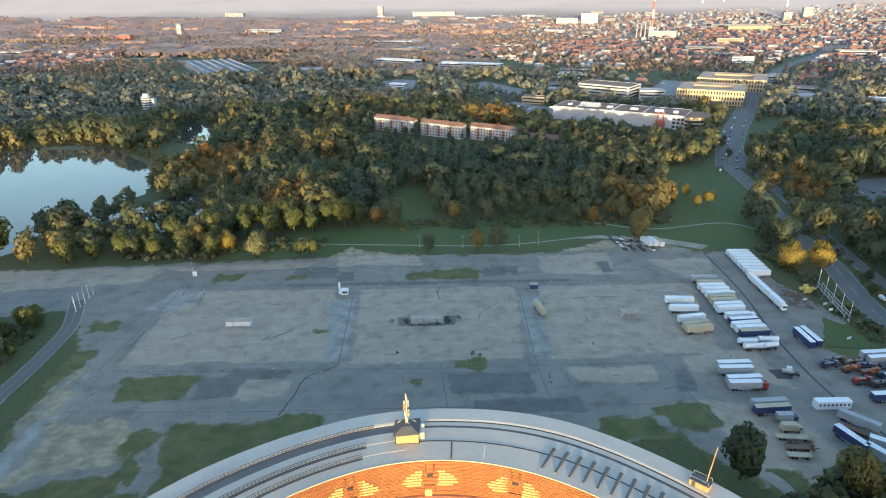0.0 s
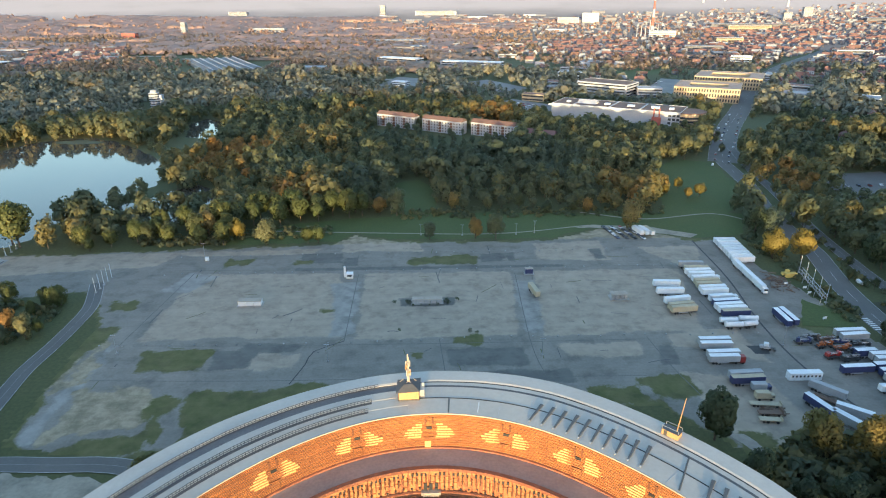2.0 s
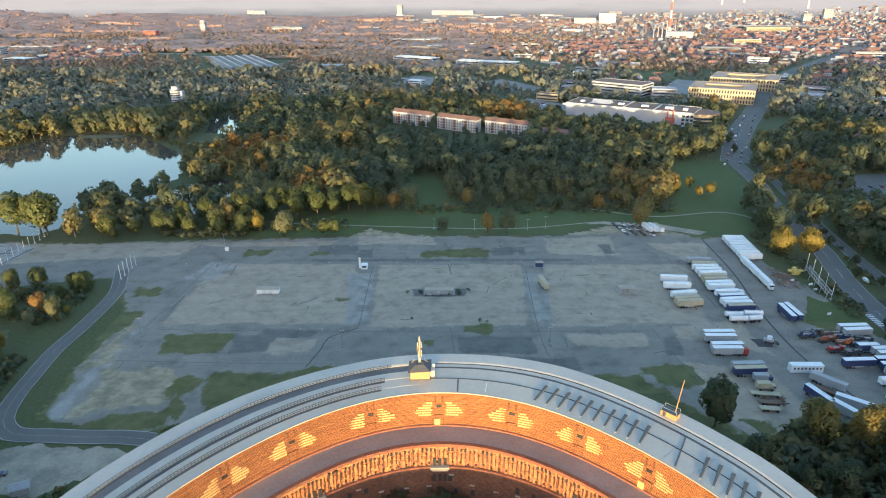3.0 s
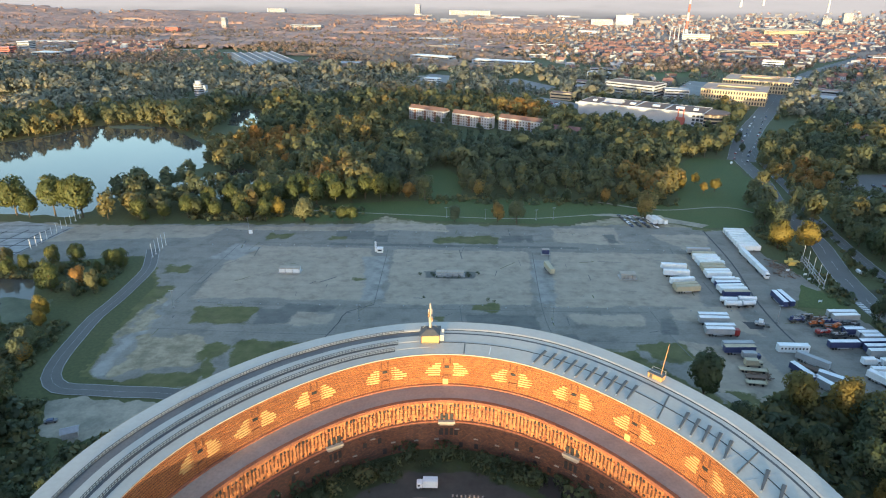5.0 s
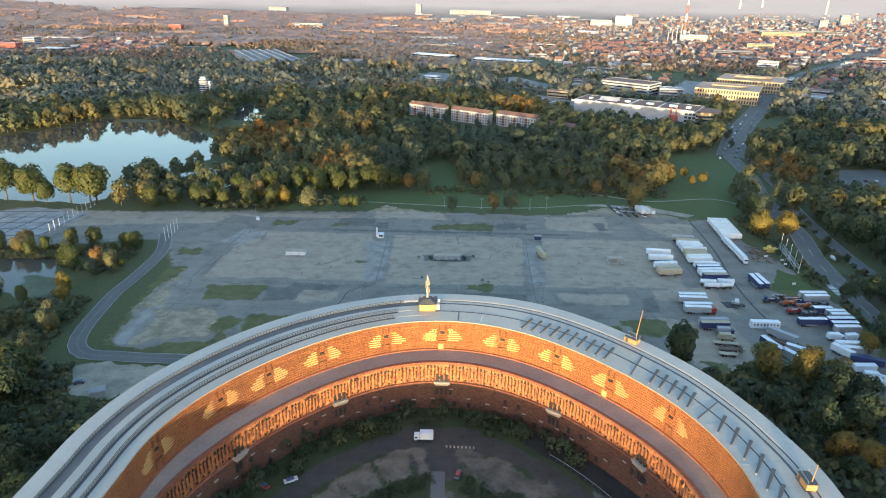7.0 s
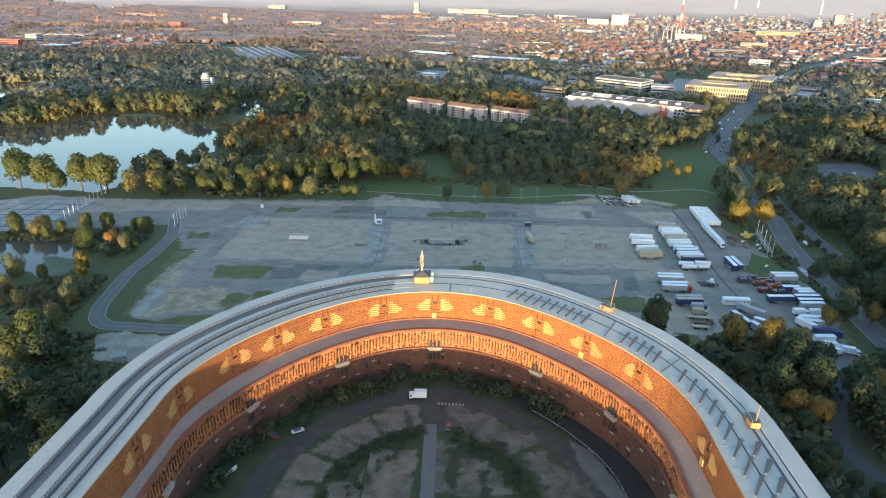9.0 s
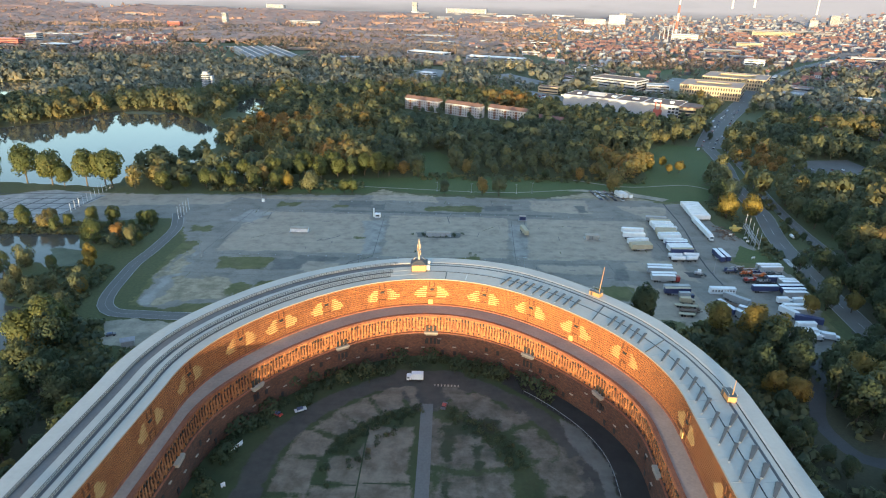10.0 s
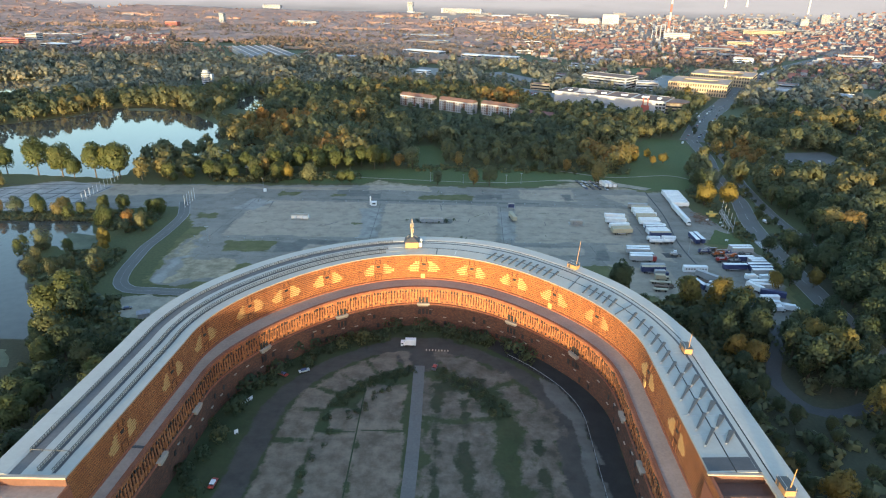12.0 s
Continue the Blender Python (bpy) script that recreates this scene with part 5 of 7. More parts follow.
def houses(name, spots, wall_mats, roof_mats, label):
    """Many gabled and flat-roofed houses, too many to count, as one object."""
    vs, fs, slots = [], [], []
    mats = wall_mats + roof_mats
    for x, y, turn, l, d, h, rise, w, r in spots:
        c, s = math.cos(radians(turn)), math.sin(radians(turn))
        k = len(vs)
        pts = [(-l / 2, -d / 2, 0), (l / 2, -d / 2, 0), (l / 2, d / 2, 0), (-l / 2, d / 2, 0)]
        pts += [(a, b, h) for a, b, _ in pts]
        pts += [(-l / 2, 0, h + rise), (l / 2, 0, h + rise)]
        lift = 0.0
        if y > 1500:
            lift = land_z(x, y)
        vs += [(x + a * c - b * s, y + a * s + b * c, z + lift) for a, b, z in pts]
        fs += [tuple(k + i for i in f) for f in ((0, 1, 5, 4), (1, 2, 6, 9, 5), (2, 3, 7, 6), (3, 0, 4, 8, 7), (4, 5, 9, 8), (6, 7, 8, 9))]
        slots += [w] * 4 + [len(wall_mats) + r] * 2
    return tagged(part(name, mesh_from(name, vs, fs, mats, slots), None), label, "town", kind="stuff")


def urban(x, y):
    """How densely the land is built over, from woods to town."""
    u = 0.16 + 0.0007 * (x - 0.12 * (y - 900)) + 0.6 * noise.noise(Vector((x * 0.0023, y * 0.0018, 3.0)))
    if y > 2600:
        u += 0.1
    return u


near, far, big = [], [], []
# rail yards, roads and fields that lie as long pale strips between the far woods
for k in range(34):
    y0 = 820 + 1500 * (k / 34) ** 1.1
    x0 = rng.uniform(-0.68, 0.62) * (y0 + 425)
    l, d = rng.uniform(90, 300), rng.uniform(9, 26) * (y0 / 1000)
    if any(abs(x0 - fx) < a + l / 2 and abs(y0 - fy) < b + d for fx, fy, a, b in FOOT) or inside(x0, y0, FIELD) or near_line(x0, y0, roads[1][0], l / 2 + 20):
        continue
    tagged(sheet("open_strip", [(x0 - l / 2, y0 - d / 2 + 8), (x0 + l / 2, y0 - d / 2 - 8), (x0 + l / 2, y0 + d / 2 - 8), (x0 - l / 2, y0 + d / 2 + 8)], (GRAVEL, GRASS, CONCRETE, SAND)[k % 4], 0.12, step=12, rough=3), "long pale strip of open ground among the woods", "field", kind="structure")
    FOOT.append((x0, y0 - 4, l / 2, d / 2 + 10))
    if k % 2:
        big.append((x0 + rng.uniform(-l / 4, l / 4), y0 + d / 3, -3, rng.uniform(30, 70), 14, rng.uniform(5, 8), 0.6, rng.choice((0, 1)), rng.choice((0, 2))))
RED_QUARTERS = [[(330, 1180), (476, 1660), (640, 1540), (540, 1110)], [(640, 1230), (700, 1560), (1100, 1500), (900, 1100)], [(-800, 1020), (-640, 1180), (-760, 1520), (-930, 1340)], [(900, 1500), (1000, 2000), (1700, 1900), (1300, 1400)]]
y = 660.0
while y < 2900:
    sp = 20 + (y - 640) * 0.0062
    x = 45 - (y + 425) * 0.78
    while x < 45 + (y + 425) * 0.78:
        u = urban(x, y)
        px, py = x + rng.uniform(-0.3, 0.3) * sp, y + rng.uniform(-0.3, 0.3) * sp
        red = any(inside(px, py, p) for p in RED_QUARTERS)
        ok = not any(abs(px - fx) < a + 8 and abs(py - fy) < b + 8 for fx, fy, a, b in FOOT) and not near_line(px, py, roads[1][0], 24)
        wide_open = (-420 < px < 260 and py < 1180) or (inside(px, py, FIELD)) or any(inside(px, py, p) for p in (YARD3, YARD5)) or (250 < px < 590 and py < 1030 and rng.random() < 0.6)
        if ok and not wide_open and rng.random() < (0.9 if red else u * 0.75) * min(1, max(0.15, (2900 - py) / 500)):
            tiled = red or noise.noise(Vector((px * 0.004, py * 0.003, 9.0))) > -0.05
            (near if py < 1900 else far).append((px, py, rng.choice((-32, 58, -20, 70)) + rng.uniform(-5, 5), rng.uniform(10, 20) * (1.3 if red else 1), rng.uniform(9, 12), rng.uniform(4.0, 8), rng.uniform(3.5, 6),
                                                 rng.choice((0, 0, 1, 2)), 0 if tiled and rng.random() < 0.85 else rng.choice((0, 1, 2))))
        elif ok and not wide_open and not red and u > 0.05 and rng.random() < 0.04:
            big.append((px, py, rng.choice((-12, -30, 60, 5)), rng.uniform(26, 90), rng.uniform(14, 34), rng.uniform(5, 13), rng.uniform(0.2, 1.2), rng.choice((0, 1, 1, 2)), rng.choice((0, 0, 1, 2))))
        x += sp
    y += sp * 1.15
for k in range(90):
    a = rng.uniform(-0.05, 0.5)
    r0 = rng.uniform(2300, 3200)
    big.append((45 + r0 * math.sin(a), -350 + r0 * math.cos(a), rng.choice((-12, 8, 0)), rng.uniform(14, 60), rng.uniform(12, 24), rng.uniform(4, 10), 0.3, 1, 0))
for k in range(26):
    x0, y0 = rng.uniform(450, 640), rng.uniform(280, 620)
    if x0 - 440 > (y0 - 280) * 0.42 and not any(abs(x0 - fx) < a + 6 and abs(y0 - fy) < b + 6 for fx, fy, a, b in FOOT):
        near.append((x0, y0, 58, rng.uniform(11, 20), 10, rng.uniform(5, 8), rng.uniform(3, 5), rng.choice((0, 1, 2)), rng.choice((0, 1, 2))))
        FOOT.append((x0, y0, 9, 9))
def town_house(x, y, turn, l, d, h, rise, w, r):
    """One of the nearer houses, with its own walls, roof, chimney and windows."""
    roofs = ((TILE, "red tiled"), (BROWN, "brown tiled"), (GREYROOF, "grey"))
    t = thing("house", pose(x, y, 0, 0, 0, turn), "pale plastered town house with a " + roofs[r][1] + " gabled roof", "house", "houses of the town")
    part("wall", block(0, 0, 0, l, d, h), (TOWNWALL, PLASTER, GREY)[w], t)
    part("roof", gable(blank(), 0, 0, h, l, d, rise), roofs[r][0], t)
    part("chimney", block(l * 0.2, 0.8, h + rise * 0.5, 0.8, 0.8, rise * 0.5 + 1.2), BRICK, t)
    for f in range(max(1, int(h / 2.8))):
        for i in range(3):
            placed("window", HOUSE_WINDOW, pose((i - 1) * l / 3.4, -d / 2 - 0.05, 1.0 + f * 2.8), t)
            placed("window", HOUSE_WINDOW, pose(l / 2 + 0.05, (i - 1) * d / 3.4, 1.0 + f * 2.8, 0, 0, 90), t)


def flat_hall(x, y, turn, l, d, h, rise, w, r):
    t = thing("flat_hall", pose(x, y, 0, 0, 0, turn), "long pale flat-roofed hall among the trees", "hall", "halls of the town")
    part("wall", block(0, 0, 0, l, d, h), (PLASTER, TOWNWALL, TOWNWALL)[w], t)
    part("roof", block(0, 0, h, l + 0.6, d + 0.6, 0.5), (GREYROOF, GREYROOF, BROWN)[r], t)
    part("window_band", block(0, -d / 2 - 0.05, h * 0.45, l * 0.9, 0.12, h * 0.25), GLASS, t)
    part("roof_plant", block(l * 0.2, 0, h + 0.5, l * 0.12, d * 0.4, 1.4), GREY, t)


HOUSE_WINDOW = shared("window", block(0, 0, 0, 1.3, 0.14, 1.5), GLASS)
near.sort(key=lambda s: math.hypot(s[0] - 45, s[1] + 350))
big.sort(key=lambda s: math.hypot(s[0] - 45, s[1] + 350))
for s in near[:70]:
    town_house(*s)
for s in big[:24]:
    flat_hall(*s)
near, big = near[70:], big[24:]
houses("town_houses", near, [TOWNWALL, TOWNWALL, GREY], [TILE, BROWN, GREYROOF], "dense town of pale houses with red tiled roofs")
houses("distant_town", far, [TOWNWALL, TOWNWALL, GREY], [TILE, BROWN, GREYROOF], "far town of pale houses with red roofs")
houses("commercial_quarter", big, [PLASTER, TOWNWALL, TOWNWALL], [GREYROOF, GREYROOF, BROWN], "scattered large pale flat-roofed halls and blocks")

# backdrop raised to fill the horizon: haze painted as a glow, paler with height
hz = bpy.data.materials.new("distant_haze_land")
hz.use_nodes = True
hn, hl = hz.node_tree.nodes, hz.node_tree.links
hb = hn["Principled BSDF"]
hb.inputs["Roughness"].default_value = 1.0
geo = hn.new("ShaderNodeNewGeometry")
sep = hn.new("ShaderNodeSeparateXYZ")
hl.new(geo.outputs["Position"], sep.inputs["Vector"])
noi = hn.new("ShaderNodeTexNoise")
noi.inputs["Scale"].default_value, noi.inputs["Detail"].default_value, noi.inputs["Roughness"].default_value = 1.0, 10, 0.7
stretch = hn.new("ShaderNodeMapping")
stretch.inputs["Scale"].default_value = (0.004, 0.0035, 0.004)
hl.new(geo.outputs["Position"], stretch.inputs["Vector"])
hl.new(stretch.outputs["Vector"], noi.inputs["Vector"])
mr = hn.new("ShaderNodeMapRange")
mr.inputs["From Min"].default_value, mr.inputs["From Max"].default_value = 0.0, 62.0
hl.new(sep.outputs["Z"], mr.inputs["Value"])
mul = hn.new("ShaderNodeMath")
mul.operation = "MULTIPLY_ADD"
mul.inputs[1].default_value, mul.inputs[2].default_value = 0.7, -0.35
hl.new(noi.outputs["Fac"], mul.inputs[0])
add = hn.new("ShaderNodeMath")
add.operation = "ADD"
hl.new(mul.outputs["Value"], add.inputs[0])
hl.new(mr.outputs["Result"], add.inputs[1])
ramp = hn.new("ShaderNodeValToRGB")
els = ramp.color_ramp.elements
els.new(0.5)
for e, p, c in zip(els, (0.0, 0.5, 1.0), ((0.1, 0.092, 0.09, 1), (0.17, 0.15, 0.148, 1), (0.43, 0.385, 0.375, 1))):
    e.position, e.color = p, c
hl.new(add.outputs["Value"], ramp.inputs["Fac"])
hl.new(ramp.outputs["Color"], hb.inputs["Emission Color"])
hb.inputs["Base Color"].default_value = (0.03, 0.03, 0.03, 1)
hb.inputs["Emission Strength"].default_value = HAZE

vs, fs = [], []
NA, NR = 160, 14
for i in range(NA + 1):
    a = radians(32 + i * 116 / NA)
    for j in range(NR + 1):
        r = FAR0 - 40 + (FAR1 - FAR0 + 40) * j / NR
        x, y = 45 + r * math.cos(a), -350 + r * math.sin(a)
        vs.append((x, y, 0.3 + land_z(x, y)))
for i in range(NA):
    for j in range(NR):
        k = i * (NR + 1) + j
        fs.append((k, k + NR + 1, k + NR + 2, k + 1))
tagged(part("backdrop", mesh_from("backdrop", vs, fs, hz, smooth=True), None), "glowing backdrop land with painted haze, raised to the horizon", "hills", kind="structure")

# ---------------------------------------------------------------- trees
nrng = np.random.default_rng(3)


def foliage(centres, heights, radii, count, size, lobes=20, seed=1, scatter=0.3, rise=0.2):
    """Leaf clumps for many crowns at once: corner places (n, 4, 3), the number of the tree of each clump and the way it faces."""
    g = np.random.default_rng(seed)
    n = len(centres)
    c = np.asarray(centres, float).reshape(n, 3)
    h, r = np.asarray(heights, float), np.asarray(radii, float)
    d = g.normal(size=(n, lobes, 3))
    d[:, :, 2] += 0.25
    d /= np.linalg.norm(d, axis=2, keepdims=True)
    lc = d * g.uniform(0.3, 0.64, (n, lobes, 1))
    lr = g.uniform(0.33, 0.5, (n, lobes)) * (20 / lobes) ** 0.3
    tree = np.repeat(np.arange(n), count)
    k = g.integers(0, lobes, n * count)
    v = g.normal(size=(n * count, 3)) + 0.55 * d[tree, k]
    v[:, 2] += 0.2
    v /= np.linalg.norm(v, axis=1, keepdims=True)
    p = lc[tree, k] + v * (lr[tree, k] * g.uniform(0.78, 1.06, n * count))[:, None]
    ext = np.stack([r, r, h * 0.47], 1)[tree]
    base = c[tree] + np.stack([0 * h, 0 * h, h * 0.51], 1)[tree]
    out = p / (np.linalg.norm(p, axis=1, keepdims=True) + 1e-9)
    p = p * ext + base
    nrm = v + g.normal(size=v.shape) * scatter
    nrm /= np.linalg.norm(nrm, axis=1, keepdims=True)
    t1 = np.cross(nrm, g.normal(size=v.shape))
    t1 /= np.linalg.norm(t1, axis=1, keepdims=True) + 1e-9
    t2 = np.cross(nrm, t1)
    s = (size * r[tree] / 5.0 * g.uniform(0.6, 1.3, n * count))[:, None]
    quad = np.stack([p + t1 * s * 0.62, p + t2 * s * 0.5 + t1 * s * 0.08, p - t1 * s * 0.55, p - t2 * s * 0.5], 1)
    quad += g.normal(size=quad.shape) * s[:, None] * 0.08
    face = 0.48 * v + 0.6 * out + 0.6 * scatter * g.normal(size=v.shape)
    face[:, 2] += rise
    face /= np.linalg.norm(face, axis=1, keepdims=True)
    return quad, tree, face


def quads_mesh(name, leaves, mat, tone=None):
    """A mesh of leaf clumps, shaded along the crown's own swellings."""
    quad, _, face = leaves
    n = len(quad)
    me = bpy.data.meshes.new(name)
    me.vertices.add(4 * n)
    me.vertices.foreach_set("co", quad.reshape(-1).astype(np.float32))
    me.loops.add(4 * n)
    me.loops.foreach_set("vertex_index", np.arange(4 * n, dtype=np.int32))
    me.polygons.add(n)
    me.polygons.foreach_set("loop_start", np.arange(0, 4 * n, 4, dtype=np.int32))
    me.polygons.foreach_set("loop_total", np.full(n, 4, dtype=np.int32))
    me.polygons.foreach_set("use_smooth", np.ones(n, dtype=bool))
    me.materials.append(mat)
    if tone is not None:
        a = me.attributes.new("tone", "FLOAT", "POINT")
        a.data.foreach_set("value", np.repeat(tone, 4).astype(np.float32))
    me.update(calc_edges=True)
    me.normals_split_custom_set_from_vertices(np.repeat(face, 4, axis=0))
    return me


def trunk_mesh(h, seed):
    r = random.Random(seed)
    bm = blank()
    rod(bm, (0, 0, -0.3), (0.1, 0.1, h * 0.42), h * 0.022, h * 0.014, 8)
    rod(bm, (0.1, 0.1, h * 0.42), (0.3, -0.1, h * 0.8), h * 0.014, h * 0.004, 6)
    for i in range(6):
        a = i * 1.05 + r.uniform(-0.3, 0.3)
        z = h * r.uniform(0.28, 0.5)
        l = h * r.uniform(0.16, 0.24)
        rod(bm, (0.1, 0.1, z), (l * math.cos(a), l * math.sin(a), z + l * r.uniform(0.6, 1.1)), h * 0.009, h * 0.003, 5)
    return shared("trunk", bm, BARK)


TREE_KINDS = []
for i in range(7):
    h, r = (20, 7.0) if i < 4 else (20, 8.6)
    TREE_KINDS.append((trunk_mesh(h, i), quads_mesh("crown", foliage([(0, 0, 0)], [h], [r], 1900, 0.62, 30, seed=20 + i), LEAF)))
DARK_KINDS = [(tr, quads_mesh("crown", foliage([(0, 0, 0)], [20], [7.6], 1800, 0.63, 30, seed=60 + i), DARKLEAF)) for i, (tr, cr) in enumerate(TREE_KINDS[:4])]
GOLD_CROWN = quads_mesh("crown", foliage([(0, 0, 0)], [20], [8.4], 3000, 0.54, lobes=30, seed=40), GOLDLEAF)
DARK_CROWN = quads_mesh("crown", foliage([(0, 0, 0)], [20], [7.0], 5200, 0.6, lobes=50, seed=41, scatter=0.2), DARKLEAF)
BANK_CROWNS = [quads_mesh("crown", foliage([(0, 0, 1.5)], [21], [8.6], 2800, 0.58, lobes=38, seed=44 + i), BANKLEAF) for i in range(2)]
AMBER_CROWNS = [quads_mesh("crown", foliage([(0, 0, 0.5)], [20], [7.8], 3000, 0.54, lobes=26, seed=94 + i), AMBERLEAF) for i in range(2)]
LOW_CROWNS = [quads_mesh("crown", foliage([(0, 0, -2.2)], [22], [7.8], 2400, 0.56, lobes=14 + 4 * i, seed=84 + i), BANKLEAF if i % 2 else LEAF) for i in range(4)]
BUSH = [quads_mesh("leaves", foliage([(0, 0, -1.6)], [5], [2.4], 170, 1.0, 9, seed=50 + i), DARKLEAF) for i in range(3)]


def tree(x, y, scale, kind=0, crown=None, label="broad green deciduous tree", turn=None, wide=1.0):
    t = thing("tree", pose(x, y, 0, 0, 0, turn if turn is not None else (x * 37 + y * 11) % 360), label, "tree", "trees")
    t.scale = (scale * wide, scale * wide, scale)
    placed("trunk", TREE_KINDS[kind][0], Matrix(), t)
    placed("crown", crown or TREE_KINDS[kind][1], Matrix(), t)
    return t


def shrub(x, y, s, z=0.05):
    t = thing("shrub", pose(x, y, z, 0, 0, x * 53 % 360), "dense dark green shrub", "shrub", "shrubs")
    t.scale = (s, s, s)
    placed("leaves", BUSH[int(x * 7 + y) % 3], Matrix(), t)
    return t


# trees that stand out
tree(140, -137, 1.1, 1, DARK_CROWN, "dense dark green round-topped tree beside the hall", 20, 0.96)
# Amber crowns put the evening sun on these dark trees into leaf colour.
for i, (x, y, s) in enumerate(((171, -146, 0.95), (184, -152, 0.98), (192, -155, 0.9), (223, -126, 0.6), (246.5, -121, 0.6), (174, -193, 0.65), (181, -197, 0.65), (209, -186, 0.85), (215, -197, 1.05), (210, -233, 0.9), (171, -273, 0.7))):
    tree(x, y, s, 4 + i % 3, AMBER_CROWNS[i % 2], "large dark tree whose evening-lit top is amber leaf colour", 30 + 47 * i)
for x, y, s in ((-113.5, -181, 0.72), (-113, -170, 0.55), (-83, -247, 0.45), (-129, -122, 0.5)):
    tree(x, y, s, 5, AMBER_CROWNS[int(x) % 2], "small tree with amber autumn leaves by the water")
for gx0, gy0, s in ((238, 151, 0.5), (236, 126, 0.5), (246, 130, 0.6), (222, 136, 0.45), (205, 128, 0.6), (181, 121, 0.6)):
    tree(gx0, gy0, s, 5, GOLD_CROWN if gx0 in (238, 222) else AMBER_CROWNS[gx0 % 2], "small golden tree on the park meadow")
for gx0, gy0, s in ((333, 300, 0.5), (345, 322, 0.45), (322, 262, 0.5), (268, -70, 0.4), (265, -16, 0.4), (276, 2, 0.35), (271, -27, 0.35)):
    tree(gx0, gy0, s, int(gx0) % 7, DARK_KINDS[int(gx0) % 4][1] if gy0 < 50 else None, "small tree on the avenue's verge")
tree(240, 15, 0.98, 5, GOLD_CROWN, "large tree with yellow autumn crown", 10)
tree(256.5, 14, 0.95, 5, GOLD_CROWN, "large tree with yellow autumn crown", 80)
tree(-74, 60, 0.75, 4, GOLD_CROWN, "bright yellow-green tree at the edge of the parking ground", 60)
for x, y, s in ((-270, 58, 1.4), (-249, 55, 1.35), (-237, 50, 0.9), (-224, 57, 1.3), (-203, 53, 1.45), (-213, 62, 1.3), (-330, 56, 1.2), (-296, 60, 1.1)):
    tree(x, y, s, 4 + int(x) % 3, BANK_CROWNS[int(x) % 2], "tall tree on the pond bank with bare lower trunk")
for x, y, s in ((-228, -34, 0.7), (-212, -35, 0.7), (-200, -26, 0.6), (-186, -33, 0.6), (-175, -26, 0.75), (-164, -23, 0.7), (-138, -25, 0.65), (-159, -56, 0.8), (-144, -62, 0.5), (-136, -58, 0.7), (-148, -50, 0.6), (-134, -112, 0.65),
                (-160, -95, 0.55), (-178, -90, 0.75), (-183, -100, 0.65), (-170, -110, 0.6), (-163, -125, 0.6), (-150, -128, 0.65), (-146, -118, 0.5), (-128, -140, 0.6), (-121, -188, 0.6), (-118, -166, 0.5), (-121, -152, 0.6), (-240, -36, 0.7)):
    tree(x, y, s, int(abs(x)) % 7, LOW_CROWNS[int(abs(x * 3 + y)) % 4], "small lakeside tree with yellowing leaves", None, 0.75 + 0.3 * (int(abs(x)) % 5) / 4)

isle = random.Random(77)
ISLAND = [(-205, -28), (-140, -18), (-131, -40), (-128, -64), (-128, -128), (-150, -127), (-160, -96), (-150, -84), (-150, -62), (-172, -40), (-205, -40)]
for k in range(34):
    x, y = isle.uniform(-205, -126), isle.uniform(-128, -18)
    if inside(x, y, ISLAND):
        tree(x, y, isle.uniform(0.38, 0.72), k % 7, GOLD_CROWN if k % 7 == 0 else LOW_CROWNS[k % 4], "small lakeside tree with yellowing leaves", None, isle.uniform(0.7, 1.0))

CLEAR = [[(-215, -34), (-120, -34), (-120, 12), (-215, 12)], [(232, -30), (262, -50), (290, -50), (285, 46), (232, 46)], [(232, -62), (272, -66), (275, 0), (232, 0)], LOT, LAWN_STRIP, GRID_YARD, POND, POND2, POND4, POND5, YARD, YARD2, YARD3] + MEADOWS + [YARD4, YARD5, FIELD, [(-132, -8), (-104, -20), (-98, -140), (-128, -142)], [(50, -120), (100, -100), (150, -100), (160, -140), (150, -150), (128, -160), (120, -170)], [(-128, -140), (-50, -136), (-44, -192), (-98, -192), (-110, -172)], [(-118, -235), (-112, -235), (-112, -330), (-118, -330)], [(-260, -50), (-200, -24), (-132, -16), (-116, -60), (-116, -150), (-190, -150), (-260, -100)], [(146, -120), (150, -158), (205, -162), (234, -160), (234, -120)], [(-310, 38), (-192, 38), (-192, 84), (-310, 84)], [(-660, 380), (-490, 380), (-505, 446), (-640, 446)], [(-222, 272), (-168, 266), (-166, 362), (-214, 362)], [(-650, 610), (-560, 610), (-575, 665), (-630, 665)]]


def free(x, y):
    if math.hypot(x - CX, y - CY) < 103 or (abs(x - CX) < 112 and y < CY):
        return False
    if any(inside(x, y, p) for p in CLEAR):
        return False
    if any(near_line(x, y, l, w) for l, w in roads):
        return False
    return not any(abs(x - fx) < a and abs(y - fy) < b for fx, fy, a, b in FOOT)


# low growth before the house fronts
FRONTS = [[(95, 545), (190, 545), (200, 640), (105, 640)], [(-50, 630), (60, 630), (60, 720), (-50, 720)], [(-14, 412), (140, 335), (128, 262), (-30, 338)], [(205, 470), (348, 384), (330, 318), (190, 410)], [(-345, 545), (-285, 545), (-285, 480), (-345, 480)], [(350, 640), (490, 570), (455, 470), (330, 540)], [(370, 800), (560, 860), (520, 740), (370, 690)], [(140, -160), (184, -190), (180, -215), (192, -220), (230, -222), (230, -330), (140, -330)]]
spots = []
y = -330.0
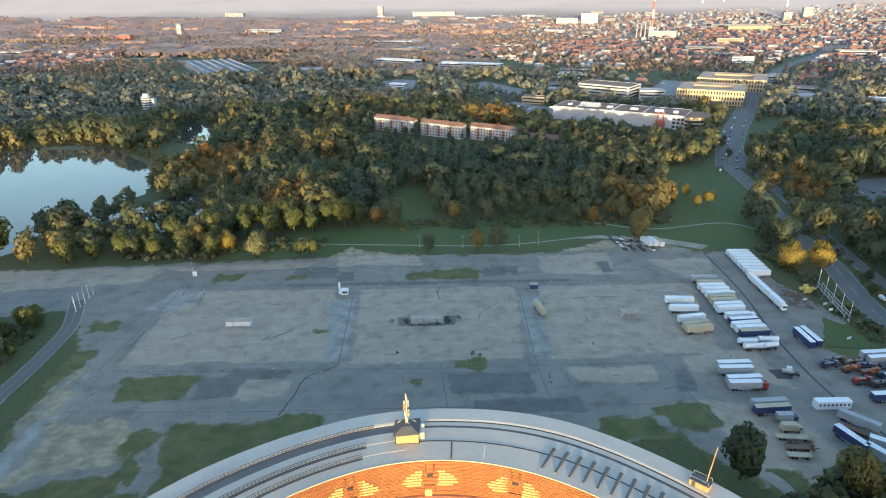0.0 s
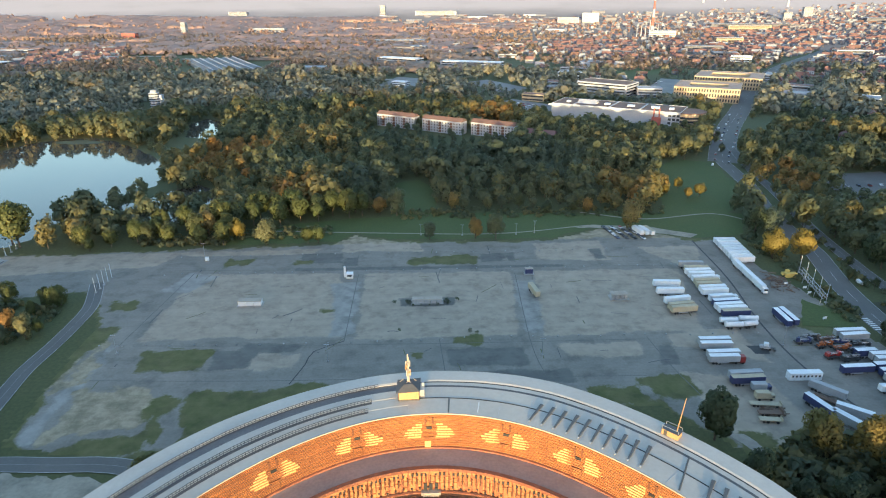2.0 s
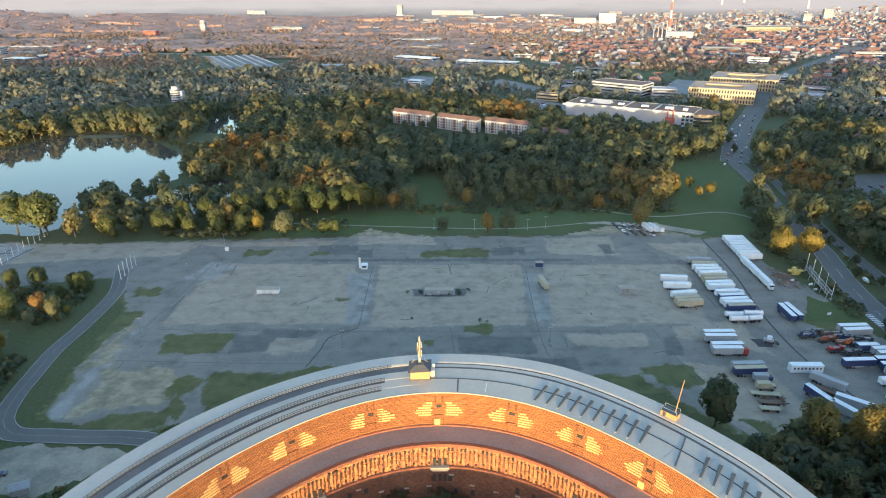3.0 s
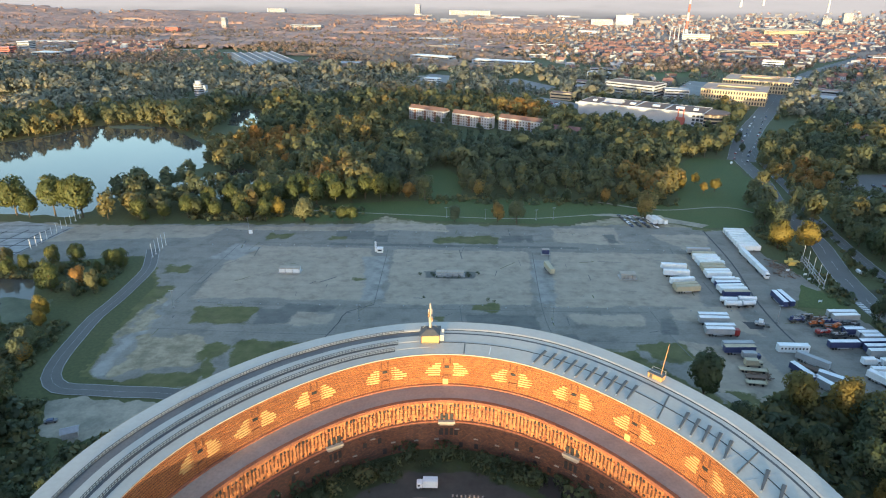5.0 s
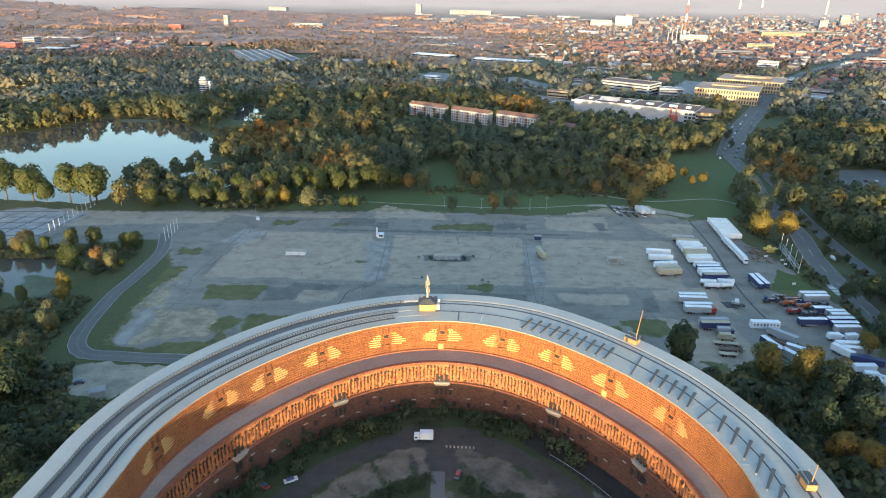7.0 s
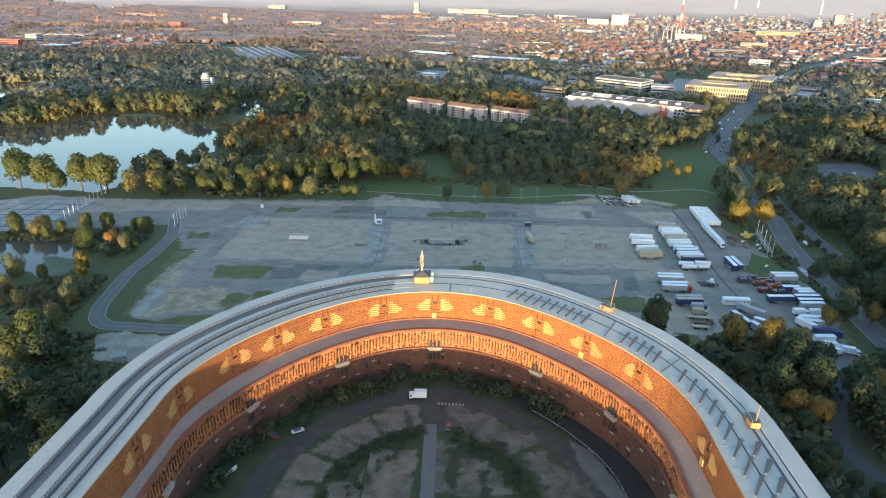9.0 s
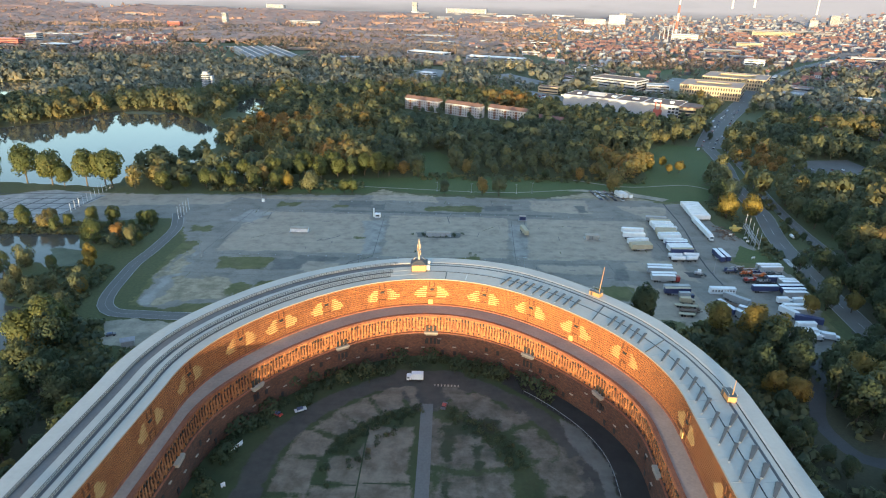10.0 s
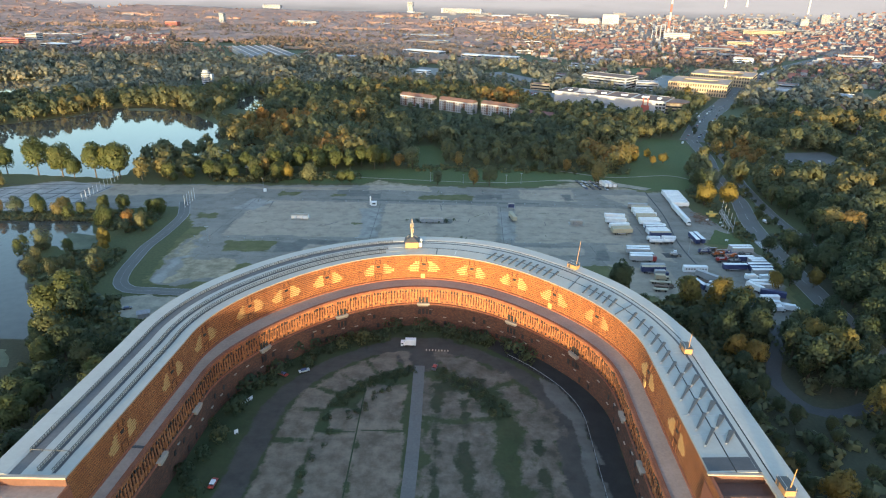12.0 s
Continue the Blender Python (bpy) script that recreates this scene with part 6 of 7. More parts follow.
while y < 900:
    x = -960.0
    while x < (640 if y < 500 else 1000):
        px, py = x + nrng.uniform(-4, 4), y + nrng.uniform(-4, 4)
        if in_view(px, py + 12, 1.03) and free(px, py):
            thin = noise.noise(Vector((px * 0.012, py * 0.012, 5)))
            gap = noise.noise(Vector((px * 0.028, py * 0.02, 15)))
            tall = 1.0 + 0.5 * noise.noise(Vector((px * 0.02, py * 0.014, 25)))
            if inside(px, py, POND3) and nrng.random() < 0.6:
                x += 11.6
                continue
            park = -60 < px < 225 and 80 < py < 330
            if (park or gap > -0.36 or py < 70) and not (px > 380 and py > 330 and thin < -0.2) and (py < 430 or thin > -0.42) and not (py > 640 and (urban(px, py) > 0.3 or px > 300) and nrng.random() < 0.45):
                front = any(inside(px, py, p) for p in FRONTS)
                spots.append((px, py, tall * (0.5 if front else 1.0) * nrng.uniform(0.62, 1.1) * (0.95 if park else 1.0 if px > 130 and py < -60 else 1.05 if px > 130 and py < 80 else 0.92)))
        x += 11.6 if py < 640 else 13.5
    y += 11.6 if y < 640 else 13.5
# the row along the far bank of the great pond
for (x1, y1), (x2, y2) in zip(NORTH_BANK, NORTH_BANK[1:]):
    k = int(math.hypot(x2 - x1, y2 - y1) / 8)
    for i in range(k):
        px, py = x1 + (x2 - x1) * i / k + nrng.uniform(-3, 3), y1 + (y2 - y1) * i / k + 14 + nrng.uniform(-3, 8)
        spots.append((px, py, nrng.uniform(0.85, 1.25)))


# Crowns that catch the evening sun: gold light put into the leaf tone.
GOLD_LIT_ROWS = ((-143, 702, -10, 633), (-250, 615, -142, 504), (-268, 530, -242, 558), (0, 514, 34, 480), (29, 606, 156, 525), (31, 488, 144, 425), (-131, 308, -90, 325), (-90, 325, -38, 344), (-143, 207, -103, 189),
             (356, 233, 375, 193), (-116, 690, -28, 562), (-28, 562, 180, 500), (-40, 470, 150, 430), (-420, 430, -240, 380), (300, 150, 420, 240), (190, 160, 215, 240), (-150, 240, -60, 300))

GOLD_LIT_CLUMPS = ((-65, 144), (-45, 118), (-131, 300), (-149, 279), (-39, 154), (-46, 271), (181, 203), (205, 180), (170, 96), (193, 109), (214, 145), (230, 296), (272, 240), (290, 222), (360, 212), (372, 226), (311, 151), (328, 146))


def tone_at(x, y):
    """Leaf tone in drifts: evening sun painted yellow by pond and avenue, greener park."""
    row = 0.0
    for x1, y1, x2, y2 in GOLD_LIT_ROWS:
        k = max(0.0, min(1.0, ((x - x1) * (x2 - x1) + (y - y1) * (y2 - y1)) / ((x2 - x1) ** 2 + (y2 - y1) ** 2)))
        row = max(row, 0.65 * (1 - math.hypot(x - x1 - k * (x2 - x1), y - y1 - k * (y2 - y1)) / 24))
    for gx0, gy0 in GOLD_LIT_CLUMPS:
        row = max(row, 1.0 * (1 - math.hypot(x - gx0, y - gy0) / 26))
    return 0.3 + 0.6 * row + 0.5 * noise.noise(Vector((x * 0.011, y * 0.011, 1.0))) + 0.11 * float(nrng.normal()) + (0.17 if x < -20 else 0.1 if x > 170 or y > 380 else -0.14)


near_trees = sorted(spots, key=lambda s: math.hypot(s[0] - 45, s[1] + 250))
LIMIT = 230
for x, y, s in near_trees[:LIMIT]:
    k = int(abs(x * 3 + y))
    # Crowns darker in the hall's shade, yellower in sun: light put into leaf colour.
    dark = DARK_KINDS[k % 4][1] if (x > 100 and (k % 3 or y < -60)) or (-140 < x < -40 and y < -150 and k % 4) or (x < 0 and k % 6 == 0) else BANK_CROWNS[k % 2] if x < 0 and k % 3 else None
    tree(x, y, s, k % 7, dark, "broad deciduous tree of the dense park wood")
rest = near_trees[LIMIT:]
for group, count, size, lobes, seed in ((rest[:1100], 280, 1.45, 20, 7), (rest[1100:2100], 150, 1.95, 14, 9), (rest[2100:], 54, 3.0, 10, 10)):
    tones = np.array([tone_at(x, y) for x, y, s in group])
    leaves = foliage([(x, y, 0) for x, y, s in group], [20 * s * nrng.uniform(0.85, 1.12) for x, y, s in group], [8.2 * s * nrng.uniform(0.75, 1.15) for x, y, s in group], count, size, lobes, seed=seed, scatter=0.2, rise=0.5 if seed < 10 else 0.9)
    tagged(part("woodland", quads_mesh("woodland", leaves, WOODLEAF if seed < 10 else MIDLEAF, np.clip(tones[leaves[1]] + 0.05 * nrng.normal(size=len(leaves[1])), 0, 1)), None), "dense mixed wood with evening light painted into its leaves", "woodland", kind="stuff")
# low growth between the trees, along the banks and the roads
THICKETS = (([(-132, -96), (-124, -140), (-108, -146), (-99, -164), (-95, -190), (-112, -200), (-124, -170), (-136, -136)], 150, 2.2), ([(-100, -170), (-84, -172), (-72, -164), (-74, -180), (-88, -215), (-98, -215)], 90, 2.0), ([(150, -170), (206, -176), (250, -150), (330, -150), (330, -300), (140, -300)], 200, 3.2), ([(242, -112), (247, -72), (243, -72), (236, -112)], 20, 2.4), ([(262, -112), (274, -112), (276, -50), (263, -50)], 30, 2.6), ([(-230, -40), (-172, -40), (-160, -54), (-140, -60), (-132, -36), (-150, -22), (-230, -30)], 90, 2.2), ([(-176, -112), (-160, -96), (-150, -84), (-128, -92), (-126, -132), (-160, -132)], 70, 1.8), ([(-240, -42), (-176, -42), (-172, -36), (-240, -34)], 140, 2.2),
            ([(-130, -140), (-104, -150), (-92, -200), (-106, -235), (-128, -180)], 70, 1.8), ([(150, -152), (172, -136), (200, -140), (204, -172), (186, -210), (160, -200)], 190, 3.0), ([(204, -168), (236, -150), (244, -90), (252, -90), (244, -190), (208, -200)], 220, 3.2),
            ([(-78, 58), (-20, 60), (-10, 74), (-70, 84)], 50, 2.0), ([(236, -60), (246, -56), (250, 60), (238, 50)], 45, 2.0), ([(262, -180), (272, -180), (274, -40), (290, 80), (280, 80), (262, -40)], 55, 2.4), ([(20, 92), (205, 92), (214, 108), (20, 110)], 60, 2.0), ([(-130, 52), (-80, 50), (-80, 62), (-130, 66)], 60, 2.4))
low = []
for poly, n, h in THICKETS:
    xs, ys = [p[0] for p in poly], [p[1] for p in poly]
    for k in range(n * 3):
        px, py = nrng.uniform(min(xs), max(xs)), nrng.uniform(min(ys), max(ys))
        if inside(px, py, poly) and not inside(px, py, POND4) and math.hypot(px - CX, py - CY) > 99 and not any(near_line(px, py, l, w) for l, w in roads):
            low.append((px, py, h * nrng.uniform(0.5, 1.5)))
leaves = foliage([(x, y, -0.3 * h) for x, y, h in low], [1.3 * h for x, y, h in low], [0.95 * h for x, y, h in low], 22, 3.4, lobes=6, seed=14)
tones = nrng.uniform(0.1, 0.75, len(low))
tagged(part("undergrowth", quads_mesh("undergrowth", leaves, WOODLEAF, tones[leaves[1]]), None), "tangled green and yellowing undergrowth", "bushes", kind="stuff")
vs, fs = [], []
for x, y, s in rest:
    k = len(vs)
    vs += [(x - 0.3, y - 0.3, 0), (x + 0.3, y - 0.3, 0), (x, y + 0.3, 0), (x, y, 13 * s)]
    fs += [(k, k + 1, k + 3), (k + 1, k + 2, k + 3), (k + 2, k, k + 3)]
tagged(part("woodland_trunks", mesh_from("woodland_trunks", vs, fs, BARK), None), "trunks of the dense wood", "woodland", kind="stuff")
# unseen tall tree belt beyond the ponds, behind the viewer, added to cast shade
belt = [(x + nrng.uniform(-4, 4), y + nrng.uniform(-4, 4), nrng.uniform(0.9, 1.02)) for x in range(-420, -58, 12) for y in range(-420, -345, 12)]
belt += [(x + nrng.uniform(-4, 4), y + nrng.uniform(-4, 4), nrng.uniform(1.0, 1.25)) for x in range(142, 440, 12) for y in range(-420, -372, 12)]
leaves = foliage([(x, y, 0) for x, y, s in belt], [20 * s for x, y, s in belt], [7.6 * s for x, y, s in belt], 120, 2.2, 13, seed=12)
tagged(part("unseen_shade_belt", quads_mesh("unseen_shade_belt", leaves, WOODLEAF, np.full(len(leaves[1]), 0.3)), None), "unseen tree belt added to shade parking ground and wood", "woodland", kind="stuff")
# far woods between the houses
fspots = []
y = 900.0
while y < 2700:
    sp = 12 + (y - 640) * 0.0085
    x = 45 - (y + 425) * 0.76
    while x < 45 + (y + 425) * 0.76:
        px, py = x + nrng.uniform(-0.45, 0.45) * sp, y + nrng.uniform(-0.45, 0.45) * sp
        u = urban(px, py)
        if py > 900 or free(px, py):
            grove = noise.noise(Vector((px * 0.0035, py * 0.0045, 31.0)))
            if nrng.random() < (0.98 - 0.85 * max(0, u)) * min(1, (2800 - py) / 1100) * min(1, 0.85 + 1.4 * grove) and not any(abs(px - fx) < a and abs(py - fy) < b for fx, fy, a, b in FOOT) and not near_line(px, py, roads[1][0], 16) and not (nrng.random() < 0.75 and any(inside(px, py, p) for p in RED_QUARTERS)):
                fspots.append((px, py, land_z(px, py), nrng.uniform(0.6, 1.05) * (1 + (sp - 12) * 0.018)))
        x += sp
    y += sp
# the closed canopy of the far woods: one rolling sheet of crowns, open where houses, halls, roads and fields lie
def canopy(y0, y1, step, seed, mat):
    cx, cy = np.meshgrid(np.arange(-2300, 2300, step), np.arange(y0, y1, step), indexing="ij")
    g = np.random.default_rng(seed)
    cx, cy = cx + g.uniform(-0.35, 0.35, cx.shape) * step, cy + g.uniform(-0.35, 0.35, cx.shape) * step
    ok = np.abs(cx - 45) < (cy + 425) * 0.76
    for fx, fy, a, b in FOOT:
        ok &= (np.abs(cx - fx) > a + 4) | (np.abs(cy - fy) > b + 4)
    for q in roads[1][0]:
        ok &= np.hypot(cx - q.x, cy - q.y) > 26
    for p in RED_QUARTERS + [FIELD, POND5, YARD3, YARD4, YARD5] + MEADOWS:
        ok &= depth_in(cx, cy, p) < -6
    built = 0.16 + 0.0007 * (cx - 0.12 * (cy - 900)) + 0.6 * value_noise(cx, cy, 0.0023, 3)
    ok &= built + 0.25 * value_noise(cx, cy, 0.02, seed + 1) < 0.22
    ok &= value_noise(cx, cy, 0.004, 33) > -0.55
    far = np.hypot(cx - 45, cy + 350)
    h = 8 + 2.4 * value_noise(cx, cy, 0.09, seed + 2) + 3.0 * value_noise(cx, cy, 0.021, seed + 3) + 2.4 * g.uniform(-1, 1, cx.shape)
    h += np.clip((far - FAR0) / (FAR1 - FAR0), 0, 1) ** 2 * FARZ
    cell = ok[:-1, :-1] & ok[1:, :-1] & ok[1:, 1:] & ok[:-1, 1:]
    core = np.zeros(ok.shape, bool)
    core[1:-1, 1:-1] = ok[1:-1, 1:-1] & ok[2:, 1:-1] & ok[:-2, 1:-1] & ok[1:-1, 2:] & ok[1:-1, :-2]
    h = np.where(core, h, h * 0.25)
    num = np.full(ok.shape, -1)
    used = np.zeros(ok.shape, bool)
    for a, b in ((0, 0), (1, 0), (1, 1), (0, 1)):
        used[a:ok.shape[0] - 1 + a, b:ok.shape[1] - 1 + b] |= cell
    num[used] = np.arange(used.sum())
    ii, jj = np.nonzero(cell)
    faces = np.stack([num[ii, jj], num[ii + 1, jj], num[ii + 1, jj + 1], num[ii, jj + 1]], 1).tolist()
    vx, vy = cx[used], cy[used]
    me = mesh_from("far_canopy", np.stack([vx, vy, h[used]], 1), faces, mat, smooth=True)
    at = me.attributes.new("tone", "FLOAT", "POINT")
    at.data.foreach_set("value", np.clip(0.4 + 0.5 * value_noise(vx, vy, 0.011, 1) + 0.2 * value_noise(vx, vy, 0.06, 4), 0, 1).astype(np.float32))
    tagged(part("far_canopy", me, None), "closed canopy of the far woods", "woodland", kind="stuff")


# The farther canopy and trees take the haze-pale leaf colour.
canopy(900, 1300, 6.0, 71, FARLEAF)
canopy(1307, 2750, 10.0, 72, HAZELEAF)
fspots.sort(key=lambda s: s[1])
tones = np.array([tone_at(x, y) for x, y, z, s in fspots])
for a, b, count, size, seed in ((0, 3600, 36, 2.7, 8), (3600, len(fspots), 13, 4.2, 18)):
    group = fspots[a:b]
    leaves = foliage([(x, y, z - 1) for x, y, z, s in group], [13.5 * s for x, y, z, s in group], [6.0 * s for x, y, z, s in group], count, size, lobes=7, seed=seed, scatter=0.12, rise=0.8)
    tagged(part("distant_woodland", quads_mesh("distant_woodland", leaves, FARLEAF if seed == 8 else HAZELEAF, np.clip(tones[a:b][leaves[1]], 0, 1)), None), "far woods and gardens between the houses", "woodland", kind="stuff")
# shrubs in the court and round the parking ground
for x, y, s in ((-17, -198, 1.9), (-9, -196, 2.2), (-2, -191, 1.7), (4, -187, 1.5), (18, -187, 2.2), (25, -184, 1.7), (60, -182, 1.6), (69, -183, 2.1), (83, -190, 2.6), (-19, -218, 1.9), (88, -196, 2.0), (-22, -232, 1.8)):
    shrub(x, y, s)
for k in range(46):
    qq = -60 + k * 8.1
    p = ring(qq, 61.5 + 2.5 * math.sin(k * 2.3))
    if 66 < qq < 74 or -70 < qq < 58:
        continue
    shrub(p.x, p.y, 1.0 + 1.1 * math.sin(k * 1.7) ** 2)
for k in range(44):
    qq = ARC * (0.52 + 0.0115 * k) if k < 36 else ARC + (k - 36) * 7
    p = ring(qq, 30 + 2.2 * math.sin(k * 1.3))
    shrub(p.x, p.y, 0.5 + 0.3 * math.sin(k) ** 2)
for k in range(26):
    p = ring(ARC * (0.02 + 0.016 * k), 29 + 3 * math.sin(k * 1.9))
    shrub(p.x, p.y, 0.55 + 0.3 * math.sin(k) ** 2)
for k in range(16):
    shrub(37.5 + 2.0 * math.sin(k * 3.1) - k * 1.3, -208 - k * 2.0 + 2 * math.sin(k), 0.55)

# ---------------------------------------------------------------- vehicles on the parking ground
WHEEL = shared("wheel", rod(blank(), (0, -0.18, 0), (0, 0.18, 0), 0.5, 0.5, 12), RUBBER)
CARWHEEL = shared("wheel", rod(blank(), (0, -0.11, 0), (0, 0.11, 0), 0.32, 0.32, 10), RUBBER)


def wheels(t, xs, y, me=WHEEL, z=0.5):
    for x in xs:
        for s in (-y, y):
            placed("wheel", me, pose(x, s, z), t)


def lorry_trailer(x, y, turn, long=13.6, side=WHITE, top=WHITE, label="white box trailer parked on the asphalt", cab=None):
    t = thing("lorry_trailer", pose(x, y, 0.1, 0, 0, turn), label, "trailer", "parked lorries and trailers")
    part("box", box(blank(), 0, 0, 1.15, long, 2.5, 2.7, bevel=0.06), side, t)
    part("roof", box(blank(), 0, 0, 3.86, long - 0.1, 2.44, 0.08), top, t)
    part("chassis", box(box(blank(), 0, -0.5, 0.8, long - 0.4, 0.2, 0.34), 0, 0.5, 0.8, long - 0.4, 0.2, 0.34), DARKSTEEL, t)
    for side in (-1, 1):
        part("skirt", box(blank(), -long * 0.05, 1.2 * side, 0.55, long * 0.4, 0.06, 0.55), GREY, t)
    wheels(t, (-long / 2 + 1.8, -long / 2 + 3.1, -long / 2 + 4.4), 1.05)
    for side in (-1, 1):
        part("landing_leg", box(blank(), long / 2 - 2.6, 0.8 * side, 0, 0.15, 0.15, 0.9), DARKSTEEL, t)
    if cab:
        c = part("cab", box(box(blank(), long / 2 + 1.3, 0, 0.5, 2.1, 2.45, 2.9, bevel=0.18), long / 2 + 0.1, 0, 0.5, 1.4, 0.9, 0.5), cab, t, "driver's cab")
        part("windscreen", box(blank(), long / 2 + 2.33, 0, 2.0, 0.08, 2.1, 0.95), GLASS, c)
        wheels(t, (long / 2 + 1.4, long / 2 - 1.4), 1.05)
    return t


def tank_trailer(x, y, turn, long):
    t = thing("tank_trailer", pose(x, y, 0.1, 0, 0, turn), "short white tank trailer parked on the asphalt", "trailer", "parked lorries and trailers")
    b = blank()
    rod(b, (-long / 2, 0, 2.2), (long / 2, 0, 2.2), 1.25, 1.25, 16)
    part("tank", b, WHITE, t)
    part("walkway", box(blank(), 0, 0, 3.4, long * 0.8, 0.5, 0.12), STEEL, t)
    part("chassis", box(blank(), 0, 0, 0.75, long - 0.3, 1.1, 0.3), DARKSTEEL, t)
    wheels(t, (-long / 2 + 1.2, -long / 2 + 2.5, long / 2 - 1.2), 1.05)


def box_lorry(x, y, turn, side=WHITE, cab=WHITE, long=7.4, label="white box lorry with a small cab"):
    t = thing("box_lorry", pose(x, y, 0.1, 0, 0, turn), label, "lorry", "parked lorries and trailers")
    part("box", box(blank(), -0.9, 0, 1.0, long - 2.0, 2.4, 2.5, bevel=0.06), side, t)
    c = part("cab", box(blank(), long / 2 - 0.9, 0, 0.5, 1.8, 2.2, 2.0, bevel=0.15), cab, t)
    part("windscreen", box(blank(), long / 2 - 0.02, 0, 1.4, 0.08, 1.9, 0.8), GLASS, c)
    part("side_window", box(blank(), long / 2 - 0.7, 0, 1.45, 0.8, 2.26, 0.6), GLASS, c)
    part("chassis", box(blank(), -0.3, 0, 0.6, long - 1.0, 1.0, 0.3), DARKSTEEL, t)
    wheels(t, (-long / 2 + 1.5, long / 2 - 1.3), 0.98, z=0.48)


def flat_trailer(x, y, turn, long, mat, label="rusty flat lorry trailer with headboard"):
    t = thing("flat_trailer", pose(x, y, 0.1, 0, 0, turn), label, "trailer", "parked lorries and trailers")
    part("deck", box(blank(), 0, 0, 1.0, long, 2.4, 0.25), mat, t)
    part("headboard", box(blank(), long / 2 - 0.1, 0, 1.25, 0.12, 2.4, 0.9), mat, t)
    part("chassis", box(blank(), 0, 0, 0.7, long - 0.6, 1.0, 0.3), DARKSTEEL, t)
    wheels(t, (-long / 2 + 1.4, -long / 2 + 2.7, long / 2 - 1.5), 1.0)


def parked_car(x, y, turn, van=False):
    t = thing("van" if van else "parked_car", pose(x, y, 0.12, 0, 0, turn), "white van parked on the asphalt" if van else "small car parked on the asphalt", "van" if van else "car", "parked cars")
    b = blank()
    box(b, 0, 0, 0.3, 4.3, 1.75, 0.6 if not van else 1.5, bevel=0.12)
    part("body", b, WHITE if van else CARPAINT, t)
    if not van:
        c = part("cabin", box(blank(), -0.2, 0, 0.88, 2.2, 1.5, 0.5, bevel=0.15), CARPAINT, t)
        part("windscreen", box(blank(), 0.85, 0, 0.95, 0.2, 1.3, 0.34), GLASS, c)
        part("rear_window", box(blank(), -1.25, 0, 0.95, 0.2, 1.3, 0.34), GLASS, c)
    else:
        part("windscreen", box(blank(), 2.1, 0, 1.1, 0.12, 1.5, 0.5), GLASS, t)
    wheels(t, (-1.35, 1.35), 0.8, CARWHEEL, 0.32)


PLAIN = "white box trailer parked on the asphalt"
for x, y, a in ((188.5, -5.5, 0), (188.6, -9.6, 1), (187.5, -26.0, 3), (187.1, -29.6, 4), (187.0, -45.0, 5), (187.3, -48.6, 2), (166.2, -76.6, 0), (165.4, -80.2, -1), (165.4, -87.0, 1), (166.5, -19.2, -5), (165.2, -27.8, -3)):
    lorry_trailer(x, y, a, 13.6, WHITE if y > -50 else GREY, WHITE)
lorry_trailer(188.0, -14.0, 5, 12.6, WHITE, WHITE, "white box lorry with a white cab", WHITE)
lorry_trailer(187.2, -36.4, 3, 12.0, WHITE, WHITE, "white box lorry with a white cab", WHITE)
lorry_trailer(164.2, -90.4, -1, 12.6, GREY, WHITE, "grey trailer coupled to a red cab", RED)
lorry_trailer(165.0, -37.6, 8, 13.0, WHITE, WHITE, PLAIN)
for x, y, a in ((164.6, -43.6, 9), (164.7, -47.0, 6), (187.9, -18.2, 0), (187.3, -22.0, 2)):
    lorry_trailer(x, y, a, 12.8, BEIGE, BEIGE, "beige tarpaulin trailer parked on the asphalt")
lorry_trailer(188.5, 4.2, -3, 13.4, GREY, GREY, "grey trailer parked on the asphalt")
lorry_trailer(167.3, -102.2, 2, 13.2, GREY, GREY, "grey trailer parked on the asphalt")
lorry_trailer(189.2, -1.8, -3, 12.8, BEIGE, BEIGE, "trailer with a faded yellow roof")
for x, y, a in ((187.2, -52.2, 2), (166.6, -105.6, 2)):
    lorry_trailer(x, y, a, 13.2, BLUE, BEIGE, "blue trailer with a faded yellow roof")
lorry_trailer(187.4, -41.2, 4, 13.0, BLUE, WHITE, "blue trailer with a white roof")
for x, y, a, l in ((181, -58.4, -3, 7.8), (181.5, -62.6, -1, 7.8), (190.7, -57.4, -3, 8.4), (189.2, -62.0, 8, 6.6)):
    tank_trailer(x, y, a, l)
for x, y, a in ((206.4, -57.4, -90), (209.8, -56.6, -88)):
    lorry_trailer(x, y, a, 13.4, BLUE, WHITE, "dark blue trailer with a white roof")
for k in range(8):
    lorry_trailer(222.6 - 0.3 * k, 37.6 - 4.0 * k, -3, 12.4, WHITE, WHITE, "white trailer in a tight row beside the trees")
for k in range(3):
    lorry_trailer(214.2 - 0.4 * k, 1.0 - 11.6 * k, -92, 11.0, WHITE, WHITE, "white trailer in a line, end to end", WHITE if k == 2 else None)
box_lorry(169.8, -109.8, -1, GREY, BLUE, 7.6, "lorry with a blue cab and grey box")
box_lorry(168.3, -115.4, -3, BEIGE, BEIGE, 7.2, "old lorry with a beige box")
flat_trailer(166.6, -119.4, -8, 11, BEIGE, "long bleached flat trailer")
flat_trailer(165.8, -124.6, -6, 8.6, RUST, "rusty flat lorry trailer with headboard")
flat_trailer(163.9, -128.4, -8, 7.6, BEIGE, "short bleached flat lorry trailer")
pile = thing("scrap_heap", pose(168, -123.5, 0.1), "heap of rusty scrap steel", "scrap")
r2 = random.Random(2)
BEAM = shared("beam", block(0, 0, 0, 1, 0.25, 0.3), RUST)
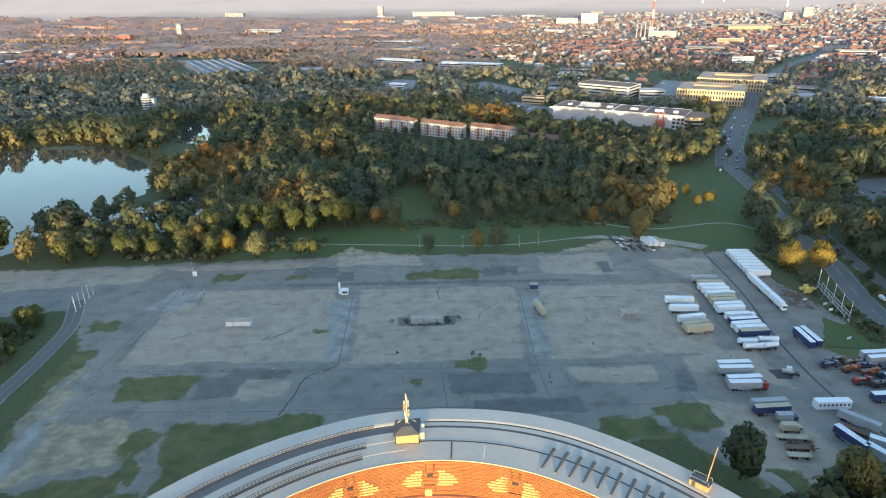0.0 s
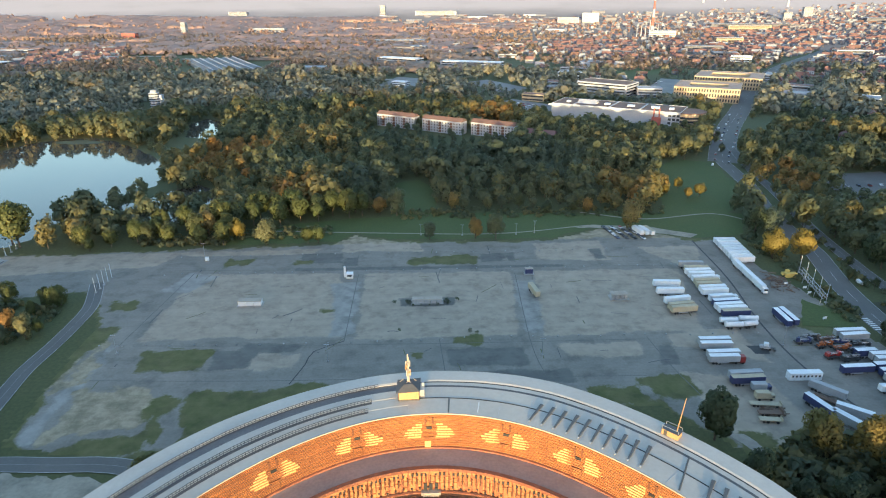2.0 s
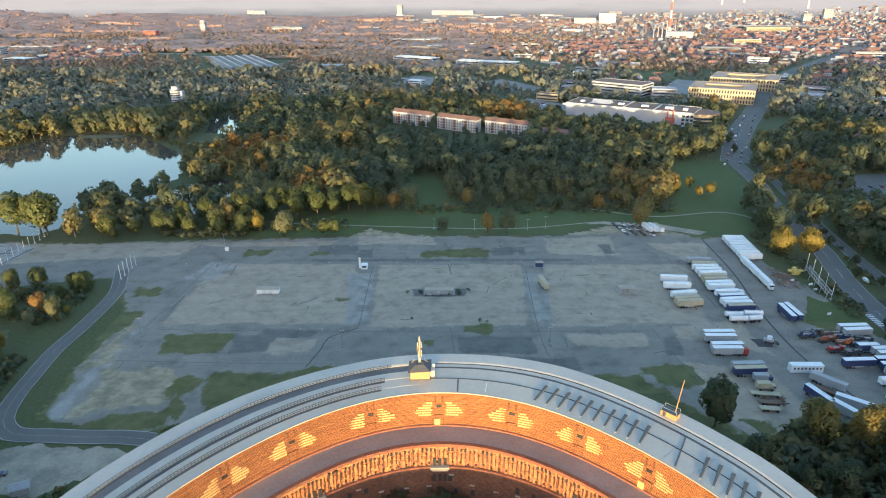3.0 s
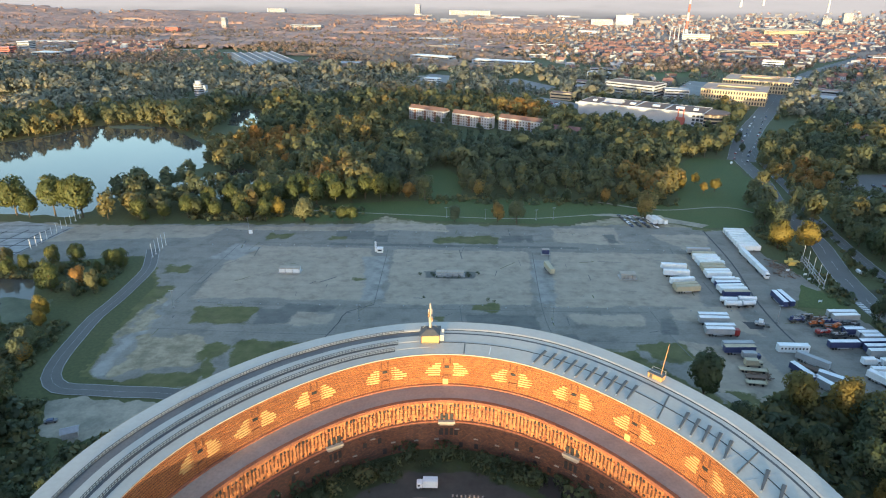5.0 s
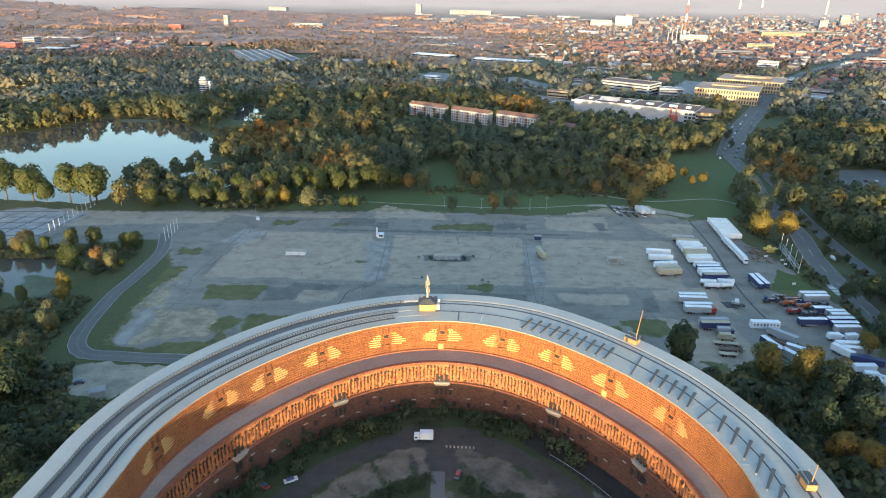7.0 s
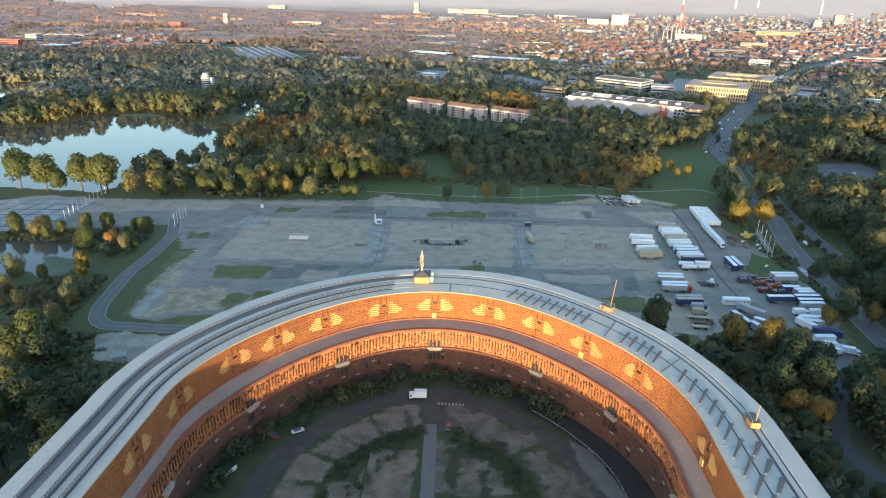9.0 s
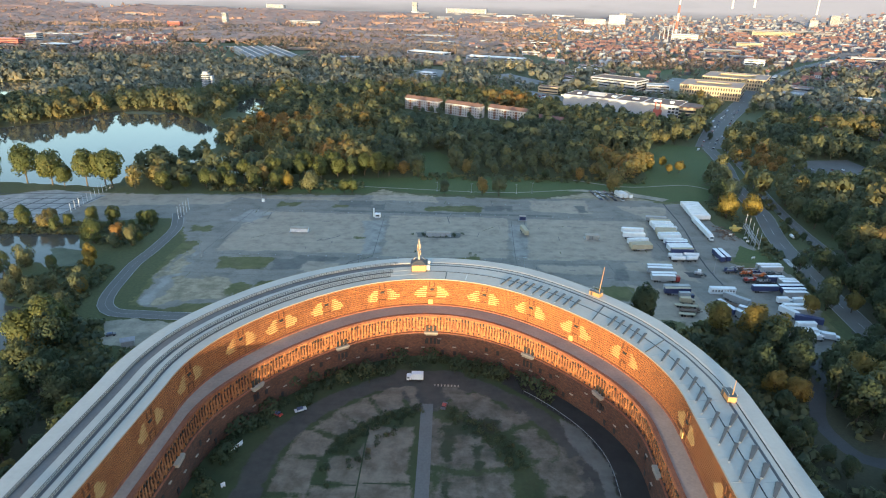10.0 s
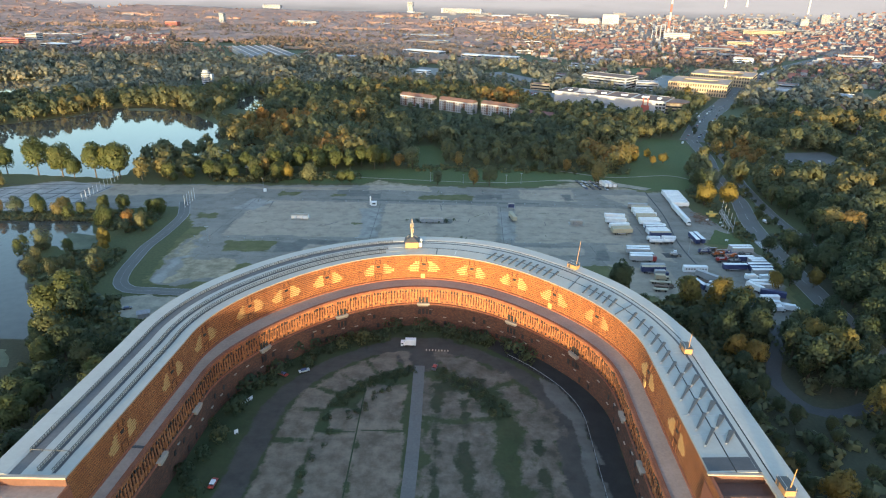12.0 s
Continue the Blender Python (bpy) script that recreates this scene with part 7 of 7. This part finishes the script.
for k in range(34):
    placed("beam", BEAM, pose(r2.uniform(-4, 4), r2.uniform(-2, 2), r2.uniform(0, 0.9), 0, 0, r2.uniform(0, 180)) @ Matrix.Diagonal((r2.uniform(1, 4), 1, 1, 1)), pile)
lorry_trailer(193.5, -113.4, -48, 13.0, GREY, GREY, "grey trailer standing aslant")
lorry_trailer(184.8, -122.6, -72, 12.0, BLUE, WHITE, "dark blue trailer with a white roof")
flat_trailer(192.0, -118.8, -46, 12.0, RUST, "dark flat trailer with rusty load")
lorry_trailer(195.0, -127.0, -40, 12.0, GREY, WHITE, "grey trailer with a white roof")
lorry_trailer(189.5, -131.0, -62, 10.0, GREY, WHITE, "grey trailer with a white roof")
for x, y, a, l, s, tp in ((228.5, -72.0, 2, 13.4, GREY, WHITE), (228.5, -75.6, 4, 12.5, GREY, WHITE), (224.6, -88.6, 2, 9, BLUE, WHITE), (229.2, -91.4, 2, 9, GREY, WHITE), (229.3, -94.6, 2, 8.6, GREY, WHITE), (213.6, -100.2, 2, 13.2, BLUE, WHITE),
                          (227.4, -98.8, 3, 12.6, BLUE, WHITE), (227.0, -103.0, 2, 12.4, BLUE, WHITE), (226.0, -106.8, 2, 11.6, GREY, WHITE), (219.5, -121.0, -2, 13.2, WHITE, WHITE), (213.2, -126.0, -60, 9.4, WHITE, WHITE),
                          (219.0, -133.4, -23, 12, BLUE, BLUE), (214.6, -139.0, 2, 9, WHITE, WHITE), (219.0, -125.4, -8, 11, GREY, WHITE)):
    lorry_trailer(x, y, a, l, s, tp, ("blue" if s is BLUE else "white" if s is WHITE else "grey") + " trailer in the crowded corner yard", WHITE if x in (213.2, 219.5) else None)
for x, y, a, s, c in ((217.5, -113.0, 2, WHITE, WHITE), (225.0, -113.2, 8, WHITE, BLUE), (215.4, -144.0, -9, WHITE, WHITE), (221.0, -148.0, -20, WHITE, WHITE), (214.0, -149.0, 10, WHITE, WHITE)):
    box_lorry(x, y, a, s, c)
for k, (x, y, a, m) in enumerate(((210.5, -73.6, 2, DARKSTEEL), (212.5, -80.4, 8, ORANGE), (218.8, -83.0, 2, ORANGE), (211.5, -88.8, 5, RED), (220.5, -78.6, -12, BLUE), (217.0, -91.0, 4, DARKSTEEL), (227.9, -81.4, -5, DARKSTEEL),
                                  (224.0, -84.8, 6, DARKSTEEL), (205.8, -76.6, 4, BLUE), (216.0, -76.0, 0, RUST))):
    t = thing("fairground_wagon", pose(x, y, 0.1, 0, 0, a), "folded fairground ride on a low lorry", "fairground ride", "folded fairground rides")
    part("deck", box(blank(), 0, 0, 0.8, 8.0, 2.4, 0.5), DARKSTEEL, t)
    for i in range(7):
        part("ride_piece", block(-3.2 + i * 1.0, r2.uniform(-0.5, 0.5), 1.3, r2.uniform(0.5, 1.3), r2.uniform(0.8, 2.1), r2.uniform(0.5, 2.0), r2.uniform(-12, 12), 0.08), m, t)
    for i in range(4):
        part("arm", rod(blank(), (-3.6, r2.uniform(-0.9, 0.9), 2.0 + 0.2 * i), (3.6, r2.uniform(-0.9, 0.9), 2.2 + 0.25 * i), 0.12), STEEL, t)
    wheels(t, (-2.8, -1.5, 2.6), 1.0)
lorry_trailer(97.2, -23.6, -80, 11.6, BEIGE, BEIGE, "beige trailer with a yellow side standing alone")
# office container with a row of windows
t = thing("office_container", pose(190.7, -102.8, 0.1, 0, 0, -1), "long white office container with small windows", "container")
part("wall", box(blank(), 0, 0, 0.0, 13.0, 2.8, 3.2, bevel=0.05), WHITE, t)
part("roof", box(blank(), 0, 0, 3.2, 13.1, 2.9, 0.12), WHITE, t)
for k in range(8):
    w = part("window", box(blank(), -5.2 + k * 1.5, -1.43, 1.5, 0.75, 0.08, 0.9), TRIM, t)
    part("pane", box(blank(), -5.2 + k * 1.5, -1.48, 1.56, 0.62, 0.06, 0.76), GLASS, w)
# a small loader on a dark stain
tagged(sheet("oil_stain", [(180, -77), (188, -78), (187, -85), (181, -84)], TAR, 0.2, rough=1.5), "dark oil stain on the asphalt", "stain", kind="structure")
t = thing("wheel_loader", pose(187, -81, 0.1, 0, 0, -20), "small white-cabbed wheel loader", "loader")
part("body", box(blank(), -0.6, 0, 0.8, 4.0, 2.0, 1.1, bevel=0.1), GREY, t)
c = part("cab", box(blank(), -0.2, 0, 1.9, 1.8, 1.7, 1.4, bevel=0.1), WHITE, t)
part("window", box(blank(), 0.72, 0, 2.3, 0.06, 1.4, 0.8), GLASS, c)
part("bucket", box(blank(), 3.2, 0, 0.2, 1.0, 2.4, 0.9, bevel=0.1), DARKSTEEL, t)
part("boom", box(blank(), 2.1, 0, 1.0, 2.0, 0.9, 0.35), DARKSTEEL, t)
wheels(t, (-1.6, 1.2), 1.0, z=0.6)
# the little corner car park and three trailers beside it
for row in range(4):
    for k in range(5):
        parked_car(158 + row * 5.2 + k * 0.9, 69 - k * 4.6 - row * 0.6, -78 + (row % 2) * 6)
for k in range(3):
    lorry_trailer(176.5 + k * 3.4, 57.5 - k * 0.4, -78, 10.5, WHITE, WHITE if k < 2 else BEIGE, "white trailer beside a row of parked cars")


# transformer housings, kiosk and small things on the parking ground
def low_housing(x, y, w, d, h, mat, label, boxes):
    t = thing("service_block", pose(x, y, 0.1), label, "service block", "service blocks on the parking ground")
    part("base", box(blank(), 0, 0, 0, w + 1, d + 1, 0.35, bevel=0.08), CONCRETE, t)
    for k in range(boxes):
        u = -w / 2 + (k + 0.5) * w / boxes
        c = part("cabinet", box(blank(), u, 0, 0.35, w / boxes - 0.3, d - 0.6, h, bevel=0.08), mat, t)
        part("lid", box(blank(), u, 0, 0.35 + h, w / boxes - 0.1, d - 0.4, 0.15), TRIM, c)


low_housing(-44, -29, 11.4, 4.6, 2.2, WHITE, "row of three pale cabinets on a concrete base", 3)
low_housing(43, -30.4, 15, 4.0, 1.8, GREY, "long grey concrete service block ringed by weeds", 5)
low_housing(138.6, -30, 8.4, 5.0, 2.2, CONCRETE, "grey concrete service block with four cabinets", 4)
low_housing(98.6, 1.2, 4.4, 3.2, 2.6, BLUE, "small dark blue cabin with a pale roof", 1)
for x, y, s in ((33.5, -30, 0.6), (34.5, -32, 0.5), (52.5, -30, 0.7), (53.5, -32, 0.6), (58, -29, 0.6), (27, -30, 0.5), (36, -33.6, 0.35), (48, -33.5, 0.4), (40, -33.5, 0.3), (44, -33.4, 0.3), (43, -27, 0.5), (62, -60, 0.5), (65, -61, 0.4), (30, -58, 0.4)):
    shrub(x, y, s)
t = thing("ticket_kiosk", pose(0.5, 0.5, 0.1), "white kiosk with a tall white sign pillar", "kiosk")
part("hut", box(blank(), 1.2, 0, 0, 3.6, 3.0, 2.8, bevel=0.06), WHITE, t)
part("pillar", box(blank(), -1.4, 0.6, 0, 1.0, 0.8, 6.2, bevel=0.05), WHITE, t)
part("window", box(blank(), 1.2, -1.53, 1.1, 2.4, 0.06, 1.0), GLASS, t)
for x, y, h in ((-84, 28.5, 10), (-90, -72, 9), (1, -82, 8), (91, -81, 8), (196, -78, 9), (-30, 60, 8), (112, 62, 8), (40, 62, 7), (66, 60, 7), (100, 60, 7)):
    t = thing("lamp_mast", pose(x, y, 0.06), "slim steel lamp mast with a small head", "lamp post", "lamp masts")
    b = blank()
    rod(b, (0, 0, 0), (0, 0, h), 0.16, 0.09)
    part("pole", b, STEEL, t)
    part("head", box(box(blank(), 0.5, 0, h, 1.2, 0.3, 0.16), -0.5, 0, h, 1.2, 0.3, 0.16), STEEL, t)
    part("foot", box(blank(), 0, 0, 0, 0.9, 0.9, 0.5), CONCRETE, t)
part("foot_block", box(blank(), 0, 0, 0, 2.0, 1.4, 2.2, bevel=0.05), WHITE, None)
fb = bpy.data.objects["foot_block"]
fb.name = "switch_cabinet"
fb.matrix_basis = pose(-82.6, 27.4, 0.1)
tagged(fb, "white switch cabinet at the foot of a mast", "cabinet")
# marker stones over the parking ground
STONE = shared("marker_stone", box(blank(), 0, 0, 0, 0.8, 0.5, 0.5, bevel=0.08), CONCRETE)
r3 = random.Random(8)
for k in range(90):
    row = k % 3
    x = -100 + (k // 3) * 10.0 + r3.uniform(-1, 1)
    y = (-66.5, 8.5, 33)[row] + r3.uniform(-1.2, 1.2)
    o = placed("marker_stone", STONE, pose(x, y, 0.14, 0, 0, r3.uniform(0, 90)), None)
    tagged(o, "small grey marker stone on the asphalt", "stone", "marker stones")


# flag poles by the gates
def pole_row(x0, y0, x1, y1, n, h, label):
    for k in range(n):
        u = k / max(1, n - 1)
        t = thing("flag_pole", pose(x0 + (x1 - x0) * u, y0 + (y1 - y0) * u, 0.1), label, "pole", "poles at the gate")
        b = blank()
        rod(b, (0, 0, 0), (0, 0, h), 0.14, 0.1)
        part("pole", b, WHITE, t)
        part("foot", box(blank(), 0, 0, 0, 1.0, 1.0, 0.5), CONCRETE, t)
        part("cap", rod(blank(), (0, 0, h), (0, 0, h + 0.25), 0.16, 0.05), GREY, t)


pole_row(-127, -12, -127, 6, 5, 8.5, "white pole of the gate by the road")
pole_row(-202, -4, -204, 51, 11, 6.5, "white pole in the row beside the paved yard")
# lorry, car and small things in the court
box_lorry(37.2, -187.0, 180, WHITE, WHITE, 6.6, "white box lorry in the shaded court")
parked_car(48.8, -203.8, 75, False)
for x, y, a in ((-11, -210.7, 150), (-3.2, -208, 30), (-18, -270, 85)):
    parked_car(x, y, a)
for k in range(8):
    o = placed("bollard", shared("bollard", box(blank(), 0, 0, 0, 0.5, 0.5, 0.6), TRIM) if k == 0 else bpy.data.objects["bollard"].data, pose(45 + k * 1.3, -190.5 - 0.05 * k, 0.15), None)
    tagged(o, "small pale bollard in the court", "bollard", "bollards in the court")
t = thing("site_fence", Matrix(), "low dark fence with posts along the court apron", "fence")
line = [ring(70 - k * 4.0, 58.0) for k in range(36)]
for k, p in enumerate(line):
    part("post", box(blank(), p.x, p.y, 0.1, 0.25, 0.25, 1.6), DARKSTEEL, t)
    if k:
        q0 = line[k - 1]
        b = blank()
        rod(b, (q0.x, q0.y, 1.3), (p.x, p.y, 1.3), 0.09)
        part("rail", b, STEEL, t)
t = thing("white_shed", pose(80.5, -281, 0.1, 0, 0, 4), "small white shed in the weedy court", "shed")
part("wall", box(blank(), 0, 0, 0, 2.4, 2.6, 2.2), WHITE, t)
part("roof", box(blank(), 0, 0, 2.2, 2.7, 2.9, 0.15), WHITE, t)
for x, y, a, l in ((-19.6, -228.6, 62, 5), (-18.4, -246, 40, 1.4)):
    t = thing("white_barrier", pose(x, y, 0.1, 0, 0, a), "short white hoarding in the court", "barrier")
    part("panel", box(blank(), 0, 0, 0.2, l, 0.15, 1.4), WHITE, t)
    part("foot", box(box(blank(), -l / 3, 0, 0, 0.4, 0.8, 0.2), l / 3, 0, 0, 0.4, 0.8, 0.2), CONCRETE, t)
# cars on the avenue and in far car parks
for x, y, a, v in ((268, -20, 85, True), (262, 60, 80, False), (330, 262, 70, False), (352, 342, 62, False), (346, 330, 62, False), (366, 366, 60, True), (340, 300, 65, False), (372, 390, 60, False)):
    parked_car(x, y, a, v)
for k in range(40):
    parked_car(320 + (k % 8) * 9 + (k // 8) * 14, 716 + (k // 8) * 16 - (k % 8) * 5, -30)
for k in range(24):
    parked_car(135 + (k % 8) * 6 + (k // 8) * 7, 535 + (k // 8) * 12 - (k % 8) * 3, -30, k % 5 == 0)
for k in range(26):
    u = k / 26
    parked_car(300 + 130 * u + (7 if k % 2 else -6), 215 + 245 * u + r3.uniform(-3, 3), 60, k % 6 == 0)
for k in range(10):
    parked_car(362 + (k % 5) * 9, 120 + (k // 5) * 30, 80)
# yellow excavator and scaffold heap beside the line of trailers
t = thing("gantry_heap", pose(226, -16, 0.1), "dark heap of stored fairground steelwork", "steelwork")
for k in range(50):
    placed("beam", BEAM, pose(r3.uniform(-6, 6), r3.uniform(-12, 10), r3.uniform(0, 1.6), 0, 0, r3.uniform(0, 180)) @ Matrix.Diagonal((r3.uniform(1, 5), 1.2, 1.2, 1)), t)
t = thing("yellow_container", pose(237, -10, 0.1, 0, 0, 2), "small yellow steel storage container", "container")
part("wall", box(blank(), 0, 0, 0, 6, 2.4, 2.4, bevel=0.05), YELLOW, t)
part("door", box(blank(), 3.0, 0, 0.1, 0.08, 2.1, 2.1), RUST, t)
pole_row(244.5, -5, 238, -40, 5, 10.0, "white pole along the avenue fence")
# lattice gantry lying beside the avenue fence
t = thing("lattice_gantry", pose(238.8, -25.7, 0.1, 0, 0, 78.6), "grey steel lattice girder standing on legs", "steelwork")
for dy in (-0.9, 0.9):
    for z in (3.2, 5.0):
        part("chord", rod(blank(), (-17, dy, z), (17, dy, z), 0.16), STEEL, t)
LACE = shared("lacing", rod(blank(), (0, 0, 0), (2.6, 0, 1.8), 0.09), STEEL)
for k in range(13):
    for dy in (-0.9, 0.9):
        placed("lacing", LACE, pose(-17 + 2.6 * k, dy, 3.2) if k % 2 else pose(-17 + 2.6 * k + 2.6, dy, 3.2, 0, 0, 180), t)
for k in range(5):
    for dy in (-1.4, 1.4):
        part("leg", rod(blank(), (-16 + 8 * k, dy, 0), (-16 + 8 * k, dy * 0.6, 5.2), 0.18), STEEL, t)
# yellow loader beside the stored steelwork
t = thing("yellow_loader", pose(236, -8.5, 0.1, 0, 0, 4), "yellow wheel loader beside stored steelwork", "loader")
part("body", box(blank(), -0.8, 0, 0.8, 4.6, 2.2, 1.3, bevel=0.12), YELLOW, t)
c = part("cab", box(blank(), -0.2, 0, 2.1, 1.8, 1.8, 1.4, bevel=0.1), YELLOW, t)
part("window", box(blank(), 0.72, 0, 2.4, 0.06, 1.5, 0.8), GLASS, c)
part("boom", box(blank(), 2.2, 0, 1.2, 2.4, 1.0, 0.35), YELLOW, t)
part("bucket", box(blank(), 3.6, 0, 0.2, 1.1, 2.6, 1.0, bevel=0.1), DARKSTEEL, t)
wheels(t, (-2.0, 1.3), 1.05, z=0.6)
# bare trailer frame on the grass by the hall
t = thing("trailer_frame", pose(162.5, -145, 0.2, 0, 0, -16), "bare grey steel trailer frame lying on grass", "trailer frame")
for dy in (-1.15, 1.15):
    part("side_beam", box(blank(), 0, dy, 0.5, 7.2, 0.3, 0.4), GREY, t)
for dx in (-3.5, 0.2, 3.5):
    part("cross_beam", box(blank(), dx, 0, 0.5, 0.3, 2.1, 0.35), GREY, t)
wheels(t, (-1.6,), 1.0)
# worn dirt track and bare ground beside the hall's dark tree
tagged(sheet("dirt_track", [(146, -134), (151, -135), (155, -142), (156, -152), (153, -160), (151, -159), (152.5, -149), (150, -141)], GRAVEL, 0.14, step=1.0, rough=1.6), "pale worn dirt track curving past trees", "path", kind="structure")
# white sign boards and bollards by the fence
for x, y in ((236, -25), (235, -31), (227, -57), (229, -20)):
    t = thing("sign_board", pose(x, y, 0.1, 0, 0, 12), "white board on two short posts", "sign")
    part("board", box(blank(), 0, 0, 0.7, 2.2, 0.12, 1.1), WHITE, t)
    for u in (-0.8, 0.8):
        part("post", box(blank(), u, 0, 0, 0.12, 0.12, 0.7), STEEL, t)
# zebra crossing on the avenue
zc = tagged(sheet("crossing", [(243.5, -67.5), (247.5, -67.5), (248.5, -55.5), (244.5, -55.5)], ROAD, 0.2, step=0), "worn white zebra crossing on the avenue", "crossing", kind="structure")
for k in range(7):
    part("stripe", block(246 + 0.06 * k, -66.7 + 1.7 * k, 0.2, 3.4, 0.8, 0.02, 4), PAINT, zc)
# timber stacks and a stair by the wooded bank
t = thing("shed", pose(-86, -166, 0.1, 0, 0, 24), "small weathered grey shed by the gravel patch", "shed")
part("wall", box(blank(), 0, 0, 0, 5.0, 3.4, 2.4), CONCRETE, t)
part("roof", gable(blank(), 0, 0, 2.4, 5.0, 3.4, 1.2), GREYROOF, t)
for x, y, a in ((-97, -159, 20), (-101, -166, 60)):
    parked_car(x, y, a)
